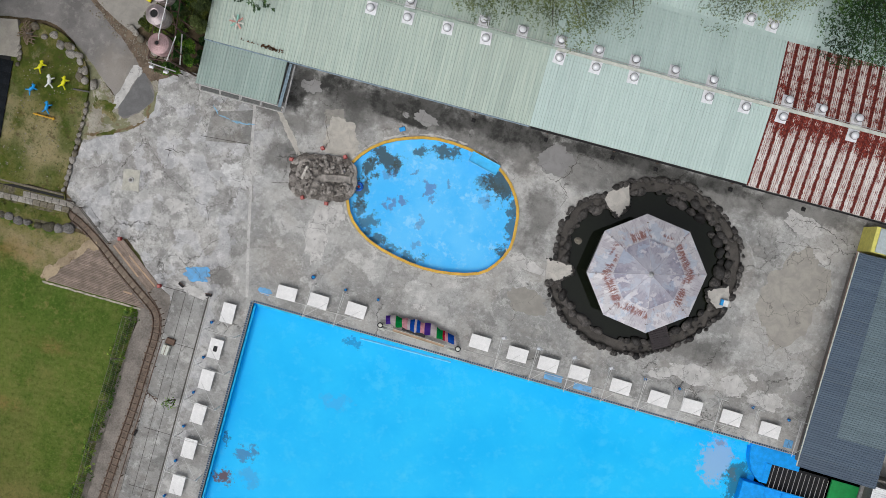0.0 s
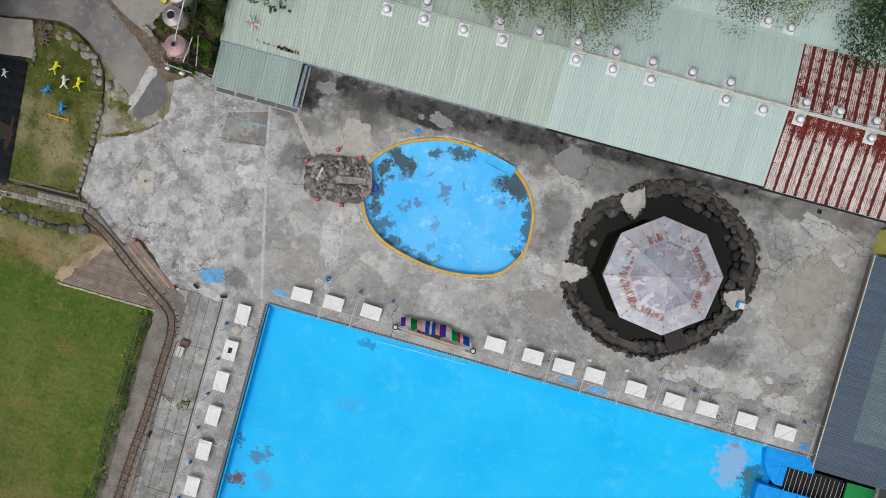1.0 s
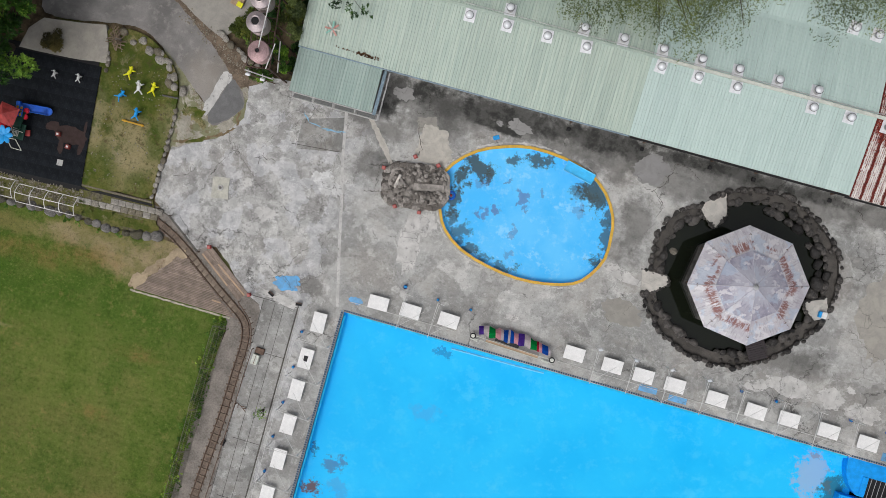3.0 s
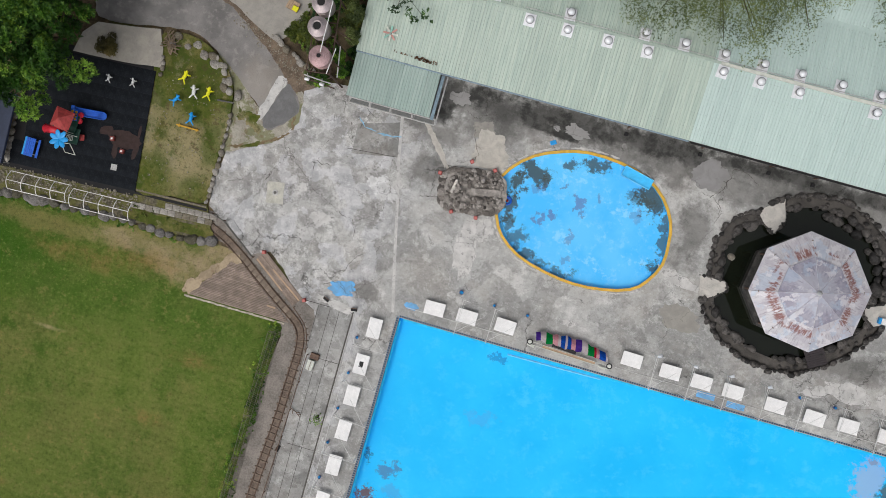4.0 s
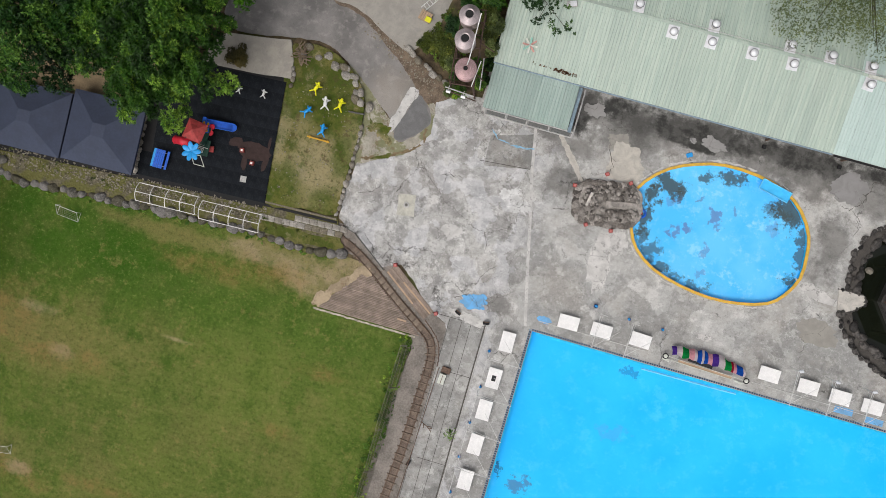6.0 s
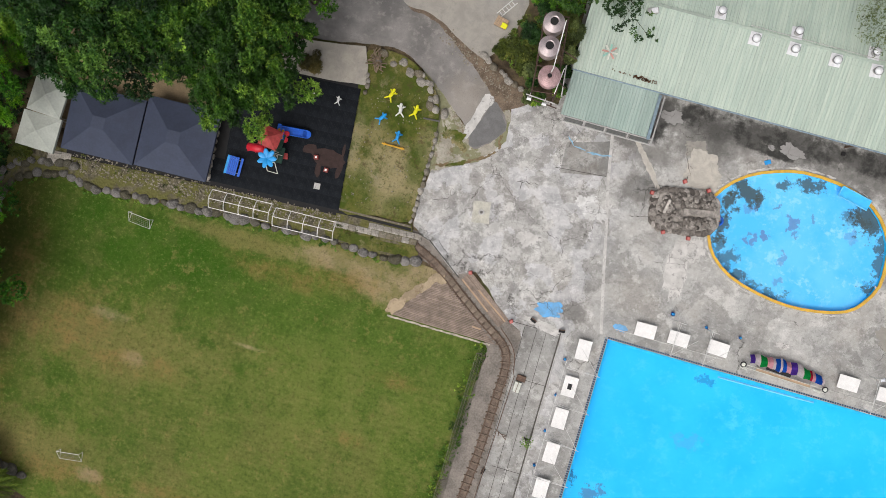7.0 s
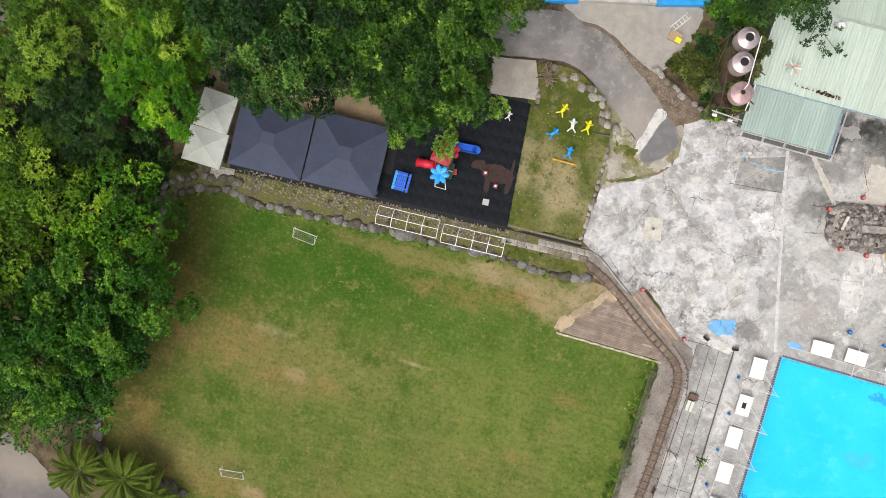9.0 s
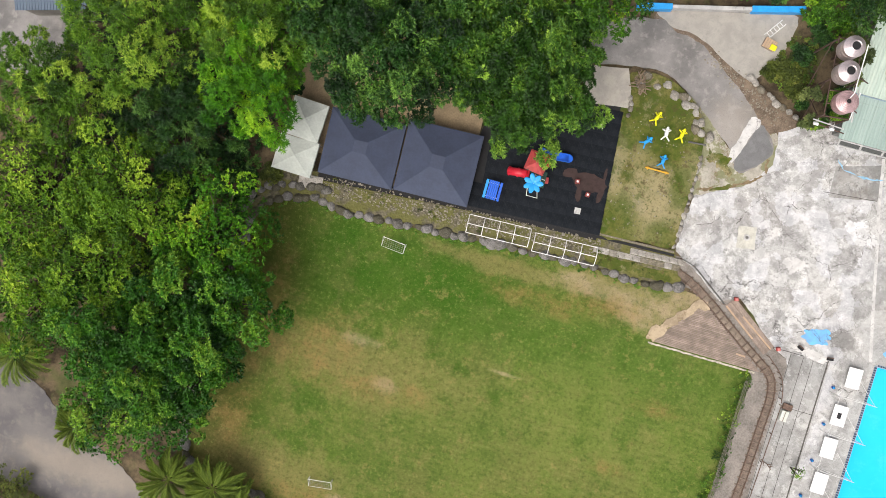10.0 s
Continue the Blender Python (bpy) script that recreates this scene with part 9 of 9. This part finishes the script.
shrub(-29.35, 15.2, 1.0, 0.5, 151, LEAF_DRY, "round tuft of dry brown grass on the concrete pad", 9000, 0.09, 0.35)
for i, (x, y, r, h) in enumerate(((-62.5, -17.0, 1.2, 0.8), (-60.6, -18.8, 1.3, 1.0), (-58.6, -20.0, 1.3, 1.2), (-65.5, -29.6, 1.8, 1.2), (-63.2, -31.2, 1.8, 1.2), (-51.2, 1.6, 1.0, 0.8), (-56.5, -21.6, 1.0, 1.0), (-67.8, -30.4, 1.6, 1.0))):
    shrub(x, y, r, h, 160 + i, LEAF_MOSS if i in (0, 1, 3, 4, 5, 7) else LEAF_LIME, "low rough shrub at the edge of the lane", 3200, 0.13)


def palm(x, y, height, reach, seed, label, count=20):
    """Ringed trunk and arching fronds, each with two rows of long narrow leaflets."""
    rng = random.Random(seed)
    t = thing("palm", label, "palm", at=pose(x, y, 0.0))
    bm = bmesh.new()
    for k in range(6):
        rod(bm, (0, 0, height * k / 6 - 0.1), (0, 0, height * (k + 1) / 6), 0.2 - 0.01 * k, 0.16 - 0.01 * k, 8)
    part("trunk", bm, BARK, t)
    for i in range(count):
        bm = bmesh.new()
        rise, droop, far = rng.uniform(0.3, 1.3), rng.uniform(0.6, 1.2), reach * rng.uniform(0.8, 1.2)
        pts = [Vector((far * q, 0, height + rise * math.sin(q * 2.0) * 1.2 - droop * q * q * 1.2)) for q in [k / 9 for k in range(10)]]
        for a, b in zip(pts, pts[1:]):
            rod(bm, a, b, 0.03, sides=4, ends=False)
        for k in range(34):
            q = 0.14 + 0.86 * k / 34
            n = min(int(q * 9), 8)
            p = pts[n].lerp(pts[n + 1], q * 9 - n)
            length = (0.5 * math.sin(math.pi * (0.18 + 0.74 * q)) + 0.1) * rng.uniform(0.8, 1.15)
            for w in (-1, 1):
                tip = p + Vector((0.95 * length, w * 0.62 * length, 0.18 * length - 0.3 * length * q))
                half = p.lerp(tip, 0.5) + Vector((0.0, 0.0, 0.04))
                across = Vector((-w * 0.3, 0.5, 0.25)).normalized() * 0.045
                bm.faces.new([bm.verts.new(v) for v in (p, half + across, tip, half - across)])
        part("frond", bm, LEAF_PALM, t, at=pose(0, 0, 0, 0, 0, 360 * i / count + rng.uniform(-10, 10)))


palm(-52.2, -24.6, 2.2, 2.3, 1, "yellowish feathery palm beside the lane")
palm(-48.5, -24.2, 2.2, 2.5, 2, "feathery green palm at the lawn corner", 22)
palm(-46.2, -25.6, 1.6, 2.4, 3, "small palm with dry frond tips at lawn edge")
palm(-66.9, -18.0, 2.8, 2.8, 4, "dark green palm beside the lower lane")
palm(-60.8, -22.6, 2.0, 1.9, 5, "pale green palm at the bend of the lane")

# undergrowth that fills the western grove
under = [(random.uniform(-72, -50.5), random.uniform(-18, 14), 0.0, random.uniform(0.5, 1.3)) for _ in range(380)]
under = [u for u in under if u[1] > -0.42 * (u[0] + 55) - 19 + 2.5 and not (u[0] > -52.5 and u[1] < 3)]
tagged(part("undergrowth", leaf_cloud("undergrowth", np.array([u[:3] for u in under]), np.tile([0, 0, 1.0], (len(under), 1)), 46000, np.array([u[3] for u in under]), 0.26, 77, LEAF_DARK, 0.9), None), "dense low green undergrowth below the trees", "undergrowth", "", "stuff")

# weeds along the fence, the stones and the garden
def weeds(name, label, spots_, count, size, seed, material=WEED):
    rng = np.random.default_rng(seed)
    c = np.array([(x, y, z) for x, y, z, _ in spots_])
    tagged(part(name, leaf_cloud(name, c, np.tile([0, 0, 1.0], (len(c), 1)), count, np.array([s for *_, s in spots_]), size, seed, material, 0.9), None), label, "weeds", "", "stuff")


weeds("fence_weeds", "rank green weeds growing through the wire fence", [(-9.7 - 0.004 * i + random.uniform(-0.75, 0.3), -3.4 - i * 0.2, random.uniform(0.0, 0.4), random.uniform(0.15, 0.5)) for i in range(140)], 13000, 0.1, 7, LEAF_LIME)
weeds("stone_weeds", "tufts of bright green weeds along the edging stones", [(p.x + random.uniform(-0.3, 0.3), p.y - random.uniform(0.2, 0.6), 0.0, random.uniform(0.08, 0.3)) for p, _ in along(edge_line[4:44], 0.55, 0.6)], 2600, 0.12, 8)
weeds("bank_weeds", "sparse green weeds on the gravel bank", [(x, 1.9 + random.uniform(0, 1.2) + 0.012 * (x + 20), 0.16, random.uniform(0.1, 0.28)) for x in [random.uniform(-46, -19) for _ in range(60)]], 1500, 0.09, 9, LEAF_MOSS)
weeds("plot_weeds", "scattered tufts of grass in the garden plot", [(random.uniform(-24.5, -18.6), random.uniform(4.8, 15.5), TOP - 0.12, random.uniform(0.04, 0.5)) for _ in range(110)], 900, 0.06, 10, LEAF_MOSS)
weeds("fence_vines", "dry brownish vines tangled in the wire fence", [(-9.65 - 0.004 * i - 0.5 * u_, -4.2 - i * 0.27, 0.1 + u_, random.uniform(0.1, 0.3)) for i in range(100) for u_ in (random.uniform(0.0, 0.9),)], 2800, 0.08, 17, LEAF_MOSS)
tower_bank = [(random.uniform(-15.0, -11.4), random.uniform(17.8, 23.4), random.uniform(0.0, 0.25), random.uniform(0.15, 0.5)) for _ in range(150)]
tower_bank = [w for w in tower_bank if w[1] > 19.9 - 0.56 * (w[0] + 15.2) + 0.25 and w[1] < 20.4 + 1.75 * (w[0] + 15.2)]
weeds("ground_cover", "low brownish green cover on the bank below the tower", tower_bank, 7000, 0.12, 18, LEAF_MOSS)
weeds("ground_cover", "bright weeds scattered over the bank below the tower", tower_bank[::3], 1800, 0.12, 19, WEED)
